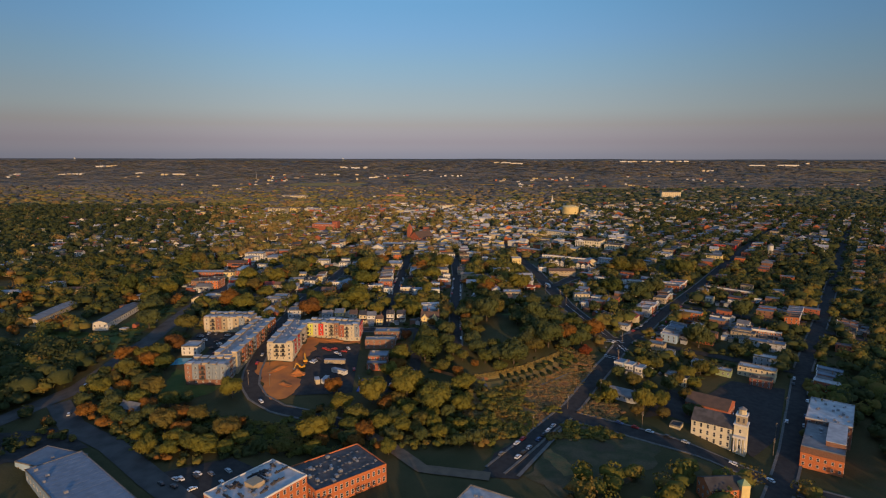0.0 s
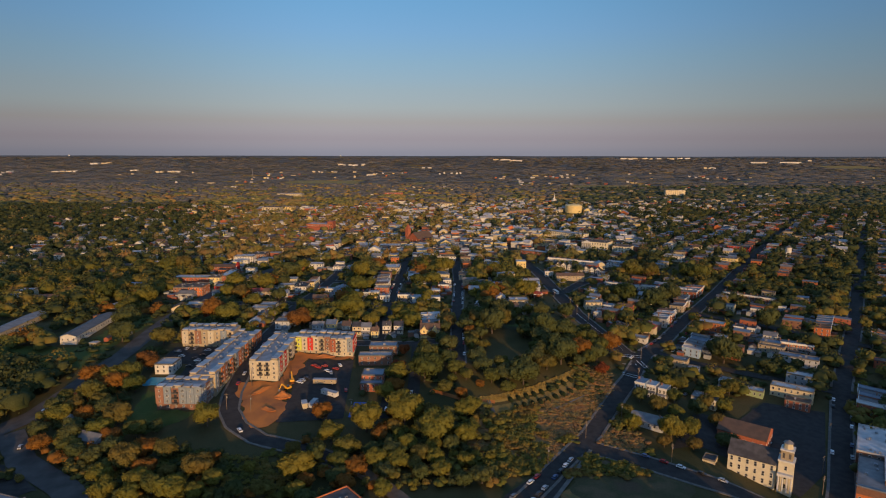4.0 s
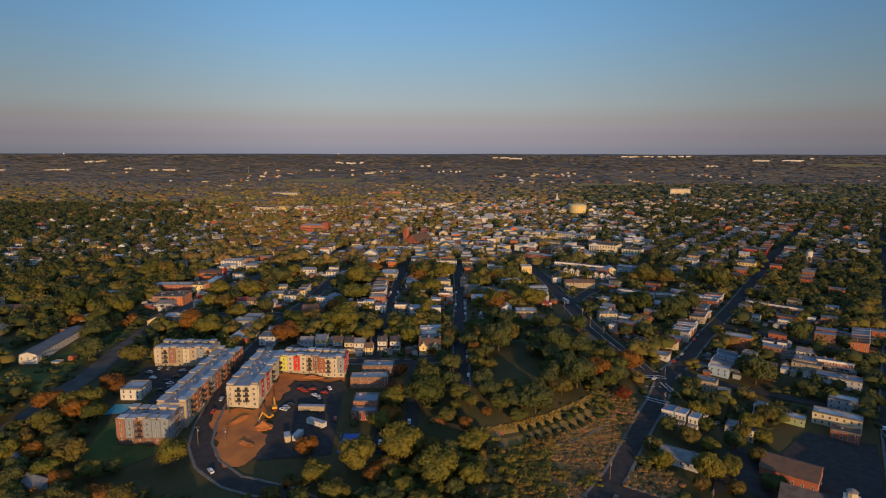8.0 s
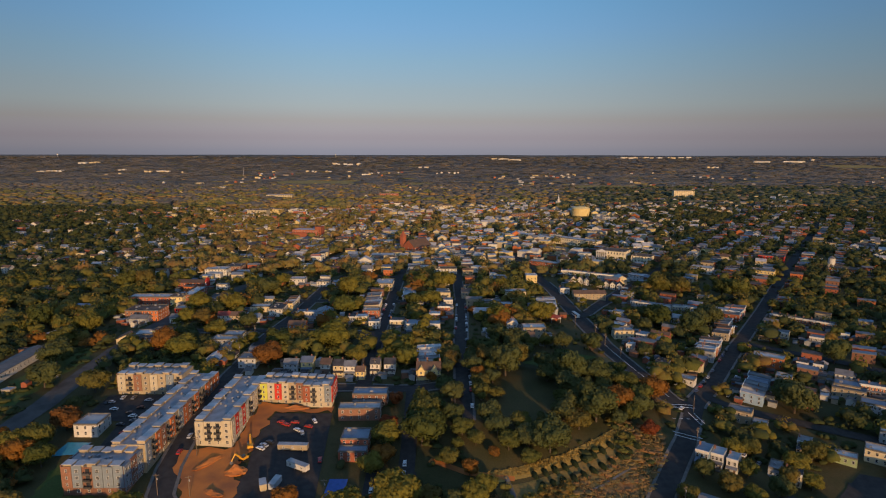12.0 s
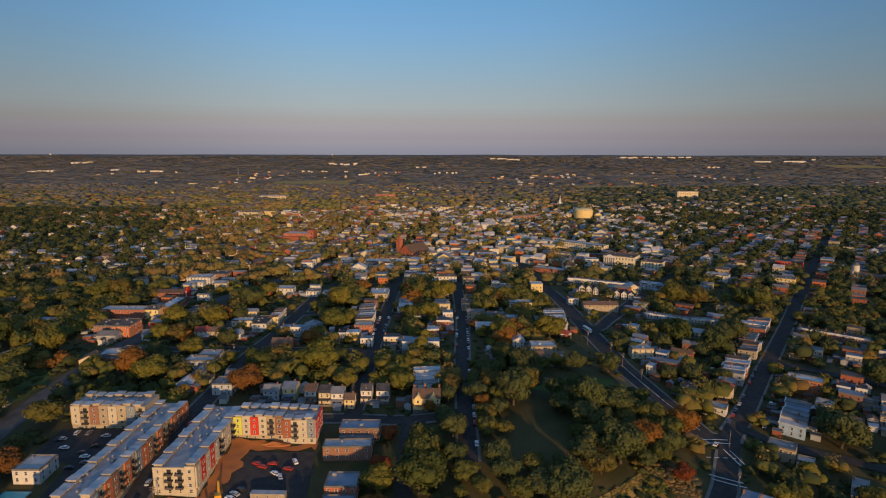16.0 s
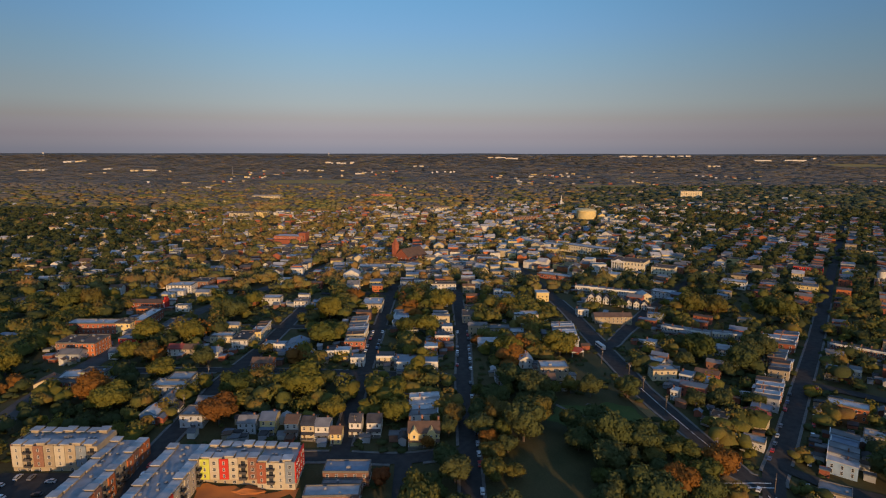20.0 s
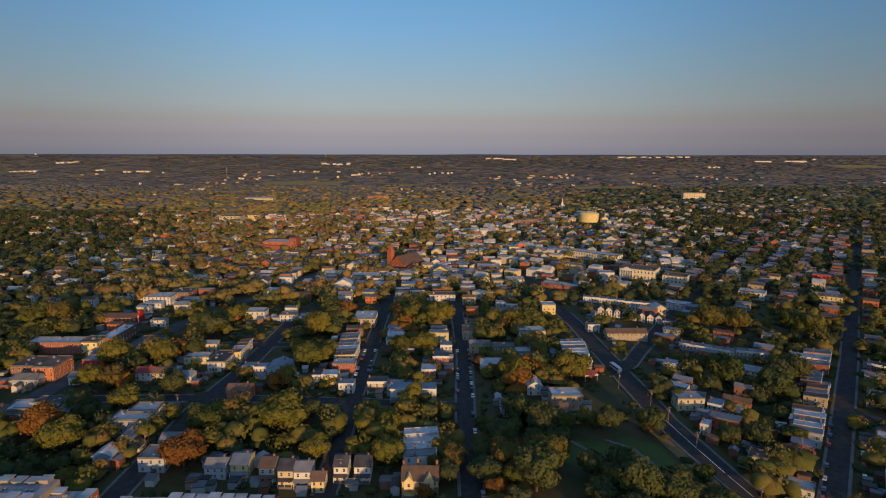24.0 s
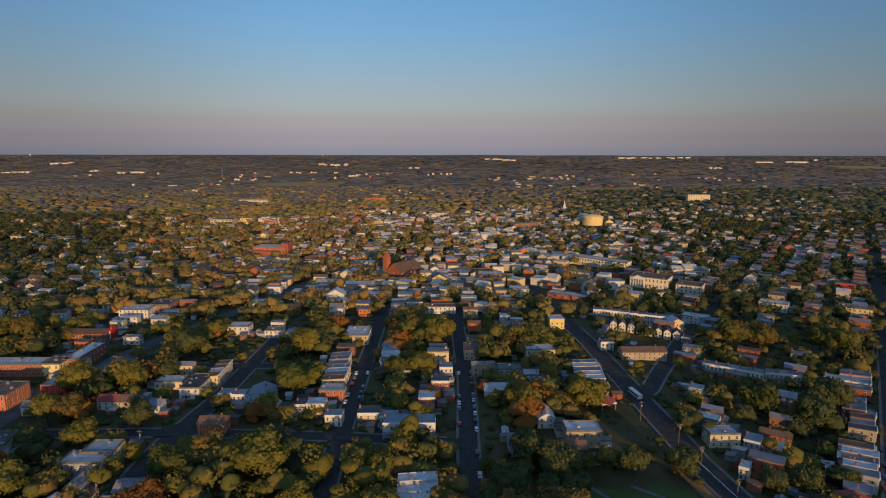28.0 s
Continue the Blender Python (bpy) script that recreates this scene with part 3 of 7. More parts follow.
def tree(x, y, size=1.0, kind="leaves", label="", tall=1.0):
    rnd = random.Random(int(x * 13.7) * 7919 + int(y * 11.3))
    names = {"leaves_red": "maple tree in deep red autumn leaf", "leaves_dark": "large dark green oak tree in late leaf", "leaves": "broad leafy tree in dull green autumn leaf", "leaves_orange": "maple tree in bright orange autumn leaf", "leaves_yellow": "leafy tree turning yellow green in autumn"}
    root = thing("tree", pose(x, y, land(x, y), 0, 0, rnd.uniform(0, 360)) @ Matrix.Diagonal((size * rnd.uniform(0.88, 1.25), size * rnd.uniform(0.85, 1.15), size * tall * rnd.uniform(0.85, 1.1), 1)), label or names[kind], "tree")
    put("trunk", TRUNKS[rnd.randrange(3)], None, root)
    put("crown", rnd.choice(CROWNS[kind]), None, root)
    TREES.append((x, y))
    return root


def eave_house(x, y, rz, w, d, h, wall, roof, label, floors=2, rise=2.2, porch=False, group="", z=None, name="house", category="house", cols=None, win=None, chimney=True, sides=3, door=True):
    """A house whose ridge runs along its long front; the eaves face local -y."""
    zb = land(x, y) if z is None else z
    root = thing(name, pose(x, y, zb, 0, 0, rz), label, category, group)
    hw, hd = w / 2, d / 2

    def walls():
        bm = bmesh.new()
        sec = [(-hd, -4), (hd, -4), (hd, h), (0, h + rise), (-hd, h)]
        a = [bm.verts.new((-hw, py, pz)) for py, pz in sec]
        b = [bm.verts.new((hw, py, pz)) for py, pz in sec]
        bm.faces.new(a[::-1])
        bm.faces.new(b)
        for i in range(5):
            j = (i + 1) % 5
            bm.faces.new((a[i], a[j], b[j], b[i]))
        return bm
    put("wall", shared(("ewall", w, d, h, rise, wall), walls, wall), None, root)

    def slopes():
        bm = bmesh.new()
        for s in (-1, 1):
            k = (hd + 0.45) / hd
            lo, hi = (s * hd * k, h + rise - rise * k), (0, h + rise)
            q = [bm.verts.new((px, py, pz + dz + 0.02)) for dz in (0, 0.2) for px, (py, pz) in ((-hw - 0.4, lo), (-hw - 0.4, hi), (hw + 0.4, hi), (hw + 0.4, lo))]
            for f in ((0, 1, 2, 3), (7, 6, 5, 4), (0, 4, 5, 1), (2, 6, 7, 3), (3, 7, 4, 0), (1, 5, 6, 2)):
                bm.faces.new([q[i] for i in f])
        bmesh.ops.recalc_face_normals(bm, faces=bm.faces[:])
        return bm
    cover_roof = put("roof", shared(("eroof", w, d, h, rise, roof), slopes, roof), None, root)
    st = (h - 0.3) / floors
    cols = cols or max(2, round(w / 3.2))
    win = win or (1.15, min(1.7, st * 0.62))
    facade(root, (-hw, -hd - 0.01, 0.2), 0, w, floors, cols, st, skip=((0, 0),) if door else (), door=door, win=win)
    n = max(2, round(d / 4.5))
    if sides & 1:
        facade(root, (-hw - 0.01, hd, 0.2), -math.pi / 2, d, floors, n, st, win=win)
    if sides & 2:
        facade(root, (hw + 0.01, -hd, 0.2), math.pi / 2, d, floors, n, st, win=win)
    if chimney:
        put("chimney", shared(("chimney",), lambda: boxes((-0.4, 0.4, -0.3, 0.3, -1, 1.3), (-0.48, 0.48, -0.38, 0.38, 1.3, 1.5)), "brick_brown"), None, cover_roof, loc=(hw * 0.6, 0.6, h + rise * 0.8))
    if porch:
        add_porch(root, w, d, roof)
    HOUSES.append((x, y, max(w, d) / 2))
    return root


def add_porch(root, w, d, roof):
    hw, hd = w / 2, d / 2
    floor = put("porch_floor", shared(("porch_floor", w, d), lambda: boxes((-hw, hw, -hd - 2.0, -hd - 0.01, -1.5, 0.25)), "concrete"), None, root)

    def cover():
        bm = bmesh.new()
        vs = box(bm, -hw - 0.1, hw + 0.1, -hd - 2.2, -hd - 0.02, 2.8, 3.0)
        for v in (vs[2], vs[3], vs[6], vs[7]):
            v.co.z += 0.5
        return bm
    put("porch_roof", shared(("porch_roof", w, d, roof), cover, roof), None, root)
    post = shared(("post",), lambda: boxes((-0.09, 0.09, -0.09, 0.09, 0, 2.7), (-0.14, 0.14, -0.14, 0.14, 2.55, 2.68)), "trim_white")
    for px in (-hw + 0.2, 0, hw - 0.2):
        put("porch_post", post, None, floor, loc=(px, -hd - 1.9, 0.25))


WALL_WORDS = {"wall_cream": "cream painted", "wall_white": "white painted", "wall_grey": "grey sided", "wall_blue": "blue grey sided", "wall_yellow": "yellow painted", "wall_tan": "tan stuccoed", "brick_red": "red brick", "brick_orange": "orange red brick", "brick_brown": "brown brick"}
ROOF_WORDS = {"roof_white": "pale", "roof_grey": "grey", "roof_blue": "blue grey", "roof_dark": "dark", "roof_red": "red", "roof_brown": "brown"}


def house_strip(x, y, deg, n, w, d, h, front, walls, roofs):
    """Narrow houses side by side, one behind the other away from x, y; their fronts face right or left of that line."""
    rnd = random.Random(int(x * 3 + y * 5))
    a = radians(deg)
    nx, ny = -math.sin(a), math.cos(a)
    for i in range(n):
        wall, roof = rnd.choice(walls), rnd.choice(roofs)
        s = (i + 0.5) * (w + 0.1)
        row_house(x + nx * s, y + ny * s, deg + (90 if front == "r" else -90), w, d - rnd.choice((0, 0, 1.5)), h + rnd.choice((-0.4, 0, 0.4)), wall, roof,
                  f"narrow {WALL_WORDS[wall]} row house with a {ROOF_WORDS[roof]} roof", porch=False, side=(1 if front == "r" else 2) if i == 0 else 0, group="row houses along the street", chimney=rnd.random() < 0.6)


def house_terrace(x0, y0, x1, y1, n, d, h, form, wall, roof):
    """A terrace of alike houses whose fronts stand on the line from x0, y0 to x1, y1."""
    a = math.atan2(y1 - y0, x1 - x0)
    w = round(math.hypot(x1 - x0, y1 - y0) / n - 0.15, 2)
    for i in range(n):
        k = (i + 0.5) / n
        x, y = x0 + (x1 - x0) * k - math.sin(a) * d / 2, y0 + (y1 - y0) * k + math.cos(a) * d / 2
        if form == "gable":
            gable_house(x, y, math.degrees(a), round(w - 1.4, 2), d, h - 0.8, wall, roof, f"small {WALL_WORDS[wall]} gabled house in a row", side=0, group="row of gabled houses", chimney=False)
        else:
            row_house(x, y, math.degrees(a), w, d, h, wall, roof, f"{WALL_WORDS[wall]} row house with a {ROOF_WORDS[roof]} roof", side=1 if i == 0 else 0, porch=n < 6, group="terrace of row houses")

# ---- streets ----
STREETS = []


def near_street(x, y, margin=1.0, skip=None):
    for pts, w in STREETS:
        if pts is skip:
            continue
        for (ax, ay), (bx, by) in zip(pts, pts[1:]):
            dx, dy = bx - ax, by - ay
            k = min(1, max(0, ((x - ax) * dx + (y - ay) * dy) / (dx * dx + dy * dy)))
            if math.hypot(x - ax - dx * k, y - ay - dy * k) < w / 2 + margin:
                return True
    return False


def street(pts, w, label, mat="asphalt"):
    STREETS.append((pts, w))
    lift = 0.24 + 0.02 * len(STREETS)
    strip("road", pts, w, lift, mat, label, "road")
    return lift


def pavements(pts, w, upto=760):
    """Raised pavements on both sides of a street, left out where other streets cross."""
    for side in (-1, 1):
        fine = []
        for (ax, ay), (bx, by) in zip(pts, pts[1:]):
            n = max(1, int(math.hypot(bx - ax, by - ay) / 5))
            d = Vector((bx - ax, by - ay)).normalized()
            fine += [(ax + (bx - ax) * i / n, ay + (by - ay) * i / n, d.y * side, -d.x * side) for i in range(n)]
        bm = bmesh.new()
        prev = None
        for x, y, sx, sy in fine:
            p = [(x + sx * k, y + sy * k) for k in (w / 2, w / 2 + 1.4)]
            ok = y < upto and not any(near_street(a, b, 0.5, pts) for a, b in p)
            row = None
            if ok:
                z = [land(*q) for q in p]
                row = [bm.verts.new((p[0][0], p[0][1], z[0] + 0.2)), bm.verts.new((p[0][0], p[0][1], z[0] + 0.55)), bm.verts.new((p[1][0], p[1][1], z[1] + 0.55)), bm.verts.new((p[1][0], p[1][1], z[1] + 0.1))]
                if prev:
                    for i in range(3):
                        bm.faces.new((prev[i], prev[i + 1], row[i + 1], row[i]) if side < 0 else (prev[i + 1], prev[i], row[i], row[i + 1]))
            prev = row
        tagged(part("pavement", bm, "concrete"), "worn concrete pavement with a kerb", "pavement", kind="structure")


street([(4, 430), (5, 560), (8, 640), (7, 720), (6, 830)], 9, "narrow asphalt street between house rows")
street([(-57, 484), (-57, 640), (-56, 820)], 9, "asphalt street with parked cars")
street([(-50, 323), (-78, 338), (-105, 344), (-121, 356), (-131, 372), (-136, 392), (-139, 420), (-142, 485), (-140, 560), (-133, 620), (-128, 740)], 10, "asphalt street between the apartment blocks")
street([(-330, 280), (-262, 318), (-240, 365), (-233, 450), (-238, 534), (-232, 640), (-215, 720), (-160, 860), (-120, 1020)], 14, "wide valley road", "asphalt_worn")
street([(-240, 345), (-215, 318), (-179, 295), (-141, 262), (-90, 222)], 13, "valley road branch past the warehouse", "asphalt_worn")
street([(140, 455), (126, 466), (117, 500), (108, 550), (105, 610), (101, 715), (93, 800), (88, 870), (76, 960)], 12, "avenue with painted lane lines")
street([(118, 210.1), (192.7, 318.5), (263.9, 431.3), (346.2, 543.8), (525.4, 805.1), (741.3, 1116.3)], 10.5, "straight dark street lined with row houses")
street([(20, 278), (52, 323), (77, 356), (92, 381), (117.1, 419.8), (142.5, 468.5), (209.3, 561.2), (280.2, 660.2), (519.8, 1005.3), (761.9, 1353)], 9.5, "long straight street between row houses")
street([(70, 345), (100, 328), (148.2, 295.5), (225.8, 246.9)], 11, "cross street past the church")
street([(-138, 478), (-57, 481), (4, 474)], 8, "side street before the white houses")
street([(-238, 575), (-138, 577), (-57, 572), (5, 565)], 8, "side street crossing the blocks")
street([(-232, 672), (-130, 670), (5, 668), (98, 672)], 8, "side street crossing the blocks")
street([(-124, 780), (6, 778), (94, 782)], 8, "side street crossing the blocks")
street([(102, 615), (114.9, 629.5), (170, 725.3), (247.6, 829.1), (329.5, 943.5)], 9, "diagonal side street")
street([(-25, 385), (-25, 420), (-26, 474)], 8, "short street along the knoll")
street([(-52, 324), (-33, 307), (-14, 283), (20, 276)], 8, "brown dirt road at the foot of the slope", "dirt_road")
street([(151.7, 479.9), (241.9, 431), (344.7, 360.3)], 8, "side street crossing the row houses")
street([(219, 576.2), (313.5, 507.6), (396, 446.7)], 8, "side street crossing the row houses")
for pts, w in STREETS[:3] + STREETS[5:14]:
    pavements(pts, w)
patch("parking_lot", [(-104, 421), (-101, 446), (-70, 450), (-66, 396), (-64, 372), (-88, 366), (-101, 362), (-101, 398)], 0.3, "asphalt", "asphalt yard beside the building site", "parking lot")
patch("building_site", [(-138, 406), (-113, 411), (-112, 455), (-72, 456), (-71, 450.5), (-102, 447), (-105, 421), (-105, 400), (-100, 380), (-103, 358), (-111, 353), (-122, 366), (-128, 384)], 0.42, "soil", "bare orange soil of a building site", "ground", ragged=5.0)
patch("parking_lot", [(-202, 462), (-161, 462), (-161, 390), (-177, 390), (-180, 432), (-202, 436)], 0.3, "asphalt", "asphalt parking court of the apartments", "parking lot")
patch("parking_lot", [(16, 276), (34, 274), (72, 338), (52, 330), (24, 300)], 0.28, "asphalt", "asphalt parking strip", "parking lot")
patch("parking_lot", [(-150, 262), (-112, 286), (-84, 272), (-120, 240)], 0.3, "asphalt", "asphalt parking lot behind the brick works", "parking lot")
patch("parking_lot", [(-262, 304), (-224, 316), (-190, 294), (-212, 264), (-250, 240), (-292, 262)], 0.25, "asphalt", "worn asphalt yard beside the warehouse", "parking lot", ragged=5.0)
patch("parking_lot", [(-44, 372), (-20, 374), (-20, 396), (-44, 398)], 0.33, "asphalt", "small asphalt parking lot", "parking lot")
patch("parking_lot", [(153.9, 351.1), (184.1, 344.9), (214.1, 388.4), (189.6, 402.1)], 0.3, "asphalt", "dark asphalt lot beside the church", "parking lot")
patch("parking_lot", [(117, 342), (140, 380), (152, 388), (170, 384), (200, 409), (232, 397), (194, 334), (168, 312), (158, 330), (132, 346)], 0.26, "asphalt", "dark asphalt yards round the church", "parking lot")
patch("grass_lot", [(38, 277), (74, 337), (92, 327), (118, 310), (106, 290), (84, 268), (52, 258)], 0.24, "lot_grass", "worn brown grass lot beside the cross street", "grass", ragged=4.0)
patch("leaf_litter", [(49, 303), (55, 305), (64, 281), (57, 277)], 0.3, "dry_brush", "strip of orange fallen leaves on the grass lot", "leaves", 4.0, ragged=4.0)
patch("brush_slope", [(26, 373), (50, 379), (82, 398), (85, 388), (66, 356), (44, 328), (20, 315), (4, 330), (8, 372)], 0.18, "dry_brush", "slope of rusty dry weeds below the terraces", "slope", ragged=5.0)
patch("meadow", [(-335, 444), (-250, 424), (-247, 520), (-258, 540), (-275, 540), (-273, 462), (-335, 462)], 0.2, "lawn", "dark green meadow beside the valley road", "meadow", ragged=5.0)
patch("lawn", [(-190, 394), (-176, 392), (-174, 371), (-147, 370), (-160, 350), (-182, 340)], 0.22, "lawn", "green lawn beside the apartment block", "lawn", ragged=5.0)
strip("grass_bank", [(12, 390), (30, 394), (53, 402), (70, 411), (88, 424)], 7, 0.25, "dry_grass", "sunlit yellow grass bank above the terraces", "grass")
strip("terrace", [(18, 377), (34, 381), (56, 390), (76, 401), (88, 411)], 15, 0.2, "bank_grass", "weedy terrace under the planted rows", "grass")
strip("grass_bank", [(121, 458), (110, 480), (105, 510), (99, 548)], 7, 0.22, "dry_brush", "bank of brown weeds beside the avenue", "grass")
patch("clearing", [(47, 505), (53, 530), (74, 528), (92, 533), (98, 514), (98, 494), (64, 487)], 0.2, "lawn", "dark green lawn on the back of the knoll", "grass", ragged=5.0)
strip("path", [(55, 530), (61, 520), (68, 511), (80, 498), (84, 484)], 2.0, 0.32, "concrete", "worn footpath over the knoll", "path")
strip("path", [(72, 531), (83, 522), (86, 506), (80, 498)], 2.0, 0.36, "concrete", "worn footpath over the knoll", "path")
strip("edging", [(28, 372), (46, 376), (66, 386), (82, 397)], 1.2, 0.5, "concrete", "pale stone edging below the planted rows", "edging")
strip("path", [(-14, 404), (4, 394), (26, 390)], 3.0, 0.3, "soil", "orange earth path along the knoll", "path")
strip("path", [(34, 276), (73, 340)], 2.0, 0.75, "concrete", "pale concrete path along the grass lot", "path")
strip("path", [(22, 392), (26, 372), (24, 350)], 2.2, 0.3, "concrete", "steps down the knoll", "path")
patch("tennis_court", [(-61.5, 373), (-60.5, 391), (-52, 391), (-52, 373)], 0.45, "court_blue", "small blue ball court", "court")

# ---- apartment blocks ----


def apartment(name, label, x0, x1, y0, y1, h, base, faces, caps=8.0, zb=None):
    """Four storeys: a brick base, coloured bays standing proud, windows, balconies, and raised roof caps along the edges.
    faces: for each side s (front), e, w: the colours of its bays."""
    cx, cy = (x0 + x1) / 2, (y0 + y1) / 2
    z = min(land(x0, y0), land(x1, y0), land(x0, y1), land(x1, y1)) + 1.0 if zb is None else zb
    root = thing(name, pose(cx, cy, z), label, "apartment building")
    hw, hd = (x1 - x0) / 2, (y1 - y0) / 2
    part("wall", boxes((-hw, hw, -hd, hd, -6, h)), base, root)
    part("roof", boxes((-hw + 0.4, hw - 0.4, -hd + 0.4, hd - 0.4, h, h + 0.15)), "roof_membrane", root)
    win = window_mesh(1.5, 1.6)
    small = window_mesh(0.9, 1.6)
    st = h / 4
    slab = shared(("balcony",), lambda: boxes((-1.6, 1.6, -1.5, 0.1, 0, 0.18)), "concrete")

    def rail_build():
        # a slim U-shaped balustrade
        bm = bmesh.new()
        outline = [(-1.6, 0), (-1.6, -1.5), (1.6, -1.5), (1.6, 0), (1.54, 0), (1.54, -1.44), (-1.54, -1.44), (-1.54, 0)]
        lo = [bm.verts.new((px, py, 0.25)) for px, py in outline]
        hi = [bm.verts.new((px, py, 1.08)) for px, py in outline]
        for i in range(8):
            j = (i + 1) % 8
            bm.faces.new((lo[i], lo[j], hi[j], hi[i]))
        for p in ((0, 1, 6, 7), (1, 2, 5, 6), (2, 3, 4, 5)):
            bm.faces.new([hi[k] for k in p])
        bmesh.ops.recalc_face_normals(bm, faces=bm.faces[:])
        return bm
    rail = shared(("railing",), rail_build, "roof_dark")
    door = shared(("balcony_door",), lambda: boxes((-0.9, 0.9, -0.05, 0.05, 0.05, 2.2)), "glass_dark")
    for side, (length, origin, rz) in {"s": (2 * hw, (-hw, -hd, 0), 0), "e": (2 * hd, (hw, -hd, 0), math.pi / 2), "w": (2 * hd, (-hw, hd, 0), -math.pi / 2)}.items():
        bays = faces.get(side)
        if not bays:
            continue
        turn = Matrix.Translation(origin) @ Matrix.Rotation(rz, 4, "Z")
        bw = length / len(bays)
        for i, colour in enumerate(bays):
            a, b = i * bw, (i + 1) * bw
            open_bay = colour.startswith("*")
            proud = 0.02 if open_bay else 0.5
            if not open_bay:
                top = h + (0.9 if i % 2 else 0.4)
                put("bay", shared(("bay", round(bw, 2), top, colour, st), lambda: boxes((0.1, bw - 0.1, -0.5, -0.005, st, top)), colour), None, root, loc=turn @ Matrix.Translation((a, 0, 0)))
            for f in range(4):
                p = 0.02 if f == 0 else proud
                mid = (a + b) / 2
                if open_bay and f > 0:
                    put("balcony_slab", slab, None, root, loc=turn @ Matrix.Translation((mid, 0, f * st)))
                    put("railing", rail, None, root, loc=turn @ Matrix.Translation((mid, 0, f * st)))
                    put("balcony_door", door, None, root, loc=turn @ Matrix.Translation((mid, -0.04, f * st + 0.15)))
                elif bw > 5.2:
                    for q in (0.28, 0.72):
                        put("window", win, None, root, loc=turn @ Matrix.Translation((a + bw * q, -p, f * st + 0.8)))
                else:
                    put("window", win if i % 2 else small, None, root, loc=turn @ Matrix.Translation((mid, -p, f * st + 0.8)))
    rnd = random.Random(int(cx))
    if hd > hw:
        spots = [(sx * (hw - 2.0), -hd + 2.6 + caps * k) for k in range(int((2 * hd - 4) / caps) + 1) for sx in (-1, 1)]
    else:
        spots = [(-hw + 2.6 + caps * k, sy * (hd - 2.0)) for k in range(int((2 * hw - 4) / caps) + 1) for sy in (-1, 1)]

    def cap_build(top):
        bm = bmesh.new()
        box(bm, -1.8, 1.8, -1.9, 1.9, -0.3, top, 1)
        box(bm, -2.2, 2.2, -2.3, 2.3, top, top + 0.25)
        return bm
    for n, (px, py) in enumerate(spots):
        top = (1.0, 1.5, 0.8)[n % 3]
        put("roof_cap", shared(("roof_cap", top), lambda: cap_build(top), "roof_white", "wall_tan"), None, root, loc=(px, py, h + 0.15))
    unit = shared(("unit_small",), lambda: boxes((-0.5, 0.5, -0.5, 0.5, 0, 0.9), (-0.4, 0.4, -0.4, 0.4, 0.9, 1.0)), "metal_grey")
    for _ in range(int(hw * hd / 14)):
        put("roof_unit", unit, None, root, loc=pose(rnd.uniform(-hw + 4, hw - 4) if hw > 4.5 else 0, rnd.uniform(-hd + 2, hd - 2) if hd > hw else rnd.uniform(-2, 2), h + 0.15, 0, 0, 0))
    HOUSES.append((cx, cy, max(hw, hd)))
    for k in range(8):
        HOUSES.append((x0 + (x1 - x0) * (k + 0.5) / 8, y0 + (y1 - y0) * (k + 0.5) / 8, min(hw, hd)))
    return root


BR, GR, CR = "brick_orange", "panel_grey", "panel_white"
apartment("apartment_block", "four-storey apartment end block, brick and grey panels", -173, -146, 372, 388, 12.6, "brick_brown", {"s": ["brick_brown", GR, "*g", GR, GR, GR], "e": [GR, "brick_brown", GR], "w": [GR, "brick_brown"]}, caps=5.2, zb=-10.6)
apartment("apartment_block", "long four-storey apartment block with brick bays and balconies", -160, -144.5, 388.2, 478, 12.6, "wall_tan", {"e": [GR, "*g", BR, "brick_brown", "*g", BR, "*g", GR, BR, "brick_brown", "*g", BR, "*g", "*g", BR, "brick_brown", BR, BR], "w": [GR, "*g", GR, "*g", GR, "*g", GR, "*g"]}, caps=5.0, zb=-8.5)
apartment("apartment_block", "four-storey cream apartment wing round a parking court", -198, -160.2, 464, 480, 12.6, "wall_tan", {"s": [CR, "*g", "brick_brown", "wall_tan", CR, "wall_tan", GR, "*g"], "w": ["wall_tan", "brick_brown"]}, caps=5.2, zb=-4.5)
apartment("apartment_block", "four-storey cream apartment block with red bays", -131, -113, 411, 473, 12.4, "panel_white", {"s": [CR, "*g", "*g", CR], "e": [CR, "panel_red", CR, "panel_red", CR, "*g", CR, CR, "*g", CR, CR, "panel_lime"], "w": [CR, "*g", GR, CR, "*g", CR, GR, "*g"]}, caps=5.0, zb=-7.9)
apartment("apartment_block", "four-storey apartment wing with lime, red and cream bays", -112.8, -88, 458, 472, 12.0, "wall_tan", {"s": ["panel_lime", CR, "panel_red", CR, "*g", "brick_brown"]}, caps=5.0, zb=-6.8)
# south brick_red bay: a red panel with its shade put into the colour
apartment("apartment_block", "four-storey apartment end with red panels and grey bays", -87.8, -71.5, 456, 472, 12.2, "panel_white", {"s": ["brick_red", "*g", CR, GR], "e": ["panel_red", "panel_red"]}, caps=5.2, zb=-7.6)

# ---- pool house ----
block(-190, 424, 0, 12, 13, 6, "wall_white", "roof_white", "white pool house with dark windows", 2, 3, 3, name="pool_house", units=1)
patch("swimming_pool", [(-197, 400), (-185, 402), (-184, 412), (-196, 412)], 0.5, "pool_blue", "turquoise swimming pool beside the pool house", "pool")

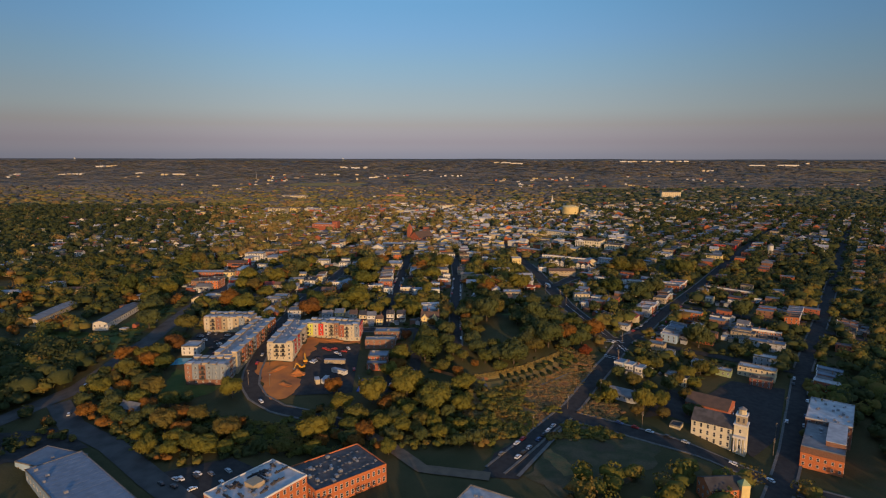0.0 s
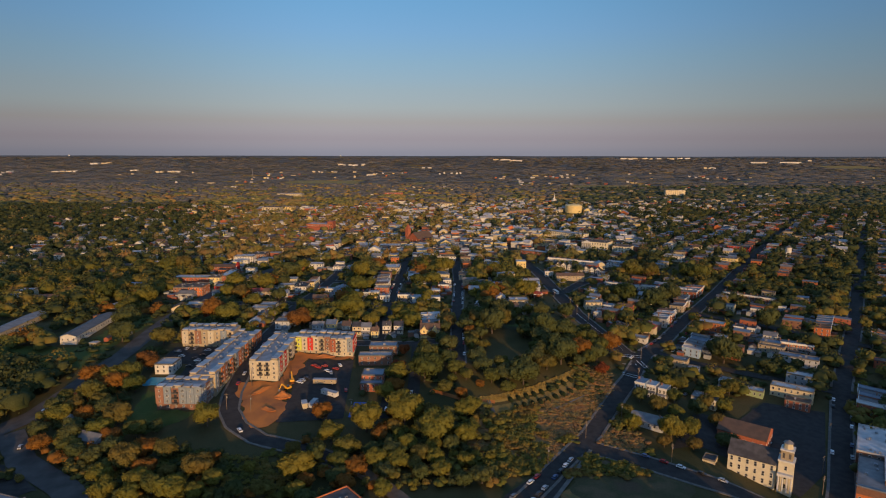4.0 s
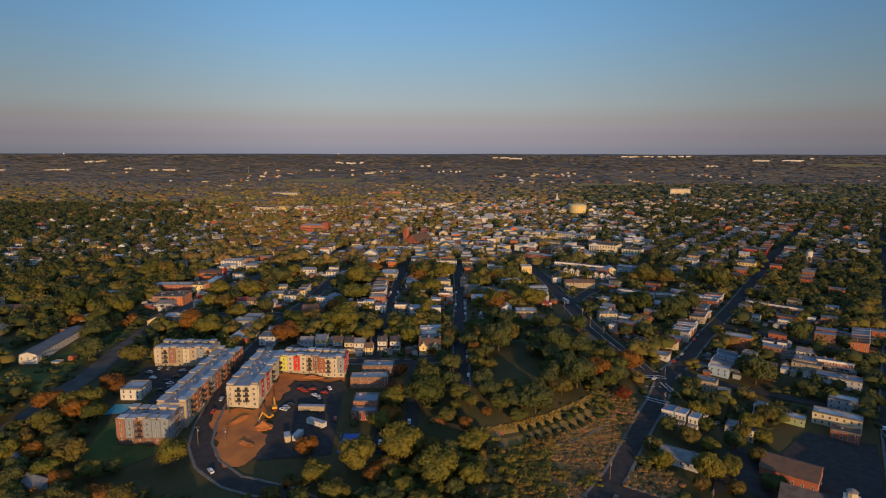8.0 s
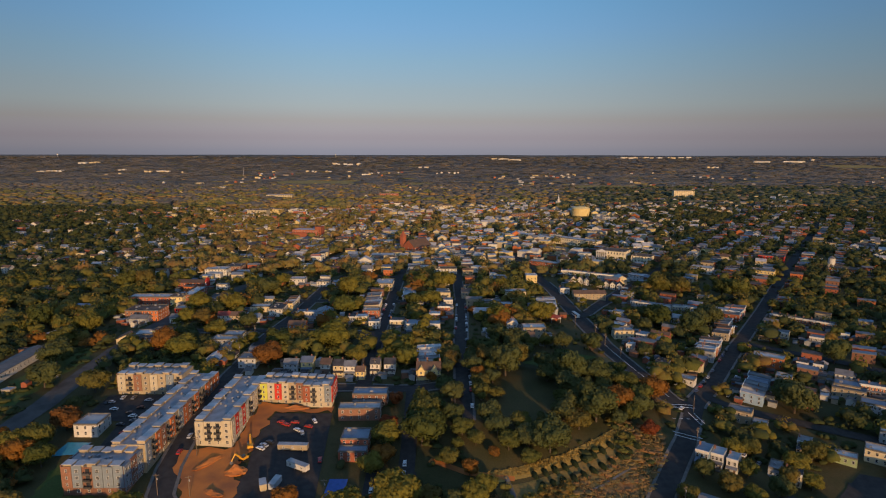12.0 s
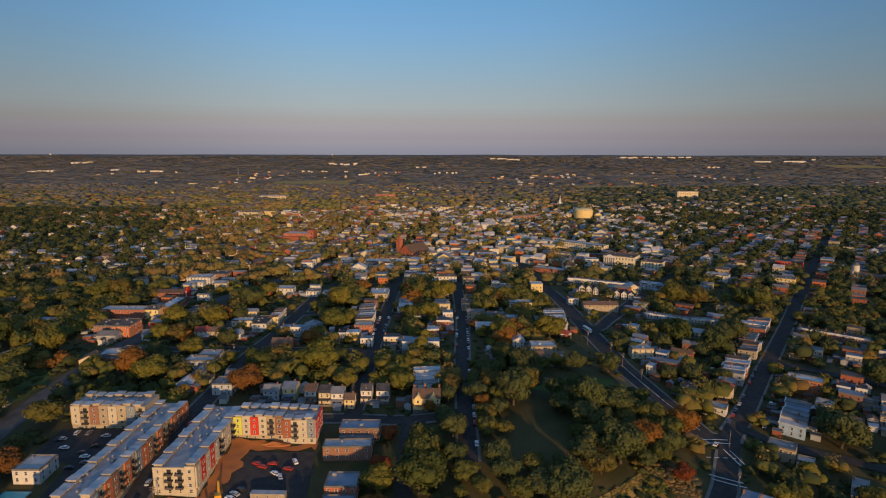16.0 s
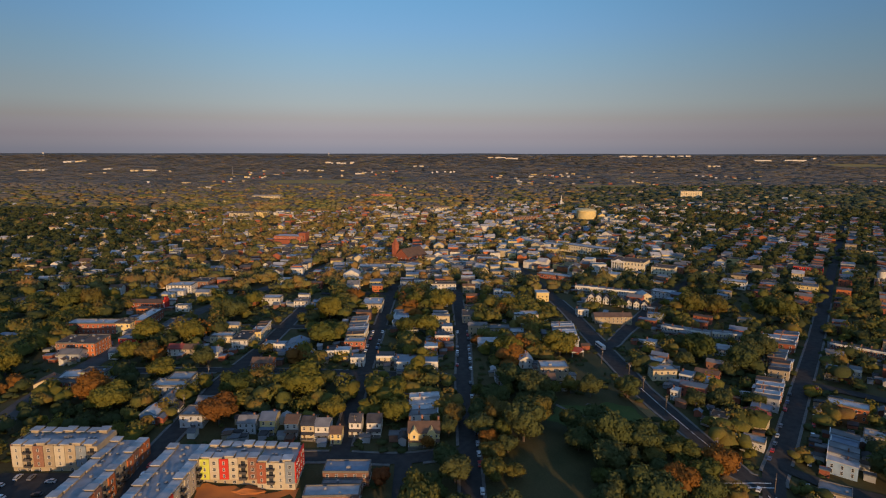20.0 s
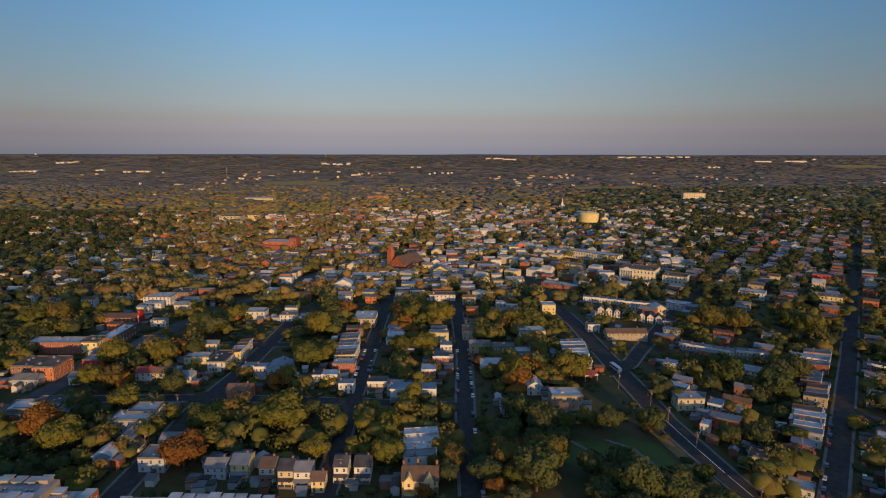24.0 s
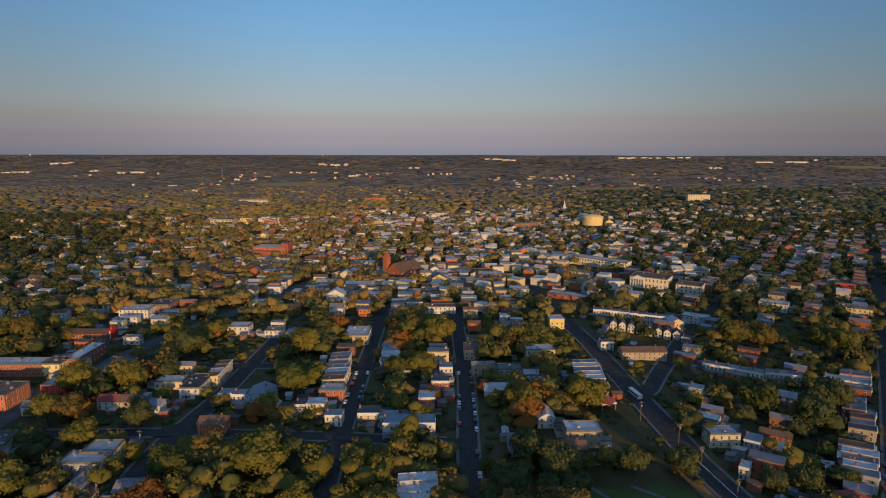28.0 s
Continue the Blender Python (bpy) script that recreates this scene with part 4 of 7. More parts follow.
# ---- brick rows by the building site ----
block(-50, 463, 0, 20, 10, 7, "brick_brown", "roof_blue", "dark brick row with a blue grey roof", 2, 5, 3, units=2)
block(-54, 447, 2, 23, 8, 6.5, "brick_brown", "roof_white", "dark brick row with a pale sagging roof", 2, 5, 3, units=2)
block(-51, 455, 0, 17, 4, 5, "brick_brown", "roof_grey", "low dark brick outbuilding in a yard", 1, 3, 2, units=1)
block(-52, 419, 0, 14, 12, 6.5, "brick_red", "roof_blue", "red brick house with blue metal roof", 2, 4, 3, units=1)
block(-52, 408, 0, 14, 6, 5, "brick_red", "roof_blue", "red brick annex with a blue roof", 2, 4, 2, units=0)

# ---- paint on the roads ----


def painted(x0, y0, x1, y1, width, dash=0.0, lift=0.68):
    """A painted line on a road; with dash it is broken into pieces of that length."""
    n = max(1, int(math.hypot(x1 - x0, y1 - y0) / dash / 2)) if dash else 1
    for i in range(n):
        a, b = i / n, (i + (0.5 if dash else 1.0)) / n
        strip("road_marking", [(x0 + (x1 - x0) * a, y0 + (y1 - y0) * a), (x0 + (x1 - x0) * b, y0 + (y1 - y0) * b)], width, lift, "paint_line", "white painted line on the road", "road marking")


for off in (0, 3.2):
    painted(114.5, 454 + off, 138, 459 + off, 0.45)
    painted(113.5, 425.5 + off, 128, 421.8 + off, 0.45)
    painted(131 + off, 452, 134 + off, 437, 0.45)
painted(118.6, 443, 136, 445.4, 0.4, 1.8)
painted(126, 468, 117.4, 500, 0.3)
painted(117, 502, 108.4, 550, 0.3)

# ---- church with a bell tower ----
church = eave_house(152.5, 327.5, -35, 21.5, 15, 12, "stucco_church", "roof_dark", "cream stuccoed church with tall windows and a bell tower", 3, rise=5, name="church", category="church", cols=6, win=(1.3, 2.5), chimney=False, z=-24.3, door=False)
part("tower", boxes((11.6, 18.0, -7.6, -1.2, -4, 14.8)), "stucco_church", church)
part("tower_cornice", boxes((11.2, 18.4, -8.0, -0.8, 14.8, 15.6)), "trim_white", church)
part("belfry", boxes((12.2, 17.4, -7.0, -1.8, 15.6, 20.3)), "wall_tan", church)
part("belfry_cornice", boxes((11.8, 17.8, -7.4, -1.4, 20.3, 21.0)), "trim_white", church)
bm = bmesh.new()
bmesh.ops.create_cone(bm, cap_ends=True, segments=8, radius1=2.2, radius2=1.9, depth=2.8, matrix=Matrix.Translation((14.8, -4.4, 22.4)))
part("lantern", bm, "wall_cream", church)
bm = bmesh.new()
bmesh.ops.create_cone(bm, cap_ends=True, segments=8, radius1=2.4, radius2=0.2, depth=1.4, matrix=Matrix.Translation((14.8, -4.4, 24.5)))
part("tower_roof", bm, "roof_grey", church)
for f in range(3):
    put("window", window_mesh(1.2, 2.2), None, church, loc=(14.8, -7.62, 1.5 + 4.6 * f))
for k in (-1.3, 1.3):
    put("louvre", shared(("louvre",), lambda: boxes((-0.5, 0.5, -0.06, 0.05, 0, 2.6)), "roof_dark"), None, church, loc=(14.8 + k, -7.02, 16.6))
for k in range(4):
    bm = bmesh.new()
    bmesh.ops.create_cone(bm, cap_ends=True, segments=10, radius1=0.4, radius2=0.34, depth=8.0, matrix=Matrix.Translation((12.2 + k * 1.8, -9.0, 4.0)))
    part("column", bm, "trim_white", church)
part("portico_roof", boxes((11.4, 18.2, -9.8, -7.62, 8.0, 9.2)), "trim_white", church)
block(133, 333, -35, 6, 7, 5, "wall_cream", "roof_dark", "low cream church annex with a dark roof", 1, 2, 2, units=0, z=-23)
HOUSES.append((162, 315, 8))

# ---- brick works and sheds in the foreground ----
factory = block(-84.5, 242, -35.5, 24, 36, 15, "brick_orange", "roof_white", "tall orange brick factory with a pale cluttered roof", 4, 7, 10, name="factory", units=14, win=(1.5, 2.2), z=-20, category="factory", trim="trim_white")
works = block(-54, 269, 40, 38, 27, 9, "brick_orange", "roof_dark", "long orange brick works with a dark roof", 2, 13, 7, name="factory", units=18, win=(1.4, 2.4), z=-20, category="factory", trim="brick_orange")
for k in range(3):
    for q in range(13):
        put("skylight", shared(("skylight",), lambda: boxes((-0.55, 0.55, -0.4, 0.4, 0, 0.35)), "roof_grey"), None, works, loc=(-15.5 + q * 2.5, -8.5 + k * 7.5 + (q % 3) * 0.5, 9.12))
rnd = random.Random(40)
for k in range(34):
    put("roof_duct", shared(("roof_duct", k % 3), lambda: boxes((-0.35, 0.35, -0.9 - k % 3, 0.9 + k % 3, 0, 0.7), (-0.25, 0.25, -0.25, 0.25, 0.7, 1.3)), "roof_dark"), None, factory, loc=pose(rnd.uniform(-9, 9), rnd.uniform(-15, 15), 15.12, 0, 0, rnd.choice((0, 90))))
part("stair_house", boxes((-3, 3, -4, 2, 15.1, 17.4)), "wall_tan", factory)
warehouse = block(-162, 243, -40, 75, 24, 7, "wall_blue", "roof_blue", "long warehouse with a blue grey metal roof", 1, 16, 5, name="warehouse", units=6, z=-15, category="warehouse", parapet=0.4)
for k in range(20):
    put("roof_seam", shared(("roof_seam",), lambda: boxes((-0.05, 0.05, -11.6, 11.6, 0, 0.06)), "roof_blue"), None, warehouse, loc=(-36 + k * 3.75, 0, 7.12))
block(-194, 270, -18, 27, 17, 6.6, "wall_blue", "roof_blue", "low warehouse wing with a blue grey metal roof", 1, 6, 5, name="warehouse", units=1, z=-15, category="warehouse", parapet=0.4)
block(15, 238, -30, 26, 24, 8, "wall_white", "roof_white", "low block with a white membrane roof", 2, 6, 5, units=4, z=-20)
orange = block(207, 312.5, -35, 19.8, 35.5, 11.4, "brick_orange", "roof_grey", "orange brick corner building with a mansard of dark windows", 3, 6, 8, name="brick_building", units=5, z=-27.6, trim="roof_grey")
part("upper_wing", boxes((0.8, 9.6, -9.5, 17.4, 11.5, 14.0)), "brick_brown", orange)
part("wing_roof", boxes((0.6, 9.8, -9.7, 17.6, 14.0, 14.3)), "roof_white", orange)
part("mansard", boxes((-10.0, 10.0, -18.2, -17.77, 8.2, 11.6)), "brick_brown", orange)
block(228.5, 342.5, -35, 23, 37, 12.0, "brick_brown", "roof_white", "brick building with a white roof full of units", 3, 6, 8, name="brick_building", units=22, z=-26, trim="roof_white")
gold = eave_house(126, 259, 5, 17, 12, 8, "brick_orange", "roof_dark", "orange brick house with a yellow stuccoed corner tower", 2, rise=3, z=-20, chimney=False)
part("gable_tower", boxes((5.5, 9.5, -7.5, -3.5, -4, 10.5)), "wall_yellow", gold)
bm = bmesh.new()
bmesh.ops.create_cone(bm, cap_ends=True, segments=4, radius1=3.1, radius2=0.1, depth=2.4, matrix=Matrix.Translation((7.5, -5.5, 11.7)) @ Matrix.Rotation(radians(45), 4, "Z"))
part("tower_roof", bm, "wall_green", gold)

eave_house(166, 364, -38, 25, 19, 7, "brick_red", "roof_brown", "maroon roofed brick hall behind the church", 1, rise=4, z=-24, chimney=False, cols=6, name="hall", door=False)
# houses among the trees beside the valley road
gable_house(-224, 385, 20, 9, 13, 5.5, "brick_orange", "roof_brown", "orange brick house among autumn trees", 2, side=2, chimney=False)
gable_house(-210, 351, 35, 7, 9, 4, "wall_white", "roof_grey", "small white house beside the valley road", 1, side=2, chimney=False)
eave_house(-189, 335, -20, 14, 9, 4, "wall_grey", "roof_grey", "grey low house under trees", 1, rise=2.5, chimney=False)

# ---- long huts in the valley ----
hut = eave_house(-286, 497, 94, 62, 12, 5.2, "wall_white", "roof_grey", "long white barrack hut with a grey roof", 1, rise=1.8, name="long_hut", cols=16, chimney=False)
eave_house(-348, 503, 93, 58, 12, 5, "wall_tan", "roof_grey", "long tan hut under a grey roof", 1, rise=1.8, name="long_hut", cols=12, chimney=False)
eave_house(-298, 566, 75, 22, 6, 3.6, "wall_white", "roof_grey", "small white shed with a grey roof", 1, rise=1.2, name="long_hut", cols=5, chimney=False)
eave_house(-424, 573, 8, 44, 10, 4.4, "wall_white", "roof_white", "long low white shed behind trees", 1, rise=1.2, name="long_hut", cols=10, chimney=False)
block(-399, 588, 4, 14, 11, 9.5, "wall_cream", "roof_white", "cream two-storey house with a pale flat roof", 2, 4, 3, units=0, sides=2)
eave_house(-379, 580, 4, 26, 11, 5, "wall_tan", "roof_brown", "long tan house under a brown roof", 1, rise=2, chimney=False)
gable_house(-412, 590, 10, 10, 11, 4.5, "wall_blue", "roof_grey", "small blue grey house among trees", 1, side=2, chimney=False)
eave_house(-398, 503, 30, 15, 8, 4, "wall_white", "roof_grey", "small white house beside the far hut", 1, rise=1.6, chimney=False)
eave_house(-326, 421, 25, 20, 9, 4, "wall_white", "roof_white", "white shed in the dark dell", 1, rise=1.4, name="long_hut", chimney=False)
block(-383, 738, 6, 24, 13, 5, "wall_yellow", "roof_brown", "low yellow building at the edge of the woods", 1, 6, 3, units=1, sides=2)
block(-392, 694, 6, 20, 12, 7, "brick_red", "roof_dark", "red brick house at the edge of the woods", 2, 5, 3, units=1, sides=2)
# corner shop with a hipped red roof at the valley road
block(-222, 560, 10, 26, 13, 5, "wall_cream", "roof_white", "cream corner shop with a pale roof", 1, 6, 3, units=2)
gable_house(-238, 552, 10, 13, 11, 4, "wall_cream", "roof_brown", "cream corner house under a brown hipped roof", 1, rise=3, side=3)

# ---- houses of the town ----
#  white houses in front of the side street
eave_house(-105.9, 503.0, 0, 9, 9, 5.5, "wall_grey", "roof_grey", "grey sided house with a grey roof", 2, porch=False)
eave_house(-95.7, 504.8, 0, 7.5, 11, 6.8, "wall_yellow", "roof_blue", "yellow painted house with a blue grey metal roof", 2, porch=True)
eave_house(-83.3, 502.8, 0, 6.5, 11, 6.8, "wall_white", "roof_brown", "white painted house with a brown roof", 2, porch=True)
eave_house(-74.8, 501.6, 0, 6.5, 12, 6.8, "wall_cream", "roof_dark", "cream painted house with a dark roof", 2, porch=True)
eave_house(-67.5, 500.1, 0, 7, 10, 6.8, "wall_white", "roof_grey", "white painted house with a grey roof", 2, porch=True)
eave_house(-60.2, 495.1, 0, 5.5, 8, 5.4, "wall_yellow", "roof_brown", "yellow painted house with a brown roof", 2, porch=False)
eave_house(-51.7, 504.2, 0, 6, 11, 6.8, "wall_white", "roof_dark", "white painted house with a dark roof", 2, porch=True)
eave_house(-42.3, 504.1, 0, 7, 11, 6.8, "wall_white", "roof_dark", "white painted house with a dark roof", 2, porch=True)
villa = eave_house(-16.9, 491.5, 0, 15, 11, 6.6, "wall_yellow", "roof_brown", "large old yellow house with gables and chimneys", 2, rise=3.4, porch=True, name="villa", cols=5, chimney=False)
for px in (-4.6, 3.6):
    bm = bmesh.new()
    a = [bm.verts.new((px + q, -6.6, z)) for q, z in ((-2.1, -1), (2.1, -1), (2.1, 6.4), (0, 9.0), (-2.1, 6.4))]
    b = [bm.verts.new((v.co.x, -1.0, v.co.z)) for v in a]
    bm.faces.new(a)
    for q in range(5):
        bm.faces.new((a[(q + 1) % 5], a[q], b[q], b[(q + 1) % 5]))
    part("front_gable", bm, "wall_yellow", villa)
    put("window", window_mesh(1.15, 1.6), None, villa, loc=(px, -6.62, 4.2))
for px, py in ((-7.0, 1.5), (-1.0, 3.0), (7.0, 1.5)):
    put("chimney", shared(("tall_chimney",), lambda: boxes((-0.45, 0.45, -0.4, 0.4, 5, 11.4), (-0.55, 0.55, -0.5, 0.5, 11.4, 11.8)), "brick_brown"), None, villa, loc=(px, py, 0))
#  left of street one
house_strip(-17.7, 505.1, 0, 4, 6.2, 16, 7.4, "r", ['brick_red', 'wall_white', 'wall_grey'], ['roof_white', 'roof_white', 'roof_grey'])
row_house(-23.3, 576.2, 0, 25.5, 12, 8, "wall_white", "roof_blue", "white painted town house with a blue grey metal roof", 2, porch=True, side=2)
row_house(-15.3, 608.8, 0, 9, 12, 7, "brick_red", "roof_white", "red brick town house with a pale flat roof", 2, porch=True, side=1)
#  corner rows by street two
row_house(-73.9, 601.0, 0, 9.5, 10, 6.5, "wall_yellow", "roof_white", "yellow painted town house with a pale flat roof", 2, porch=True, side=2)
row_house(-62.2, 587.8, 0, 8.5, 9, 6, "wall_white", "roof_grey", "white painted town house with a grey roof", 2, porch=False, side=2)
row_house(-82.1, 600.9, 0, 5.5, 9, 6, "wall_grey", "roof_dark", "grey sided town house with a dark roof", 2, porch=False, side=2)
block(-68.5, 619.0, 0, 14, 9, 6.5, "brick_red", "roof_white", "red brick block with a pale flat roof", 2, 4, 2, units=1, sides=2)
house_strip(-70.0, 628.5, 0, 4, 6.8, 13, 7.4, "r", ['wall_yellow', 'wall_cream', 'wall_tan'], ['roof_brown', 'roof_white', 'roof_grey'])
row_house(-44.5, 589.5, 0, 11, 11, 6.8, "wall_cream", "roof_dark", "cream painted town house with a dark roof", 2, porch=True, side=2)
row_house(-33.8, 585.1, 0, 9, 9, 6.5, "wall_white", "roof_grey", "white painted town house with a grey roof", 2, porch=True, side=2)
row_house(-24.7, 584.5, 0, 8, 9, 6.5, "wall_white", "roof_dark", "white painted town house with a dark roof", 2, porch=True, side=2)
#  behind the trees
row_house(-126.2, 614.7, 0, 7.5, 9, 6.5, "wall_white", "roof_grey", "white painted town house with a grey roof", 2, porch=True, side=2)
row_house(-118.2, 613.2, 0, 7, 9, 6.5, "wall_white", "roof_blue", "white painted town house with a blue grey metal roof", 2, porch=True, side=2)
gable_house(-107.6, 615.2, 0, 13, 16, 6, "wall_blue", "roof_blue", "blue grey sided gabled house with a blue grey metal roof", 2, side=2)
eave_house(-120.6, 579.1, 0, 13, 10, 6, "brick_orange", "roof_brown", "orange red brick house with a brown roof", 2, porch=False)
block(-148.8, 628.8, 0, 11, 22, 6.5, "wall_white", "roof_dark", "white painted block with a dark roof", 2, 3, 6, units=3, sides=2)
block(-166.2, 635.8, 0, 16.5, 9, 5, "wall_cream", "roof_white", "cream painted block with a pale flat roof", 1, 5, 2, units=1, sides=2)
house_strip(-143.1, 635.3, 0, 4, 6.5, 8, 7, "r", ['wall_yellow', 'wall_cream', 'wall_tan'], ['roof_brown', 'roof_white', 'roof_grey'])
block(-162.5, 542.8, 0, 19, 11, 7, "wall_grey", "roof_white", "grey sided block with a pale flat roof", 2, 5, 3, units=3, sides=2)
block(-160.2, 551.6, 0, 13.5, 12, 7, "wall_cream", "roof_white", "cream painted block with a pale flat roof", 2, 4, 3, units=1, sides=2)
gable_house(-157.2, 527.7, 0, 7, 10, 5, "wall_grey", "roof_grey", "grey sided gabled house with a grey roof", 2, side=2)
gable_house(-159.1, 511.6, 0, 8.5, 9, 5, "wall_blue", "roof_white", "blue grey sided gabled house with a pale flat roof", 1, side=2)
block(-135.2, 508.6, 0, 11.5, 12, 6.5, "wall_grey", "roof_grey", "grey sided block with a grey roof", 2, 3, 3, units=1, sides=2)
eave_house(-132.8, 524.0, 0, 13, 10, 5.5, "wall_white", "roof_grey", "white painted house with a grey roof", 2, porch=False)
block(-216.3, 562.8, 0, 14.5, 9, 6, "wall_green", "roof_dark", "green painted block with a dark roof", 2, 4, 2, units=1, sides=2)
block(-221.4, 550.8, 0, 20, 9, 5, "brick_red", "roof_dark", "red brick block with a dark roof", 2, 6, 2, units=1, sides=2)
block(-246.5, 612.0, 0, 13, 20, 9, "brick_orange", "roof_brown", "orange red brick block with a brown roof", 3, 4, 5, units=3, sides=2)
block(-263.6, 618.2, 0, 14.5, 18, 7, "brick_brown", "roof_brown", "brown brick block with a brown roof", 2, 4, 4, units=3, sides=2)
block(-271.6, 657.9, 0, 37, 12, 8, "brick_red", "roof_white", "red brick block with a pale flat roof", 2, 10, 3, units=3, sides=2)
block(-248.4, 659.5, 0, 12, 14, 8, "wall_yellow", "roof_brown", "yellow painted block with a brown roof", 2, 3, 4, units=1, sides=2)
block(-241.0, 677.5, 0, 9.5, 34, 8, "brick_red", "roof_white", "red brick block with a pale flat roof", 2, 3, 8, units=3, sides=2)
block(-230.6, 632.0, 0, 14.5, 10, 4.5, "panel_red", "roof_blue", "bright red block with a blue grey metal roof", 1, 4, 2, units=1, sides=2)
block(-208.8, 654.3, 0, 16.5, 24, 8, "wall_cream", "roof_dark", "cream painted block with a dark roof", 3, 5, 6, units=3, sides=2)
block(-237.8, 667.8, 0, 6.5, 10, 6, "wall_yellow", "roof_white", "yellow painted block with a pale flat roof", 2, 2, 2, units=1, sides=2)
eave_house(-187.6, 608.3, 0, 10, 9, 5, "wall_white", "roof_red", "white painted house with a red roof", 2, porch=False)
eave_house(-176.5, 607.8, 0, 10.5, 9, 5, "wall_tan", "roof_brown", "tan stuccoed house with a brown roof", 2, porch=False)
eave_house(-225.3, 600.7, 0, 6, 8, 5, "wall_white", "roof_grey", "white painted house with a grey roof", 1, porch=False)
eave_house(-252.2, 597.7, 0, 14, 9, 5, "wall_grey", "roof_grey", "grey sided house with a grey roof", 1, porch=False)
eave_house(-159.4, 602.3, 0, 6, 8, 5, "wall_white", "roof_blue", "white painted house with a blue grey metal roof", 1, porch=False)
#  mid left far
block(-260.9, 788.2, 0, 24, 16, 8, "wall_white", "roof_white", "white painted block with a pale flat roof", 3, 7, 4, units=3, sides=2)
block(-246.9, 805.8, 0, 16.5, 20, 8, "brick_brown", "roof_dark", "brown brick block with a dark flat roof", 2, 5, 5, units=3, sides=2)
block(-229.7, 787.3, 0, 21.5, 12, 5, "wall_yellow", "roof_white", "yellow painted block with a pale flat roof", 1, 6, 3, units=3, sides=2)
chapel = eave_house(-264.4, 727.0, 0, 28.5, 12, 6, "brick_red", "roof_brown", "brick chapel with a bright red gable front", 2, porch=False, name="chapel", category="chapel", chimney=False)
part("gable_front", boxes((14.8, 16.2, -4.6, 4.6, -3, 8.2), (14.9, 16.1, -2.6, 2.6, 8.2, 10.4)), "panel_red", chapel)
part("tall_window", boxes((15.2, 15.9, -4.68, -4.55, 2, 7)), "trim_white", chapel)
block(-159.9, 740.9, 0, 16, 12, 7, "wall_white", "roof_white", "white painted block with a pale flat roof", 2, 4, 3, units=1, sides=2)
block(-131.8, 734.7, 0, 13, 10, 5.5, "wall_white", "roof_grey", "white painted block with a grey roof", 2, 4, 2, units=1, sides=2)
block(-115.0, 728.4, 0, 12.5, 12, 6, "wall_blue", "roof_blue", "blue grey sided block with a blue grey metal roof", 2, 3, 3, units=1, sides=2)
block(-67.7, 723.0, 0, 17, 22, 7.5, "wall_tan", "roof_white", "tan stuccoed block with a pale flat roof", 2, 5, 6, units=3, sides=2)
house_strip(-72.2, 644.0, 0, 5, 6.5, 12.5, 7, "r", ['wall_tan', 'brick_red', 'wall_white'], ['roof_grey', 'roof_white', 'roof_brown'])
house_strip(-40.1, 661.5, 0, 4, 6.5, 11.5, 6.5, "l", ['wall_grey', 'wall_white'], ['roof_grey', 'roof_blue', 'roof_white'])
row_house(-7.9, 631.1, 0, 10.5, 10, 7, "brick_red", "roof_dark", "red brick town house with a dark roof", 2, porch=True, side=1)
row_house(-4.1, 654.4, 0, 8, 12, 7, "wall_white", "roof_grey", "white painted town house with a grey roof", 2, porch=True, side=1)
#  right of street one
eave_house(25.8, 622.6, 0, 17.5, 14, 5, "wall_white", "roof_white", "white painted house with a pale flat roof", 1, porch=False)
gable_house(45.4, 587.5, 0, 8.5, 13, 5.5, "wall_white", "roof_white", "white painted gabled house with a pale flat roof", 2, side=1)
block(59.8, 567.0, 0, 17, 11, 8, "wall_tan", "roof_white", "tan stuccoed block with a pale flat roof", 2, 5, 3, units=1, sides=1)
eave_house(49.3, 554.9, 0, 18.5, 9, 5.5, "brick_brown", "roof_brown", "brown brick house with a brown roof", 2, porch=False)
eave_house(27.8, 560.2, 0, 8, 12, 5.5, "wall_grey", "roof_grey", "grey sided house with a grey roof", 2, porch=False)
house_strip(79.0, 617.2, -6, 7, 6.5, 16, 7, "r", ['brick_red', 'wall_white', 'wall_grey'], ['roof_white', 'roof_white', 'roof_grey'])
block(59.2, 684.9, 0, 19.5, 11, 7.5, "wall_cream", "roof_white", "cream painted block with a pale flat roof", 2, 5, 3, units=3, sides=1)
block(33.6, 653.8, 0, 18, 10, 5.5, "wall_tan", "roof_grey", "tan stuccoed block with a grey roof", 2, 5, 2, units=1, sides=1)
block(50.5, 645.7, 0, 16.5, 11, 5, "wall_grey", "roof_white", "grey sided block with a pale flat roof", 2, 5, 3, units=1, sides=1)
block(13.5, 690.0, 0, 10, 18, 6, "wall_tan", "roof_brown", "tan stuccoed block with a brown roof", 2, 3, 4, units=1, sides=1)
block(49.6, 746.5, 0, 17, 14, 6.5, "wall_cream", "roof_grey", "cream painted block with a grey roof", 2, 5, 4, units=3, sides=1)
row_house(45.1, 769.6, 0, 8, 10, 7, "wall_white", "roof_white", "white painted town house with a pale flat roof", 2, porch=False, side=1)
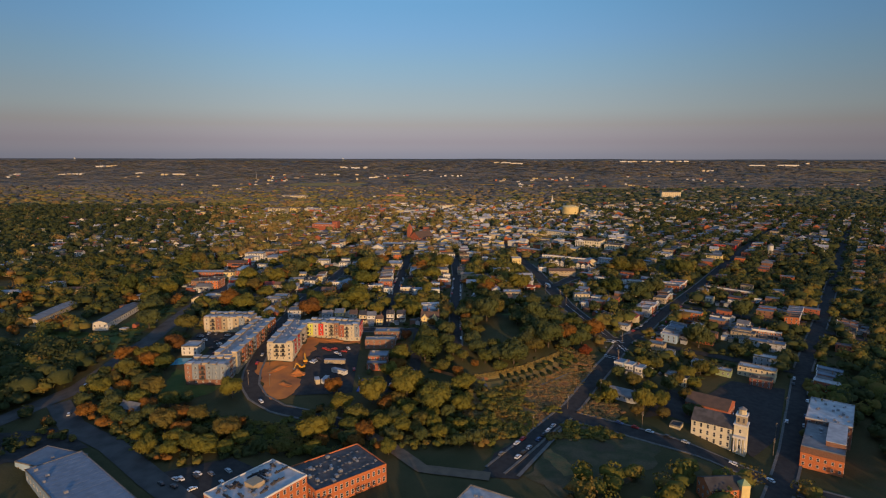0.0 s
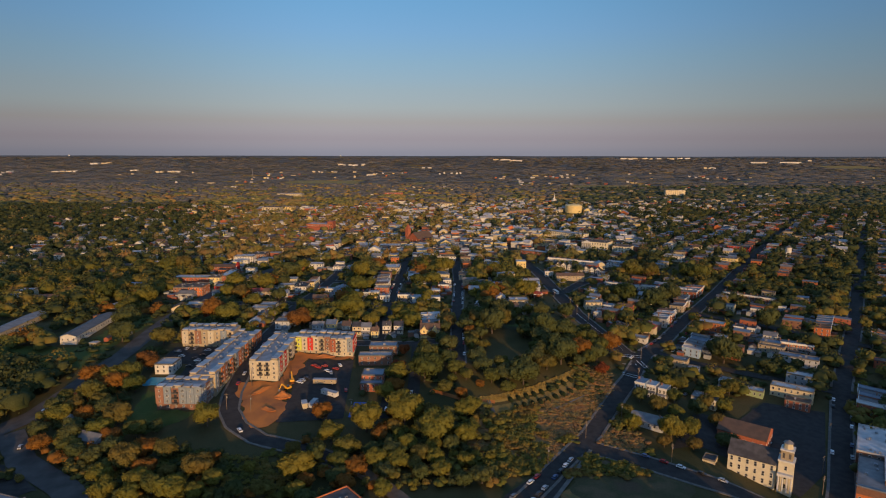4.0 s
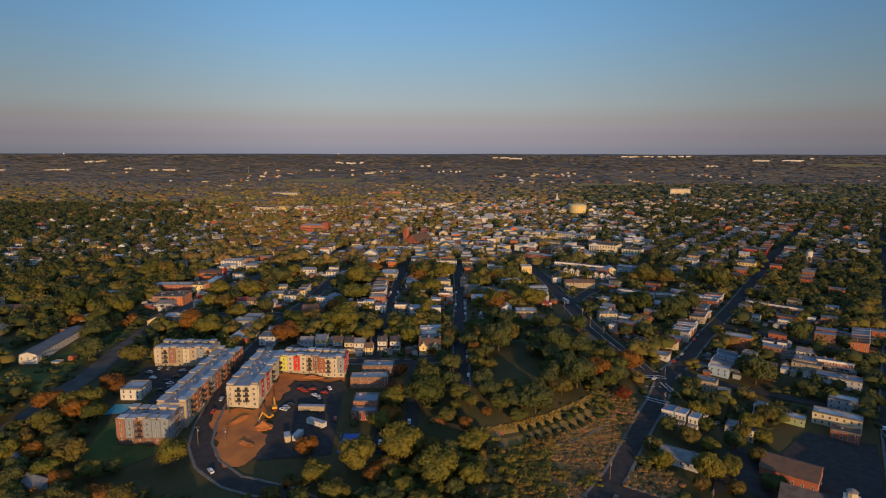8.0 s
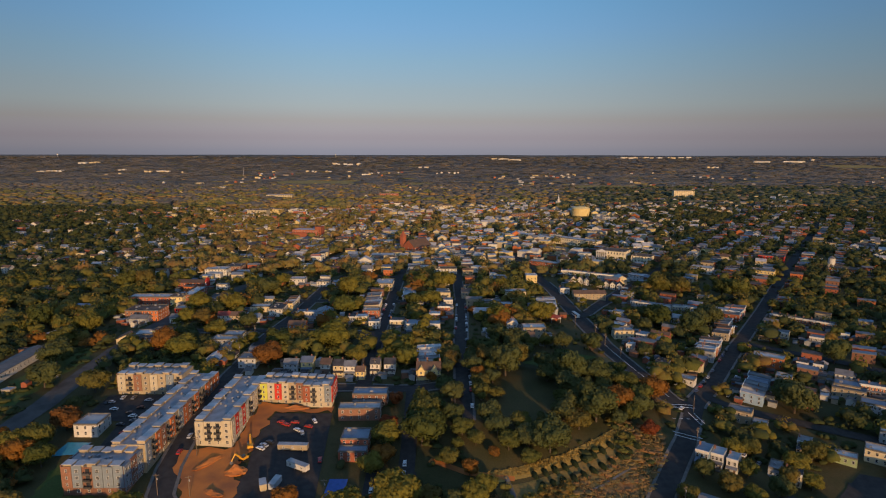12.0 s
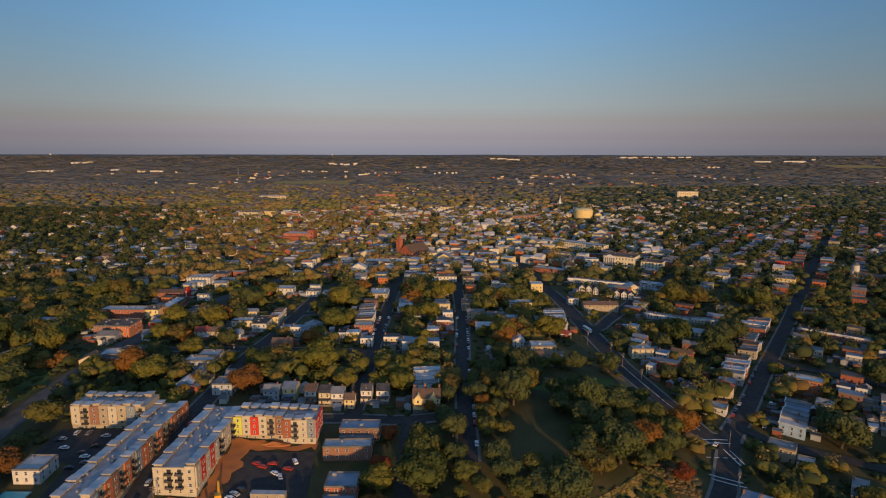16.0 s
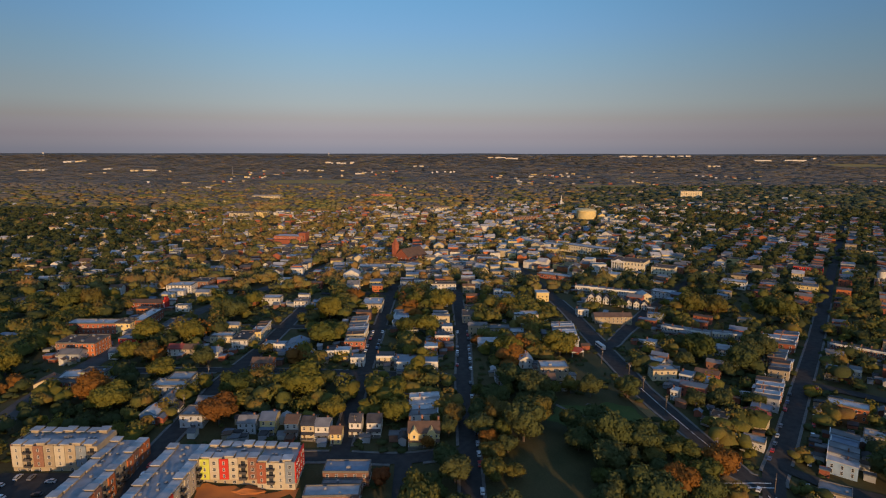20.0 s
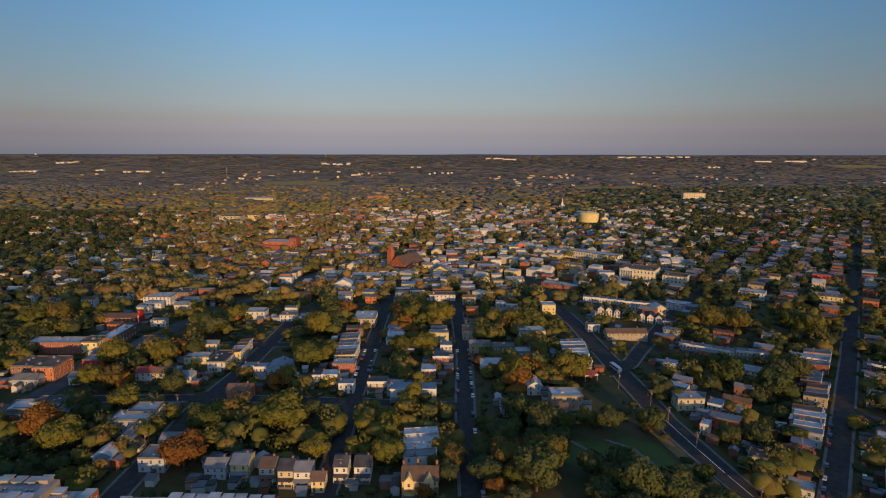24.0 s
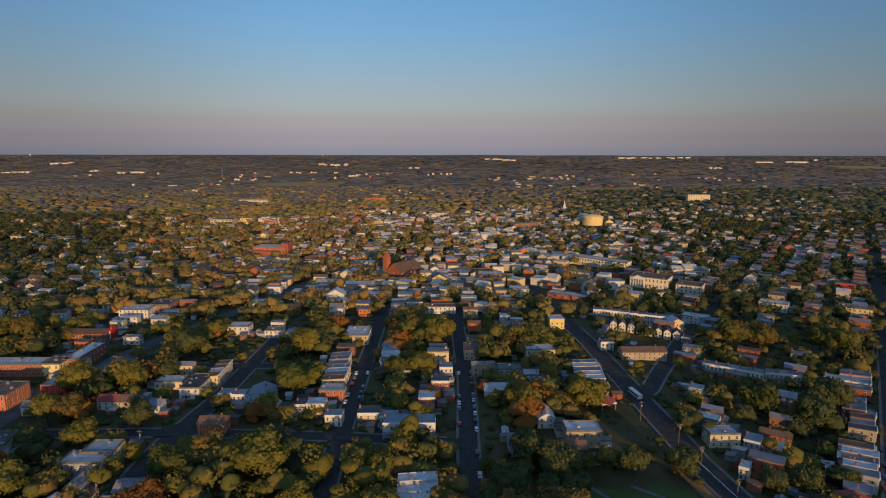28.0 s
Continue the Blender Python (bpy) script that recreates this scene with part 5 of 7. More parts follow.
#  avenue right side
eave_house(129.4, 686.4, 0, 30, 11, 5.5, "wall_tan", "roof_brown", "tan stuccoed house with a brown roof", 2, porch=False)
row_house(109.5, 704.2, 0, 9, 9, 6, "wall_white", "roof_grey", "white painted town house with a grey roof", 2, porch=False, side=1)
house_terrace(124.8, 749.4, 174.9, 732.4, 8, 9, 6.4, "gable", "wall_white", "roof_dark")
house_terrace(121.4, 784.4, 183.6, 767.8, 9, 11, 7, "flat", "wall_white", "roof_grey")
block(205.1, 778.1, -35, 21, 14, 6, "wall_grey", "roof_white", "grey sided block with a pale flat roof", 2, 6, 4, units=3, sides=1)
row_house(178.0, 729.4, -35, 6.5, 9, 5, "brick_orange", "roof_brown", "orange red brick town house with a brown roof", 2, porch=False, side=1)
house_terrace(164.4, 672.0, 195.3, 653.9, 5, 10, 6.6, "flat", "wall_white", "roof_grey")
house_terrace(197.8, 656.6, 219.3, 649.4, 3, 10, 6.6, "flat", "wall_cream", "roof_grey")
row_house(140.0, 625.0, -35, 7, 10, 6, "wall_blue", "roof_blue", "blue grey sided town house with a blue grey metal roof", 2, porch=False, side=1)
block(128.7, 584.4, -35, 10.5, 9, 5, "wall_white", "roof_white", "white painted block with a pale flat roof", 1, 3, 2, units=1, sides=1)
block(126.4, 565.6, 0, 14.5, 9, 6.5, "wall_cream", "roof_white", "cream painted block with a pale flat roof", 2, 4, 2, units=1, sides=1)
row_house(140.7, 562.7, -35, 7, 11, 6.5, "wall_grey", "roof_blue", "grey sided town house with a blue grey metal roof", 2, porch=True, side=1)
eave_house(150.9, 561.0, -35, 10.5, 10, 5.5, "wall_grey", "roof_white", "grey sided house with a pale flat roof", 2, porch=False)
row_house(124.1, 537.9, -35, 4, 8, 6, "wall_white", "roof_white", "white painted town house with a pale flat roof", 2, porch=False, side=1)
eave_house(194.0, 628.5, -35, 12.5, 9, 5, "wall_grey", "roof_white", "grey sided house with a pale flat roof", 2, porch=False)
#  the long street, its near side
house_strip(237.3, 631.5, -35, 6, 6, 16, 7, "r", ['brick_red', 'brick_red', 'brick_orange'], ['roof_blue', 'roof_grey', 'roof_white'])
house_strip(207.8, 583.0, -35, 4, 6.5, 12, 6.5, "r", ['brick_brown', 'brick_red', 'wall_tan'], ['roof_grey', 'roof_brown', 'roof_dark'])
house_strip(176.4, 540.2, -35, 5, 6.5, 14, 7, "r", ['brick_red', 'wall_white', 'wall_grey'], ['roof_white', 'roof_white', 'roof_grey'])
house_strip(179.2, 547.0, -35, 4, 6.5, 14, 7, "r", ['wall_tan', 'brick_red', 'wall_white'], ['roof_grey', 'roof_white', 'roof_brown'])
row_house(242.1, 646.7, -35, 22, 10, 7, "brick_red", "roof_white", "red brick town house with a pale flat roof", 2, porch=True, side=1)
house_strip(218.1, 604.5, -35, 3, 6.5, 10.5, 6.5, "r", ['brick_brown', 'brick_red', 'wall_tan'], ['roof_grey', 'roof_brown', 'roof_dark'])
gable_house(160.4, 520.9, -35, 14, 11, 6, "wall_cream", "roof_red", "cream painted gabled house with a red roof", 2, side=1)
block(147.5, 496.3, -35, 10.5, 8, 3.6, "wall_white", "roof_white", "white painted block with a pale flat roof", 1, 3, 2, units=1, sides=1)
block(139.1, 515.4, -35, 8.5, 8, 4, "wall_green", "roof_brown", "green painted block with a brown roof", 1, 2, 2, units=1, sides=1)
block(163.1, 457.2, -35, 12.5, 9, 7, "wall_tan", "roof_grey", "tan stuccoed block with a grey roof", 2, 3, 2, units=1, sides=1)
block(170.4, 448.8, -35, 7.5, 7, 5, "wall_white", "roof_white", "white painted block with a pale flat roof", 2, 2, 2, units=1, sides=1)
house_strip(179.8, 477.6, -35, 5, 6.5, 12.5, 7, "l", ['wall_grey', 'wall_white', 'wall_blue'], ['roof_white', 'roof_blue', 'roof_grey'])
block(219.4, 533.5, -35, 19.5, 9, 7, "brick_orange", "roof_white", "orange red brick block with a pale flat roof", 2, 5, 2, units=1, sides=1)
row_house(238.8, 525.9, -35, 7, 10, 6.5, "wall_cream", "roof_brown", "cream painted town house with a brown roof", 2, porch=True, side=1)
row_house(247.7, 522.7, -35, 6, 10, 6.5, "wall_white", "roof_brown", "white painted town house with a brown roof", 2, porch=True, side=1)
row_house(245.5, 586.3, -35, 9, 12, 7, "wall_tan", "roof_grey", "tan stuccoed town house with a grey roof", 2, porch=True, side=1)
row_house(258.0, 585.1, -35, 8, 12, 7, "wall_cream", "roof_grey", "cream painted town house with a grey roof", 2, porch=True, side=1)
row_house(277.6, 574.0, -35, 9.5, 11, 6.5, "wall_grey", "roof_grey", "grey sided town house with a grey roof", 2, porch=True, side=1)
house_terrace(273.2, 633.7, 310.2, 603.8, 8, 10, 6.5, "flat", "brick_red", "roof_dark")
block(214.6, 505.1, -35, 9.5, 9, 5.5, "wall_tan", "roof_white", "tan stuccoed block with a pale flat roof", 2, 3, 2, units=1, sides=1)
row_house(184.1, 429.4, -35, 6.5, 10, 6.5, "wall_cream", "roof_grey", "cream painted town house with a grey roof", 2, porch=True, side=1)
row_house(120.3, 405.3, -35, 6, 11, 8, "wall_blue", "roof_blue", "blue grey sided town house with a blue grey metal roof", 2, porch=True, side=1)
row_house(127.1, 404.5, -35, 5.5, 10, 7, "wall_grey", "roof_white", "grey sided town house with a pale flat roof", 2, porch=True, side=1)
row_house(133.0, 401.4, -35, 5, 10, 7, "wall_white", "roof_white", "white painted town house with a pale flat roof", 2, porch=True, side=1)
block(248.1, 493.6, -35, 14, 11, 6, "wall_tan", "roof_blue", "tan stuccoed block with a blue grey metal roof", 2, 4, 3, units=1, sides=1)
row_house(307.6, 586.5, -35, 6, 8, 5, "wall_blue", "roof_blue", "blue grey sided town house with a blue grey metal roof", 1, porch=False, side=1)
eave_house(255.3, 507.9, -35, 9.5, 9, 6, "wall_white", "roof_grey", "white painted house with a grey roof", 2, porch=False)
block(222.2, 416.9, -35, 24.5, 9, 7, "wall_cream", "roof_white", "cream painted block with a pale flat roof", 2, 7, 2, units=3, sides=1)
block(218.4, 403.4, -35, 14, 8, 5, "brick_red", "roof_brown", "red brick block with a brown roof", 2, 4, 2, units=1, sides=1)
block(237.6, 435.7, -35, 15.5, 9, 7, "wall_grey", "roof_white", "grey sided block with a pale flat roof", 2, 4, 2, units=1, sides=1)
block(199.6, 419.4, -35, 10, 7, 4, "wall_green", "roof_white", "green painted block with a pale flat roof", 1, 3, 2, units=1, sides=1)
row_house(162.6, 401.5, -35, 7.5, 9, 6, "wall_cream", "roof_dark", "cream painted town house with a dark roof", 2, porch=False, side=1)
block(155.3, 404.5, -35, 5.5, 10, 5, "wall_grey", "roof_grey", "grey sided block with a grey roof", 1, 2, 2, units=1, sides=1)
block(245.9, 488.1, -35, 18, 9, 5.5, "wall_tan", "roof_grey", "tan stuccoed block with a grey roof", 2, 5, 2, units=1, sides=1)
block(254.1, 466.2, -35, 26, 10, 6, "wall_grey", "roof_blue", "grey sided block with a blue grey metal roof", 2, 7, 2, units=3, sides=1)
house_terrace(253.7, 490.8, 274.5, 481.8, 4, 9, 6.5, "flat", "brick_orange", "roof_grey")
house_strip(256.7, 391.7, -35, 5, 6.5, 15.5, 7, "l", ['brick_red', 'brick_red', 'brick_orange'], ['roof_blue', 'roof_grey', 'roof_white'])
house_strip(331.7, 488.9, -35, 5, 6.5, 15, 6.5, "l", ['brick_brown', 'brick_red', 'wall_tan'], ['roof_grey', 'roof_brown', 'roof_dark'])
house_strip(303.3, 519.5, -35, 6, 6.2, 11.5, 7, "r", ['brick_orange', 'brick_red', 'brick_brown'], ['roof_brown', 'roof_grey', 'roof_blue'])
eave_house(112.9, 368.3, -35, 19, 12, 3.5, "wall_grey", "roof_grey", "grey sided house with a grey roof", 1, porch=False)
#  far landmarks
block(-86.7, 886.4, 0, 30.5, 18, 7, "wall_cream", "roof_white", "cream painted block with a pale flat roof", 2, 8, 4, units=3, sides=2)
gable_house(-115.2, 950.4, 0, 20, 18, 6, "wall_tan", "roof_brown", "tan stuccoed gabled house with a brown roof", 2, side=2)
block(-66.2, 847.8, 0, 23, 16, 6, "wall_tan", "roof_white", "tan stuccoed block with a pale flat roof", 2, 6, 4, units=3, sides=2)
block(-6.8, 802.2, 0, 26, 12, 6, "wall_white", "roof_brown", "white painted block with a brown roof", 2, 7, 3, units=3, sides=1)
row_house(-32.5, 814.6, 0, 7.5, 12, 7, "wall_white", "roof_dark", "white painted town house with a dark roof", 2, porch=False, side=2)
row_house(-25.6, 813.5, 0, 6.5, 10, 7, "brick_red", "roof_dark", "red brick town house with a dark roof", 2, porch=False, side=2)
block(15.0, 916.8, 0, 30.5, 9, 6, "wall_grey", "roof_white", "grey sided block with a pale flat roof", 2, 8, 2, units=3, sides=0)
block(47.5, 931.4, 0, 26, 14, 8, "brick_brown", "roof_white", "brown brick block with a pale flat roof", 2, 7, 4, units=3, sides=0)
block(69.4, 861.6, -6, 19, 13, 8, "wall_cream", "roof_white", "cream painted block with a pale flat roof", 3, 5, 3, units=3, sides=1)
block(114.6, 848.6, -35, 38, 12, 5, "brick_red", "roof_white", "red brick block with a pale flat roof", 1, 11, 3, units=3, sides=1)
gable_house(170.1, 859.5, -35, 12, 16, 8, "wall_white", "roof_grey", "white painted gabled house with a grey roof", 2, side=1)
eave_house(-121.8, 905.8, 0, 23, 14, 5, "wall_grey", "roof_white", "grey sided house with a pale flat roof", 1, porch=False)
block(291.0, 814.8, -35, 23, 14, 7, "wall_white", "roof_white", "white painted block with a pale flat roof", 2, 6, 4, units=3, sides=1)
block(350.8, 795.8, -35, 24.5, 14, 8, "wall_yellow", "roof_grey", "yellow painted block with a grey roof", 2, 7, 4, units=3, sides=1)
block(405.8, 879.6, -35, 29, 12, 8, "panel_red", "roof_dark", "bright red block with a dark roof", 2, 8, 3, units=3, sides=1)
block(527.2, 1048.1, -35, 19, 16, 9, "brick_red", "roof_brown", "red brick block with a brown roof", 2, 5, 4, units=3, sides=0)
block(-76.0, 1389.2, 0, 19, 18, 8, "wall_white", "roof_white", "white painted block with a pale flat roof", 2, 5, 4, units=3, sides=0)
block(-35.5, 1512.1, 0, 21, 20, 10, "wall_cream", "roof_white", "cream painted block with a pale flat roof", 2, 6, 5, units=3, sides=0)
block(-8.1, 1557.0, 0, 35.5, 20, 10, "wall_cream", "roof_red", "cream painted block with a red roof", 2, 10, 5, units=3, sides=0)
block(-409.2, 1417.3, 0, 40, 30, 12, "wall_cream", "roof_brown", "cream painted block with a brown roof", 3, 11, 8, units=3, sides=0)
block(-486.9, 1868.8, 0, 74, 30, 12, "wall_cream", "roof_white", "cream painted block with a pale flat roof", 3, 21, 8, units=3, sides=0)
block(-388.9, 1471.8, 0, 33.5, 20, 8, "wall_yellow", "roof_brown", "yellow painted block with a brown roof", 2, 9, 5, units=3, sides=0)
block(-360.7, 1007.8, 0, 17, 12, 6, "panel_lime", "roof_white", "lime green block with a pale flat roof", 2, 5, 3, units=3, sides=0)
block(-435.1, 1112.5, 0, 25.5, 18, 6, "wall_cream", "roof_white", "cream painted block with a pale flat roof", 2, 7, 4, units=3, sides=0)
block(-431.0, 1020.8, 0, 19.5, 12, 6, "wall_white", "roof_white", "white painted block with a pale flat roof", 2, 5, 3, units=3, sides=0)
block(-290.0, 958.5, 0, 10.5, 12, 6, "wall_white", "roof_white", "white painted block with a pale flat roof", 2, 3, 3, units=1, sides=0)
eave_house(-262.5, 948.1, 0, 27, 10, 6, "wall_tan", "roof_brown", "tan stuccoed house with a brown roof", 2, porch=False)
row_house(-169.4, 872.2, 0, 15, 10, 7, "wall_white", "roof_white", "white painted town house with a pale flat roof", 2, porch=False, side=2)
block(706.5, 1937.8, 0, 61, 16, 20, "wall_cream", "roof_white", "cream painted block with a pale flat roof", 5, 17, 4, units=3, sides=0)
block(407.2, 1453.2, 0, 7.5, 14, 8, "wall_white", "roof_grey", "white painted block with a grey roof", 2, 2, 4, units=1, sides=0)

# ---- landmarks further off ----
steeple = gable_house(-46, 948, -40, 22, 34, 9, "brick_red", "roof_brown", "red brick church with a square tower", 2, rise=9, side=3, name="church", category="church", cols=3, chimney=False)
part("tower", boxes((-16, -10, -17, -11, -2, 22)), "brick_red", steeple)
bm = bmesh.new()
bmesh.ops.create_cone(bm, cap_ends=True, segments=4, radius1=4.6, radius2=0.1, depth=8, matrix=Matrix.Translation((-13, -14, 26)) @ Matrix.Rotation(radians(45), 4, "Z"))
part("spire", bm, "brick_red", steeple)
school = block(-226, 1078, -10, 44, 22, 14, "brick_red", "roof_white", "large red brick school with rows of windows", 3, 12, 5, name="school", units=4, trim="brick_brown")
part("stair_tower", boxes((14, 24, -6, 9, -2, 19)), "brick_red", school)
part("front_wing", boxes((-20, 8, -18, -11.1, -2, 10)), "brick_red", school)
hall = thing("round_hall", pose(284, 1420, land(284, 1420)), "round yellow hall under a low domed roof", "hall")
for name, r0, r1, z0, z1, mat in (("wall", 19, 19, -3, 14.5, "wall_yellow"), ("cornice", 19.8, 19.8, 14.5, 15.8, "wall_yellow"), ("roof", 19.2, 13.5, 15.8, 18.6, "wall_yellow"), ("roof_crown", 13.5, 1.0, 18.6, 20.6, "wall_yellow")):
    bm = bmesh.new()
    bmesh.ops.create_cone(bm, cap_ends=True, segments=32, radius1=r0, radius2=r1, depth=z1 - z0, matrix=Matrix.Translation((0, 0, (z0 + z1) / 2)))
    part(name, bm, mat, hall)
HOUSES += [(284, 1420, 19)] + [(x, y, 12) for x in (262, 280, 298) for y in (1342, 1360, 1378, 1396)]
court = block(212, 903, -33, 37, 26, 11, "stucco_church", "roof_brown", "cream civic building with columns", 2, 10, 6, name="civic_building", units=2, win=(1.4, 2.6))
block(243, 879, -33, 24, 20, 8, "stucco_church", "roof_brown", "cream civic wing with tall windows", 2, 6, 5, name="civic_building", units=1, win=(1.4, 2.4))
for k in range(6):
    bm = bmesh.new()
    bmesh.ops.create_cone(bm, cap_ends=True, segments=10, radius1=0.6, radius2=0.5, depth=9, matrix=Matrix.Translation((-17 + k * 2.6, -14.5, 4.5)))
    part("column", bm, "trim_white", court)
bm = bmesh.new()
a = [bm.verts.new(p) for p in ((-18.6, -15.6, 9), (-2.4, -15.6, 9), (-10.5, -15.6, 13))]
b = [bm.verts.new(p) for p in ((-18.6, -13.2, 9), (-2.4, -13.2, 9), (-10.5, -13.2, 13))]
for f in (a, b[::-1], (a[1], a[0], b[0], b[1]), (a[2], a[1], b[1], b[2]), (a[0], a[2], b[2], b[0])):
    bm.faces.new(f)
part("pediment", bm, "trim_white", court)
block(190, 1010, -44, 68, 18, 9.5, "stucco_church", "roof_white", "long cream school building with a pale cornice", 2, 18, 4, name="school", units=4, win=(1.6, 2.4))
block(150, 1370, 30, 60, 14, 10, "brick_brown", "roof_brown", "long brown brick mill building", 3, 14, 4, name="mill", units=1)
block(-180, 1950, 5, 60, 20, 10, "brick_red", "roof_red", "long red brick building among trees", 2, 12, 3, name="mill", units=0)
spire = gable_house(283, 1672, -10, 14, 26, 9, "wall_white", "roof_grey", "white church with a thin white spire", 1, rise=5, side=0, name="church", category="church", chimney=False)
part("tower", boxes((-2.4, 2.4, -18, -13.2, -2, 15)), "wall_white", spire)
bm = bmesh.new()
bmesh.ops.create_cone(bm, cap_ends=True, segments=8, radius1=2.0, radius2=0.1, depth=13, matrix=Matrix.Translation((0, -15.6, 21.5)))
part("spire", bm, "trim_white", spire)


def water_tower(x, y, h, r, label, name="water_tower"):
    root = thing(name, pose(x, y, land(x, y)), label, "tower")
    bm = bmesh.new()
    bmesh.ops.create_cone(bm, cap_ends=True, segments=14, radius1=r, radius2=r, depth=r * 1.8, matrix=Matrix.Translation((0, 0, h)))
    part("tank", bm, "wall_white", root)
    bm = bmesh.new()
    bmesh.ops.create_cone(bm, cap_ends=True, segments=14, radius1=r * 1.08, radius2=0.1, depth=r * 0.9, matrix=Matrix.Translation((0, 0, h + r * 1.35)))
    part("cap", bm, "roof_grey", root)
    for k in range(4):
        a = k * math.pi / 2 + 0.4
        part("leg", boxes((math.cos(a) * r * 0.8 - 0.2, math.cos(a) * r * 0.8 + 0.2, math.sin(a) * r * 0.8 - 0.2, math.sin(a) * r * 0.8 + 0.2, -1, h - r * 0.9)), "metal_grey", root)
    return root


water_tower(430, 800, 17, 3.6, "white water tank on thin legs above brick works")
block(452, 810, -35, 34, 16, 7, "brick_orange", "roof_brown", "low orange brick works beside the water tank", 2, 8, 4, units=2)
water_tower(-2880, 4600, 24, 5, "pale water tower on the skyline")
water_tower(-830, 4650, 24, 4, "slim pale water tower on the skyline")
mast = thing("radio_mast", pose(-995, 3073, land(-995, 3073)), "thin grey lattice radio mast above the woods", "mast")
for k in range(3):
    a = k * 2.094
    bm = bmesh.new()
    bmesh.ops.create_cone(bm, cap_ends=True, segments=5, radius1=0.45, radius2=0.3, depth=46, matrix=Matrix.Translation((math.cos(a) * 0.9, math.sin(a) * 0.9, 22)))
    part("leg", bm, "metal_grey", mast)
for k in range(9):
    part("brace", boxes((-1.1, 1.1, -0.9, 0.9, 3 + k * 5, 3.4 + k * 5)), "metal_grey", mast)

# kiosk with red and white canopy by the avenue
kiosk = thing("canopy", pose(82, 606, land(82, 606), 0, 0, 15), "red and white canopy beside the avenue", "canopy")
bm = bmesh.new()
bmesh.ops.create_cone(bm, cap_ends=True, segments=4, radius1=7, radius2=0.2, depth=2.2, matrix=Matrix.Translation((0, 0, 5.2)))
part("roof", bm, "roof_red", kiosk)
part("fascia", boxes((-4.4, 4.4, -4.4, 4.4, 3.4, 4.08)), "trim_white", kiosk)
for px in (-4, 4):
    for py in (-4, 4):
        part("post", boxes((px - 0.15, px + 0.15, py - 0.15, py + 0.15, -0.5, 3.4)), "metal_grey", kiosk)

# open ground kept clear before the civic buildings and the terraces
HOUSES += [(199, 883, 20), (232, 860, 18), (134, 728, 16), (153, 714, 16), (140, 752, 14), (160, 740, 14), (165, 640, 14), (185, 626, 14), (172, 985, 22)]

# ---- vehicles ----


def car_body():
    bm = bmesh.new()
    prof = [(-2.2, 0.3), (2.2, 0.3), (2.25, 0.75), (1.3, 0.95), (-1.9, 0.98), (-2.25, 0.8)]
    a = [bm.verts.new((-0.88, y, z)) for y, z in prof]
    b = [bm.verts.new((0.88, y, z)) for y, z in prof]
    bm.faces.new(a)
    bm.faces.new(b[::-1])
    for i in range(6):
        j = (i + 1) % 6
        bm.faces.new((a[j], a[i], b[i], b[j]))
    vs = box(bm, -0.7, 0.7, -1.5, 0.5, 1.4, 1.48)
    bmesh.ops.recalc_face_normals(bm, faces=bm.faces[:])
    return bm


def car_glass():
    bm = bmesh.new()
    vs = box(bm, -0.82, 0.82, -1.85, 1.0, 0.9, 1.4)
    for v in vs[4:]:
        v.co.x *= 0.85
        v.co.y = v.co.y * 0.72 - 0.2
    return bm


def wheel():
    bm = bmesh.new()
    bmesh.ops.create_cone(bm, cap_ends=True, segments=10, radius1=0.33, radius2=0.33, depth=0.22, matrix=Matrix.Rotation(radians(90), 4, "Y"))
    return bm


COLOUR_WORDS = ["white", "silver", "black", "grey", "red", "dark blue"]
CAR_RND = random.Random(77)


def car(x, y, rz, colour=None, lift=0.35, scale=1.0):
    c = CAR_RND.choice((0, 0, 1, 1, 2, 2, 3, 3, 4, 5)) if colour is None else colour
    dx, dy = math.cos(radians(rz + 90)), math.sin(radians(rz + 90))
    tilt = math.degrees(math.atan2(land(x + dx, y + dy) - land(x - dx, y - dy), 2))
    root = thing("car", pose(x, y, land(x, y) + lift) @ Matrix.Rotation(radians(rz), 4, "Z") @ Matrix.Rotation(radians(tilt), 4, "X") @ Matrix.Scale(scale, 4), f"parked {COLOUR_WORDS[c]} car with dark windows", "car", "parked cars")
    put("body", shared(("car_body", c), car_body, CAR_PAINT[c].name), None, root)
    put("cabin_glass", shared(("car_glass",), car_glass, "glass_dark"), None, root)
    wh = shared(("wheel",), wheel, "tyre")
    for px in (-0.82, 0.82):
        for py in (-1.35, 1.4):
            put("wheel", wh, None, root, loc=(px, py, 0.33))


def cars_along(x0, y0, x1, y1, n, skip=0.35):
    a = math.degrees(math.atan2(y1 - y0, x1 - x0)) - 90
    for i in range(n):
        if CAR_RND.random() > skip:
            k = (i + 0.5 + CAR_RND.uniform(-0.12, 0.12)) / n
            car(x0 + (x1 - x0) * k, y0 + (y1 - y0) * k, a + CAR_RND.uniform(-2, 2), lift=0.55)


cars_along(8.4, 440, 9, 560, 14)
cars_along(10, 575, 11.5, 660, 10)
cars_along(1.6, 580, 4, 660, 9, 0.5)
cars_along(-53.5, 590, -53, 660, 9, 0.4)
cars_along(-60.5, 600, -60, 660, 7, 0.5)
cars_along(-134, 500, -133, 560, 8, 0.4)
cars_along(-136, 400, -139, 470, 10, 0.4)
cars_along(126, 451.6, 210.6, 571.5, 13, 0.45)
cars_along(154.2, 462.3, 226.3, 571.6, 12, 0.45)
cars_along(34, 292, 66, 338, 9, 0.25)
cars_along(26, 296, 56, 334, 7, 0.4)
cars_along(88, 342, 141.9, 305.3, 7, 0.5)
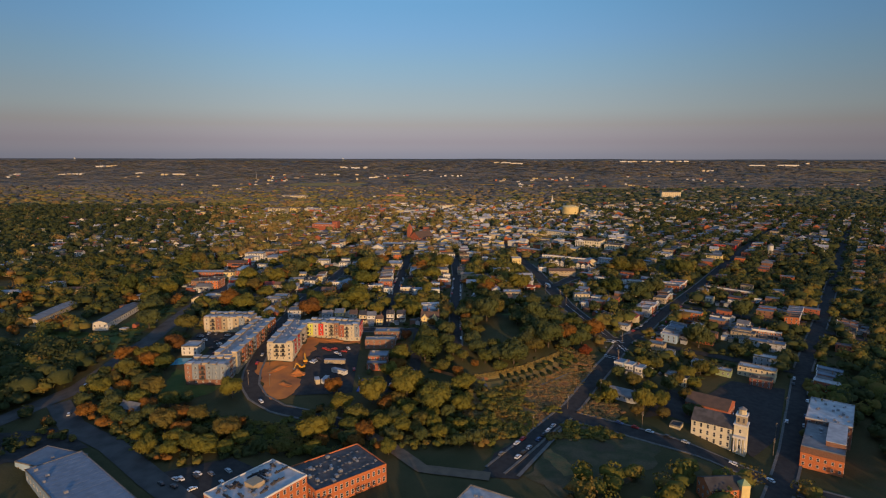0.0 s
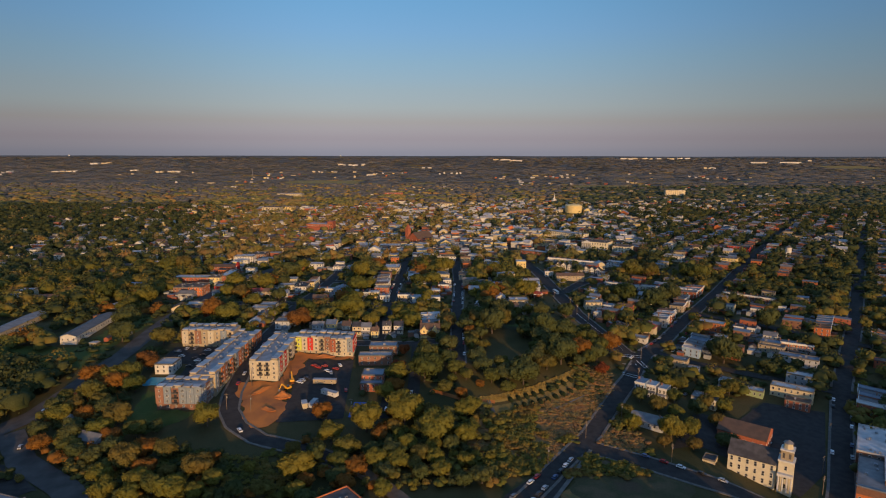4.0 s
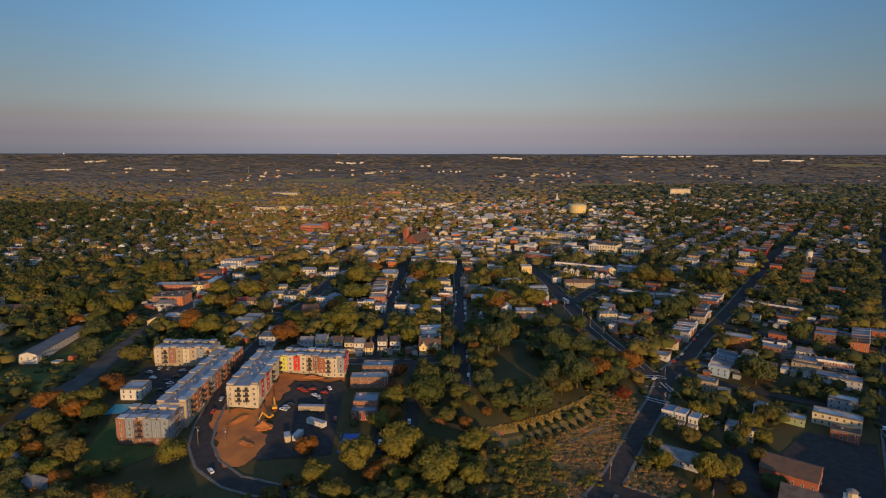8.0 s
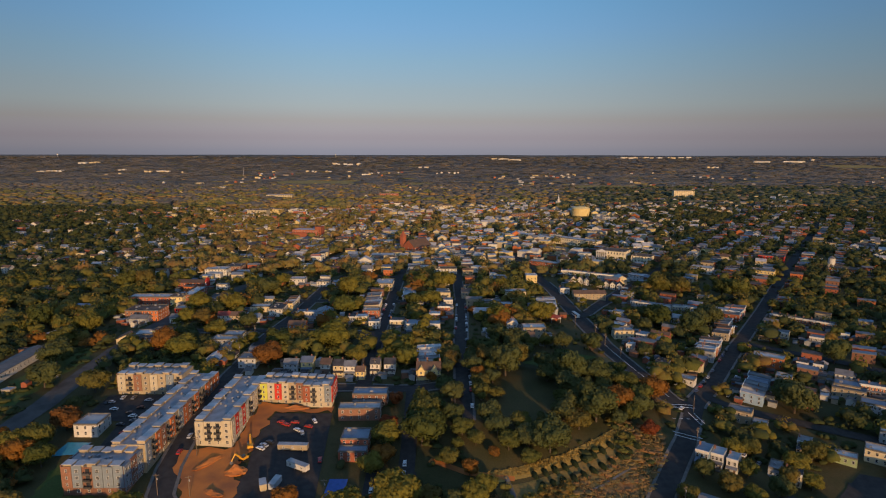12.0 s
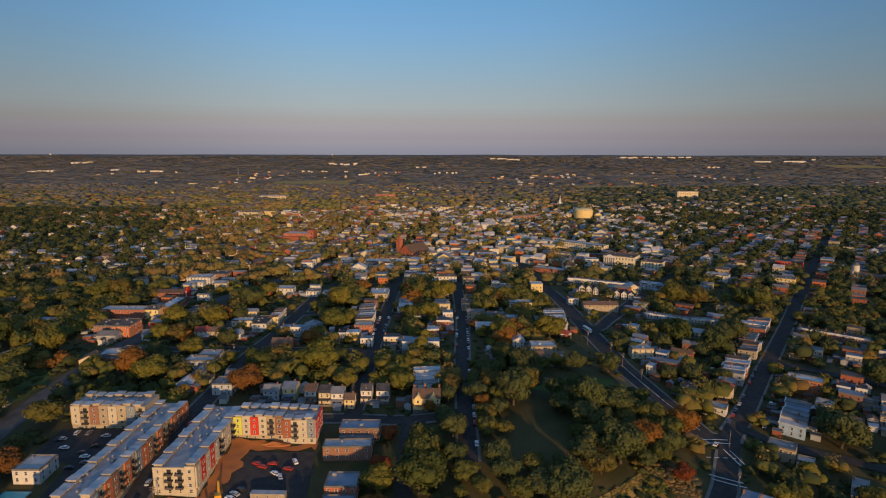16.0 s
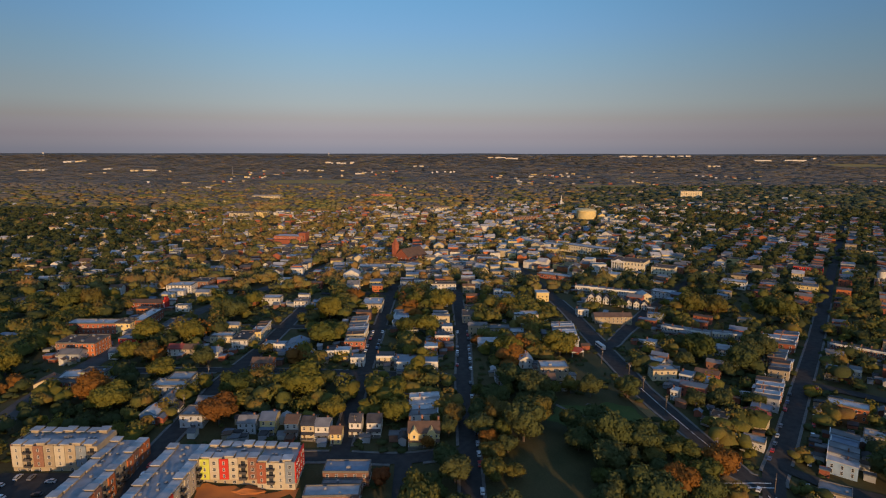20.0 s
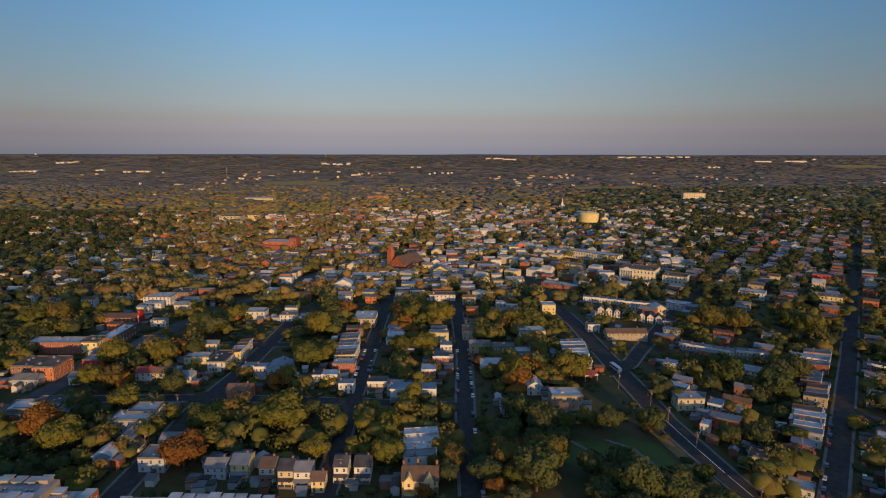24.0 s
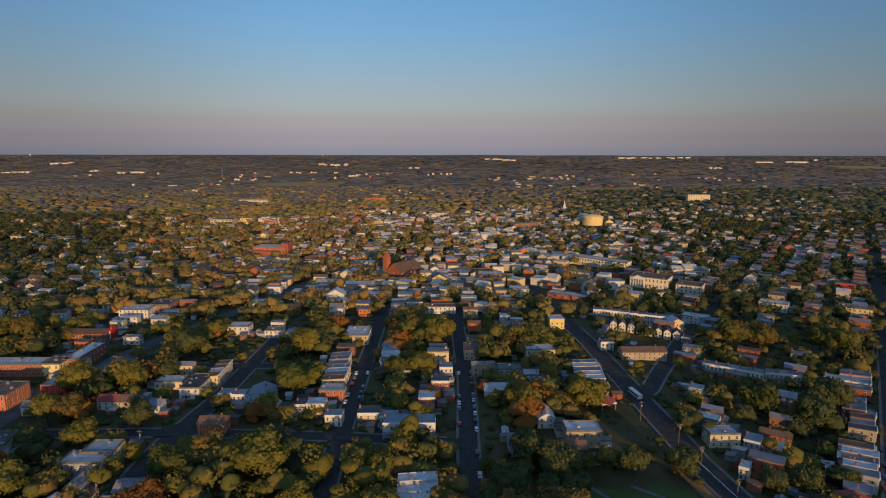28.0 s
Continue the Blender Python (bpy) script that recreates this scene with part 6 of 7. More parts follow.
cars_along(198.7, 336.6, 256.4, 427.9, 9, 0.6)
cars_along(207.2, 332.9, 267, 426.4, 9, 0.6)
for x, y, r, c in ((-95, 436, 80, 4), (-92, 434, 75, 4), (-88, 437, 95, 4), (-85, 430, 60, 0), (-82, 428, 20, 1), (-80, 434, 80, 4), (-99, 411, 70, 0), (-98, 414, 65, 1), (-96, 417, 70, 2), (-68, 405, 10, 4), (-78, 440, 30, 0), (-117, 350, 40, 0), (-40, 382, 0, 0), (-36, 382, 0, 0), (-30, 388, 90, 2), (-26, 402, 0, 0), (-26, 394, 0, 1), (166, 345, 55, 2), (171, 352, 55, 1), (178, 362, 55, 0), (140, 418, -40, 1), (145, 415, -40, 0), (150, 410, -40, 3), (-224, 330, 20, 1), (-237, 368, 5, 0), (150, 297, 50, 0), (164, 286, 20, 0), (205, 255, 50, 0), (209, 258, 50, 1), (-130, 262, 60, 1), (-122, 268, 60, 0), (-128, 256, 60, 2), (-108, 262, 40, 0)):
    car(x, y, r, c, 0.5)
for k in range(9):
    if k % 3 != 1:
        car(-196 + (k % 2) * 8 + k * 3, 452 - k * 4.0, 85, None, 0.5)
for k in range(8):
    if k != 3:
        car(-166, 400 + k * 6.2, 90, None, 0.5)

bus = thing("bus", pose(103, 620, land(103, 620) + 0.6, 0, 0, 10), "white city bus on the avenue", "bus")
part("body", boxes((-1.25, 1.25, -5.8, 5.8, 0.4, 3.0)), "trim_white", bus)
part("glass_band", boxes((-1.28, 1.28, -5.5, 5.5, 1.5, 2.4)), "glass_dark", bus)
for px in (-1.15, 1.15):
    for py in (-3.6, 3.4):
        put("wheel", shared(("wheel",), wheel, "tyre"), None, bus, loc=pose(px, py, 0.45) @ Matrix.Scale(1.4, 4))


def excavator(x, y, rz, label):
    root = thing("excavator", pose(x, y, land(x, y) + 0.45, 0, 0, rz), label, "excavator")
    for px in (-1.25, 1.25):
        bm = boxes((px - 0.3, px + 0.3, -2.0, 2.0, 0.15, 0.8))
        part("track", bm, "tyre", root)
    part("house", boxes((-1.4, 1.4, -1.9, 1.3, 0.95, 2.1)), "machine_yellow", root)
    part("cab", boxes((-1.35, -0.3, -0.2, 1.5, 2.1, 3.3)), "glass_dark", root)

    def beam(name, a, b, r):
        bm = bmesh.new()
        a, b = Vector(a), Vector(b)
        m = Matrix.Translation((a + b) / 2) @ (b - a).to_track_quat("Z", "Y").to_matrix().to_4x4()
        bmesh.ops.create_cone(bm, cap_ends=True, segments=4, radius1=r * 1.3, radius2=r, depth=(b - a).length, matrix=m)
        part(name, bm, "machine_yellow", root)
    beam("boom", (0.3, 1.0, 1.8), (0.3, 4.6, 5.2), 0.4)
    beam("stick", (0.3, 4.5, 5.3), (0.3, 7.0, 2.4), 0.3)
    part("bucket", boxes((-0.3, 0.9, 6.5, 7.5, 1.3, 2.4)), "metal_grey", root)


excavator(-104, 401, 150, "yellow tracked excavator on bare soil")
excavator(-104, 411, 20, "yellow tracked excavator with a raised boom")


def trailer(x, y, rz, length, label, wall="trim_white"):
    root = thing("site_trailer", pose(x, y, land(x, y) + 0.4, 0, 0, rz), label, "trailer")
    part("body", boxes((-1.5, 1.5, -length / 2, length / 2, 0.6, 3.2)), wall, root)
    part("roof", boxes((-1.6, 1.6, -length / 2 - 0.1, length / 2 + 0.1, 3.2, 3.4)), "roof_white", root)
    for k in range(3):
        put("window", window_mesh(1.0, 1.0), None, root, loc=pose(-1.51, length * (0.3 - 0.3 * k), 1.5, 0, 0, -90))
    for py in (-length / 3, length / 3):
        part("support", boxes((-1.2, 1.2, py - 0.2, py + 0.2, -0.4, 0.6)), "metal_grey", root)


trailer(-77, 398, 60, 12, "white site office trailer in the yard")
trailer(-83, 413, 88, 15, "grey flat storage trailer in the yard", "wall_tan")
trailer(-89, 382, 20, 6, "cream box truck parked in the yard", "wall_cream")
trailer(-84, 384, -10, 8, "grey green container in the yard", "wall_grey")


def soil_heap(x, y, rz, w, d, h, label):
    """A slumped pile of earth, steepest near its top, with a broken surface."""
    bm = bmesh.new()
    bmesh.ops.create_icosphere(bm, subdivisions=3, radius=1.0)
    for v in bm.verts:
        r = math.hypot(v.co.x, v.co.y)
        rough = 0.3 * noise.noise(v.co * 2.3 + Vector((x, y, 0)))
        v.co = Vector((v.co.x * w * (1 + rough), v.co.y * d * (1 + rough), max(-0.5, h * (1.1 - r) ** 1.3 * (1 + rough) if v.co.z > 0 else -0.5)))
    tagged(part("soil_heap", bm, "soil", None, loc=pose(x, y, land(x, y) + 0.45, 0, 0, rz)), label, "soil heap")


soil_heap(-105, 392, 10, 5.4, 4.2, 3.4, "heap of loose orange soil on the site")
soil_heap(-110, 376, -25, 6.0, 2.2, 1.3, "low ridge of pushed up soil on the site")
soil_heap(-119, 398, 60, 9.0, 2.2, 1.5, "long low bank of dug soil on the site")
soil_heap(-92, 453, 4, 8.0, 2.0, 1.4, "long low bank of dug soil on the site")

# cars in the apartment court
for k, (x, y, rz) in enumerate(((-164, 456, 90), (-164, 450, 90), (-164, 441, 90), (-164, 432, 90), (-164, 420, 90), (-164, 411, 90), (-164, 402, 90), (-176, 455, 90), (-176, 446, 90), (-176, 437, 90), (-186, 458, 0), (-192, 458, 0), (-198, 452, 0))):
    car(x, y, rz, (0, 2, 1, 3, 0, 2, 5, 1, 2, 0, 3, 1, 2)[k])

# cars behind the brick works
for k, (x, y, rz) in enumerate(((-128, 263, 50), (-122, 266, 50), (-116, 269, 50), (-109, 273, 50), (-135, 258, 50), (-119, 255, -40))):
    car(x, y, rz, (0, 2, 3, 1, 2, 0)[k])

# ---- poles ----


def pole(x, y, h, rz, arms=1, label="tall wooden utility pole with crossarms"):
    root = thing("utility_pole", pose(x, y, land(x, y), 0, 0, rz), label, "utility pole", "utility poles")
    bm = bmesh.new()
    bmesh.ops.create_cone(bm, cap_ends=True, segments=7, radius1=0.17, radius2=0.11, depth=h + 1, matrix=Matrix.Translation((0, 0, h / 2 - 0.5)))
    part("post", bm, "wood_pole", root)
    for k in range(arms):
        part("crossarm", boxes((-1.3, 1.3, -0.1, 0.1, h - 0.8 - k * 0.9, h - 0.62 - k * 0.9)), "wood_pole", root)
    part("transformer", boxes((0.15, 0.6, -0.22, 0.22, h - 3.0, h - 2.0)), "metal_grey", root)


for x, y, r in ((-127, 402, 10), (-132, 372, 10), (-118, 372, 20), (120.1, 478.1, 20), (112.1, 520.4, 20), (108, 545, 15), (96, 590, 10), (134.7, 453.7, 60), (121.9, 417.9, 30), (98, 372, 30), (73, 352, 30), (191.3, 332.6, 35), (180.6, 314.8, 35), (215.1, 365.6, 35), (-60, 376, 0), (-22, 430, 5), (111.9, 329.7, 40), (48, 326, 30), (167.2, 528.6, 35), (189.3, 549.7, 35), (-52, 500, 0), (10, 520, 0), (-146, 520, 0), (-148, 560, 0), (106, 565, 10)):
    pole(x, y, 10.5, r, 2 if (x + y) % 2 else 1)


# ---- planting ----


def bush_mesh(seed, mat, leaves=90):
    rnd = random.Random(seed)
    verts, faces = [], []
    for _ in range(leaves):
        n = Vector((rnd.gauss(0, 1), rnd.gauss(0, 1), abs(rnd.gauss(0.3, 0.8)))).normalized()
        p = Vector((n.x * 1.1, n.y * 1.1, n.z * 1.2 + 0.1)) * rnd.uniform(0.7, 1.05)
        u = n.orthogonal().normalized()
        v = n.cross(u)
        s = rnd.uniform(0.25, 0.45)
        k = len(verts)
        verts += [tuple(p + u * s), tuple(p + v * s), tuple(p - u * s), tuple(p - v * s)]
        faces.append((k, k + 1, k + 2, k + 3))
    k = len(verts)
    verts += [(a * 0.9, b * 0.9, 0.2 + e * 0.9) for a, b, e in CLUMP]
    faces += [tuple(k + i for i in f) for f in CLUMP_FACES]
    me = bpy.data.meshes.new("bush")
    me.from_pydata(verts, [], faces)
    me.materials.append(MATS[mat])
    return me


HEDGE = bush_mesh(5, "hedge")
rnd = random.Random(21)
for k in range(11):
    x = 34 + 50 * k / 10
    y = float(np.interp(x, (30, 53, 70, 88), (394, 402, 411, 424)))
    turn = math.degrees(math.atan2(13, 26)) * (0.6 + 0.5 * k / 10)
    for j in range(2):
        bx, by = x + 0.4 * (4 + 7.5 * j), y - 0.9 * (4 + 7.5 * j)
        ob = put("bush", HEDGE, None, None, loc=pose(bx, by, land(bx, by), 0, 0, turn) @ Matrix.Diagonal((1.1, 2.9, 2.0, 1)))
        tagged(ob, "long dark green shrub in a planted row", "shrub", "shrubs on the terrace")


def free(x, y, r, street_margin=2.0):
    return not near_street(x, y, street_margin) and all((x - a) ** 2 + (y - b) ** 2 > (r + c * 0.72) ** 2 for a, b, c in HOUSES)


JOINED = []
PLACED = []


def grow(x0, x1, y0, y1, n, gap, kinds, size=(0.8, 1.2), inside=None, as_thing=True, margin=2.0):
    """Trees scattered over an area, clear of streets and houses and of one another."""
    rnd = random.Random(int(x0 * 3 + y0))
    for _ in range(n):
        x, y = rnd.uniform(x0, x1), rnd.uniform(y0, y1)
        if inside and not inside(x, y):
            continue
        if not free(x, y, 2.5, margin) or any((x - a) ** 2 + (y - b) ** 2 < gap * gap for a, b in PLACED):
            continue
        PLACED.append((x, y))
        k, s = rnd.choice(kinds), rnd.uniform(*size)
        if as_thing and len(TREES) < 282:
            tree(x, y, s, k)
        else:
            JOINED.append((x, y, s, k))


G, Y, O, D, R = "leaves", "leaves_yellow", "leaves_orange", "leaves_dark", "leaves_red"


def plant(x, y, s, k):
    if near_street(x, y, 0.5) or any(math.hypot(x - a, y - b) < c * 0.55 for a, b, c in HOUSES):
        return
    tree(x, y, s, k)
    PLACED.append((x, y))


# trees that stand out
plant(-307.7, 718.1, 1.90, G)
plant(-323.7, 714.7, 1.90, G)
plant(-176.3, 688.0, 1.90, D)
plant(-216.1, 627.1, 1.77, Y)
plant(-185.9, 629.3, 1.57, Y)
plant(-211.1, 590.3, 1.34, Y)
plant(-201.0, 592.1, 1.33, G)
plant(-178.7, 565.0, 1.35, Y)
plant(-159.5, 582.8, 1.24, D)
plant(-123.9, 534.7, 1.53, G)
plant(-109.2, 577.3, 1.55, Y)
plant(-86.2, 537.3, 1.90, Y)
plant(-201.4, 532.6, 1.83, O)
plant(-183.9, 518.9, 1.60, Y)
plant(-122.5, 506.6, 1.53, O)
plant(-65.1, 514.3, 1.16, Y)
plant(-92.4, 626.6, 1.59, Y)
plant(-120.5, 670.0, 1.90, O)
plant(-101.5, 667.1, 1.75, Y)
plant(-75.0, 554.8, 0.95, D)
plant(-209.3, 574.4, 1.01, D)
plant(-232.0, 618.3, 1.13, D)
plant(-7.7, 720.7, 1.90, Y)
plant(-31.9, 728.1, 1.42, Y)
plant(-99.0, 690.8, 1.90, Y)
plant(-36.2, 650.7, 1.50, G)
plant(-19.6, 655.8, 1.51, Y)
plant(-14.4, 606.8, 1.88, Y)
plant(-29.7, 600.9, 0.92, Y)
plant(35.3, 596.6, 1.71, Y)
plant(16.6, 623.9, 0.84, O)
plant(-25.1, 568.7, 0.73, O)
plant(-34.2, 537.3, 1.22, Y)
plant(-55.8, 535.1, 1.66, Y)
plant(-31.3, 510.0, 1.32, Y)
plant(42.7, 534.4, 1.67, D)
plant(71.4, 604.4, 1.90, Y)
plant(104.4, 727.7, 1.46, Y)
plant(12.0, 540.5, 0.78, G)
plant(19.5, 497.7, 1.26, G)
plant(37.2, 499.5, 1.48, G)
plant(-3.3, 539.4, 0.67, G)
plant(-11.3, 503.5, 0.69, G)
plant(20.2, 522.4, 1.59, D)
plant(31.0, 549.1, 1.50, D)
plant(108.5, 581.5, 0.80, O)
plant(102.1, 672.0, 1.14, O)
plant(207.3, 720.1, 1.90, G)
plant(226.7, 717.0, 1.90, G)
plant(266.7, 710.7, 1.90, G)
plant(275.6, 698.9, 1.90, G)
plant(169.0, 613.3, 1.90, G)
plant(190.0, 595.2, 1.90, D)
plant(213.8, 617.7, 1.90, D)
plant(159.6, 628.5, 1.40, D)
plant(131.0, 528.0, 1.08, D)
plant(146.1, 530.3, 1.36, D)
plant(151.9, 594.9, 1.01, D)
plant(171.7, 542.7, 1.06, D)
plant(198.3, 550.0, 0.84, D)
plant(-274.7, 566.6, 1.90, Y)
plant(-212.9, 465.9, 1.49, G)
plant(-203.5, 423.5, 1.49, O)
plant(-211.9, 502.4, 0.64, Y)
plant(-321.2, 581.9, 1.90, G)
plant(-277.9, 538.3, 1.65, G)
plant(-261.3, 506.3, 1.87, D)
plant(-247.0, 472.3, 1.73, D)
plant(-210.9, 442.7, 0.85, D)
plant(-59.2, 523.3, 1.90, Y)
plant(-15.0, 483.0, 0.66, O)
plant(13.2, 476.4, 0.78, O)
plant(30.2, 480.1, 1.90, D)
plant(-14.2, 449.1, 1.09, D)
plant(-34.7, 459.4, 0.88, R)
plant(-36.6, 434.3, 0.82, R)
plant(-37.0, 418.9, 1.24, Y)
plant(-17.9, 416.3, 1.78, G)
plant(-36.5, 403.1, 1.08, O)
plant(66.4, 488.5, 1.37, D)
plant(63.1, 455.4, 1.38, D)
plant(63.2, 437.2, 1.20, D)
plant(45.3, 406.2, 1.75, D)
plant(25.0, 407.6, 0.98, G)
plant(17.6, 436.6, 0.58, O)
plant(-0.4, 410.2, 0.55, G)
plant(17.3, 403.5, 0.55, O)
plant(34.6, 399.1, 0.75, G)
plant(202.5, 610.4, 1.76, D)
plant(81.6, 471.6, 1.46, D)
plant(68.6, 473.5, 1.84, D)
plant(73.0, 428.6, 1.90, D)
plant(87.9, 440.9, 1.36, O)
plant(113.7, 460.5, 1.47, O)
plant(95.1, 457.4, 0.78, G)
plant(98.6, 419.8, 0.95, R)
plant(199.9, 467.2, 1.90, D)
plant(266.4, 535.0, 1.65, D)
plant(182.0, 522.4, 1.31, D)
plant(76.5, 539.5, 1.2, D)
plant(97.0, 539.0, 1.25, D)
plant(-228.5, 403.9, 1.25, O)
plant(-209.9, 394.8, 1.36, O)
plant(-210.2, 352.7, 1.12, O)
plant(-185.5, 353.0, 1.37, G)
plant(-188.5, 341.6, 1.07, Y)
plant(-153.5, 320.9, 1.24, O)
plant(-136.2, 353.8, 1.31, Y)
plant(-174.6, 297.0, 0.97, G)
plant(-154.9, 284.8, 1.03, Y)
plant(-144.7, 294.3, 1.04, Y)
plant(-127.5, 289.0, 1.12, Y)
plant(-122.1, 305.9, 1.16, G)
plant(-119.6, 318.6, 0.7, O)
plant(-99.6, 313.4, 0.6, Y)
plant(-76.0, 312.4, 1.30, Y)
plant(-66.0, 346.0, 1.24, Y)
plant(-48.5, 357.6, 1.64, Y)
plant(-75.4, 368.0, 1.04, O)
plant(-55.2, 332.2, 1.19, G)
plant(-27.7, 365.7, 1.79, Y)
plant(-9.0, 347.0, 1.71, Y)
plant(6.5, 347.2, 1.10, Y)
plant(-16.8, 329.3, 0.94, G)
plant(-10.3, 284.9, 1.04, Y)
plant(-3.1, 282.2, 0.55, O)
plant(-17.6, 432.6, 1.76, G)
plant(-112.6, 300.8, 0.85, Y)
plant(-41.5, 394.7, 1.09, Y)
plant(5.3, 392.4, 0.81, O)
plant(-4.5, 399.9, 0.82, G)
plant(-169.7, 341.9, 1.05, G)
plant(-143.9, 321.0, 1.11, G)
plant(-158.5, 310.8, 1.22, G)
plant(-179.1, 317.1, 0.89, D)
plant(-161.1, 345.8, 0.79, D)
plant(13.7, 310.2, 0.89, D)
plant(-32.0, 332.5, 1.06, D)
plant(-66.2, 289.8, 0.97, D)
plant(131.7, 402.2, 1.41, Y)
plant(120.1, 352.6, 1.26, Y)
plant(182.6, 419.7, 1.14, G)


def back_lawn(x, y):
    return 50 < x < 99 and 486 + max(0, 64 - x) < y < 534


def knoll(x, y):
    if back_lawn(x, y):
        return False
    return ((x - 46) / 62) ** 2 + ((y - 468) / 82) ** 2 < 1 and not (24 < x < 54 and 425 < y < 520) and y > 398 + max(0, (x - 28)) * 0.5


grow(-16, 108, 400, 550, 700, 8.8, (D, D, G, G), (0.7, 1.25), knoll, margin=1.0)
def fringe(x, y):
    """Below the building site and the lawn, whose edges it follows."""
    top = np.interp(x, (-190, -172, -140, -106, -86, -62, -28), (334, 330, 330, 326, 344, 376, 372))
    return y < top and y > np.interp(x, (-190, -160, -132, -95, -60), (298, 284, 276, 292, 296))


def opening(x, y):
    """The gap in the trees south of the building site."""
    return y > 296 and abs(x + 112 - 0.296 * (375 - y)) < 15


site = lambda x, y: not opening(x, y) and not (-140 < x < -66 and 350 < y < 480) and not (-74 < x < -42 and 338 < y < 396)
grow(-190, -28, 274, 380, 300, 8.6, (Y, Y, G, D, Y, G, G, O), (0.55, 1.05), lambda x, y: fringe(x, y) and site(x, y), margin=0.5)
grow(-60, 14, 305, 384, 160, 8.6, (G, Y, Y, D), (0.55, 1.0), lambda x, y: site(x, y), margin=0.5)
grow(-230, -178, 325, 405, 60, 9.0, (D, O, G, Y), (0.8, 1.35), lambda x, y: not (x > -196 and y > 336))
dell = lambda x, y: y < 440 + (x + 394) * -0.12
grow(-420, -250, 335, 445, 900, 8.6, (D, D, D, D, G), (1.1, 1.8), dell, as_thing=False)
grow(-440, -300, 446, 545, 160, 10, (D, D, G, O), (0.8, 1.4), as_thing=False)
grow(-330, -246, 536, 556, 30, 9, (D, G, O), (0.8, 1.1), as_thing=False)
grow(-450, -275, 545, 760, 600, 9, (G, D, G, Y), (1.0, 1.6), as_thing=False)
grow(-190, -28, 274, 380, 900, 4.6, (D, D, G, G, O), (0.35, 0.62), lambda x, y: fringe(x, y) and site(x, y), as_thing=False, margin=0.5)
grow(-60, 26, 305, 384, 600, 4.6, (D, G, G, Y), (0.35, 0.62), lambda x, y: site(x, y), as_thing=False, margin=0.5)
grow(-232, -176, 300, 405, 400, 4.8, (D, D, G, O), (0.4, 0.7), lambda x, y: not (x > -196 and y > 336), as_thing=False)
grow(-300, -215, 255, 300, 160, 6, (D, D, G), (0.4, 0.8), as_thing=False)
grow(-240, -140, 485, 570, 150, 9, (G, D, Y), (0.7, 1.2), as_thing=False)
grow(-130, 0, 512, 562, 150, 8, (D, G, Y, G), (0.8, 1.4), as_thing=False)
mid = lambda x, y: min(abs(x + 26), abs(x + 96), abs(x + 186), abs(x - 48) * 0.6) < 15 and noise.noise((x * 0.03, y * 0.03, 1)) > -0.18
grow(-230, 95, 582, 780, 1500, 10, (G, Y, D, G, G, O), (0.9, 1.6), mid, as_thing=False)
grow(-230, 95, 582, 780, 200, 9, (G, Y, Y), (0.6, 0.95), as_thing=False)
across = lambda x, y: abs(((0.82 * (x - 143) - 0.57 * (y - 468)) % 62) - 31) < 16 and noise.noise((x * 0.025, y * 0.025, 4)) > 0.02 - 0.12 * smooth(540, 620, y)
grow(112, 420, 420, 800, 1000, 10, (D, D, D, G, G), (0.8, 1.5), across, as_thing=False)
grow(112, 420, 420, 800, 220, 9, (G, G, Y), (0.6, 0.95), as_thing=False)
beside = lambda x, y: 6.5 < 0.83 * (x - 264) - 0.56 * (y - 431) < 13
grow(170, 420, 290, 680, 900, 9.5, (D, D, G), (0.7, 1.15), beside, as_thing=False, margin=0.5)
grow(275, 470, 430, 760, 500, 10, (D, D, G), (0.8, 1.4), as_thing=False)
grow(236, 460, 250, 430, 700, 9.5, (D, D, G), (0.9, 1.5), as_thing=False)
grow(-340, -258, 250, 318, 120, 9, (D, D, G), (0.8, 1.3), as_thing=False)
# trees added below the view, to shade the foreground
grow(-380, 400, 20, 208, 420, 14, (D, G, G, Y), (1.0, 1.55), as_thing=False)
# tall trees added on the unseen rises, to lengthen their shade
grow(-430, -242, 190, 318, 300, 9.5, (D, D, G), (1.5, 2.1), as_thing=False)
grow(246, 430, 190, 335, 300, 9.5, (D, D, G), (1.5, 2.2), as_thing=False)
grow(-300, -245, 322, 345, 40, 8, (D, D), (0.7, 1.1), as_thing=False)
grow(100, 180, 340, 420, 50, 9, (G, D, Y), (0.7, 1.1))
grow(60, 180, 225, 275, 60, 9, (G, G, Y), (0.9, 1.3), as_thing=False)


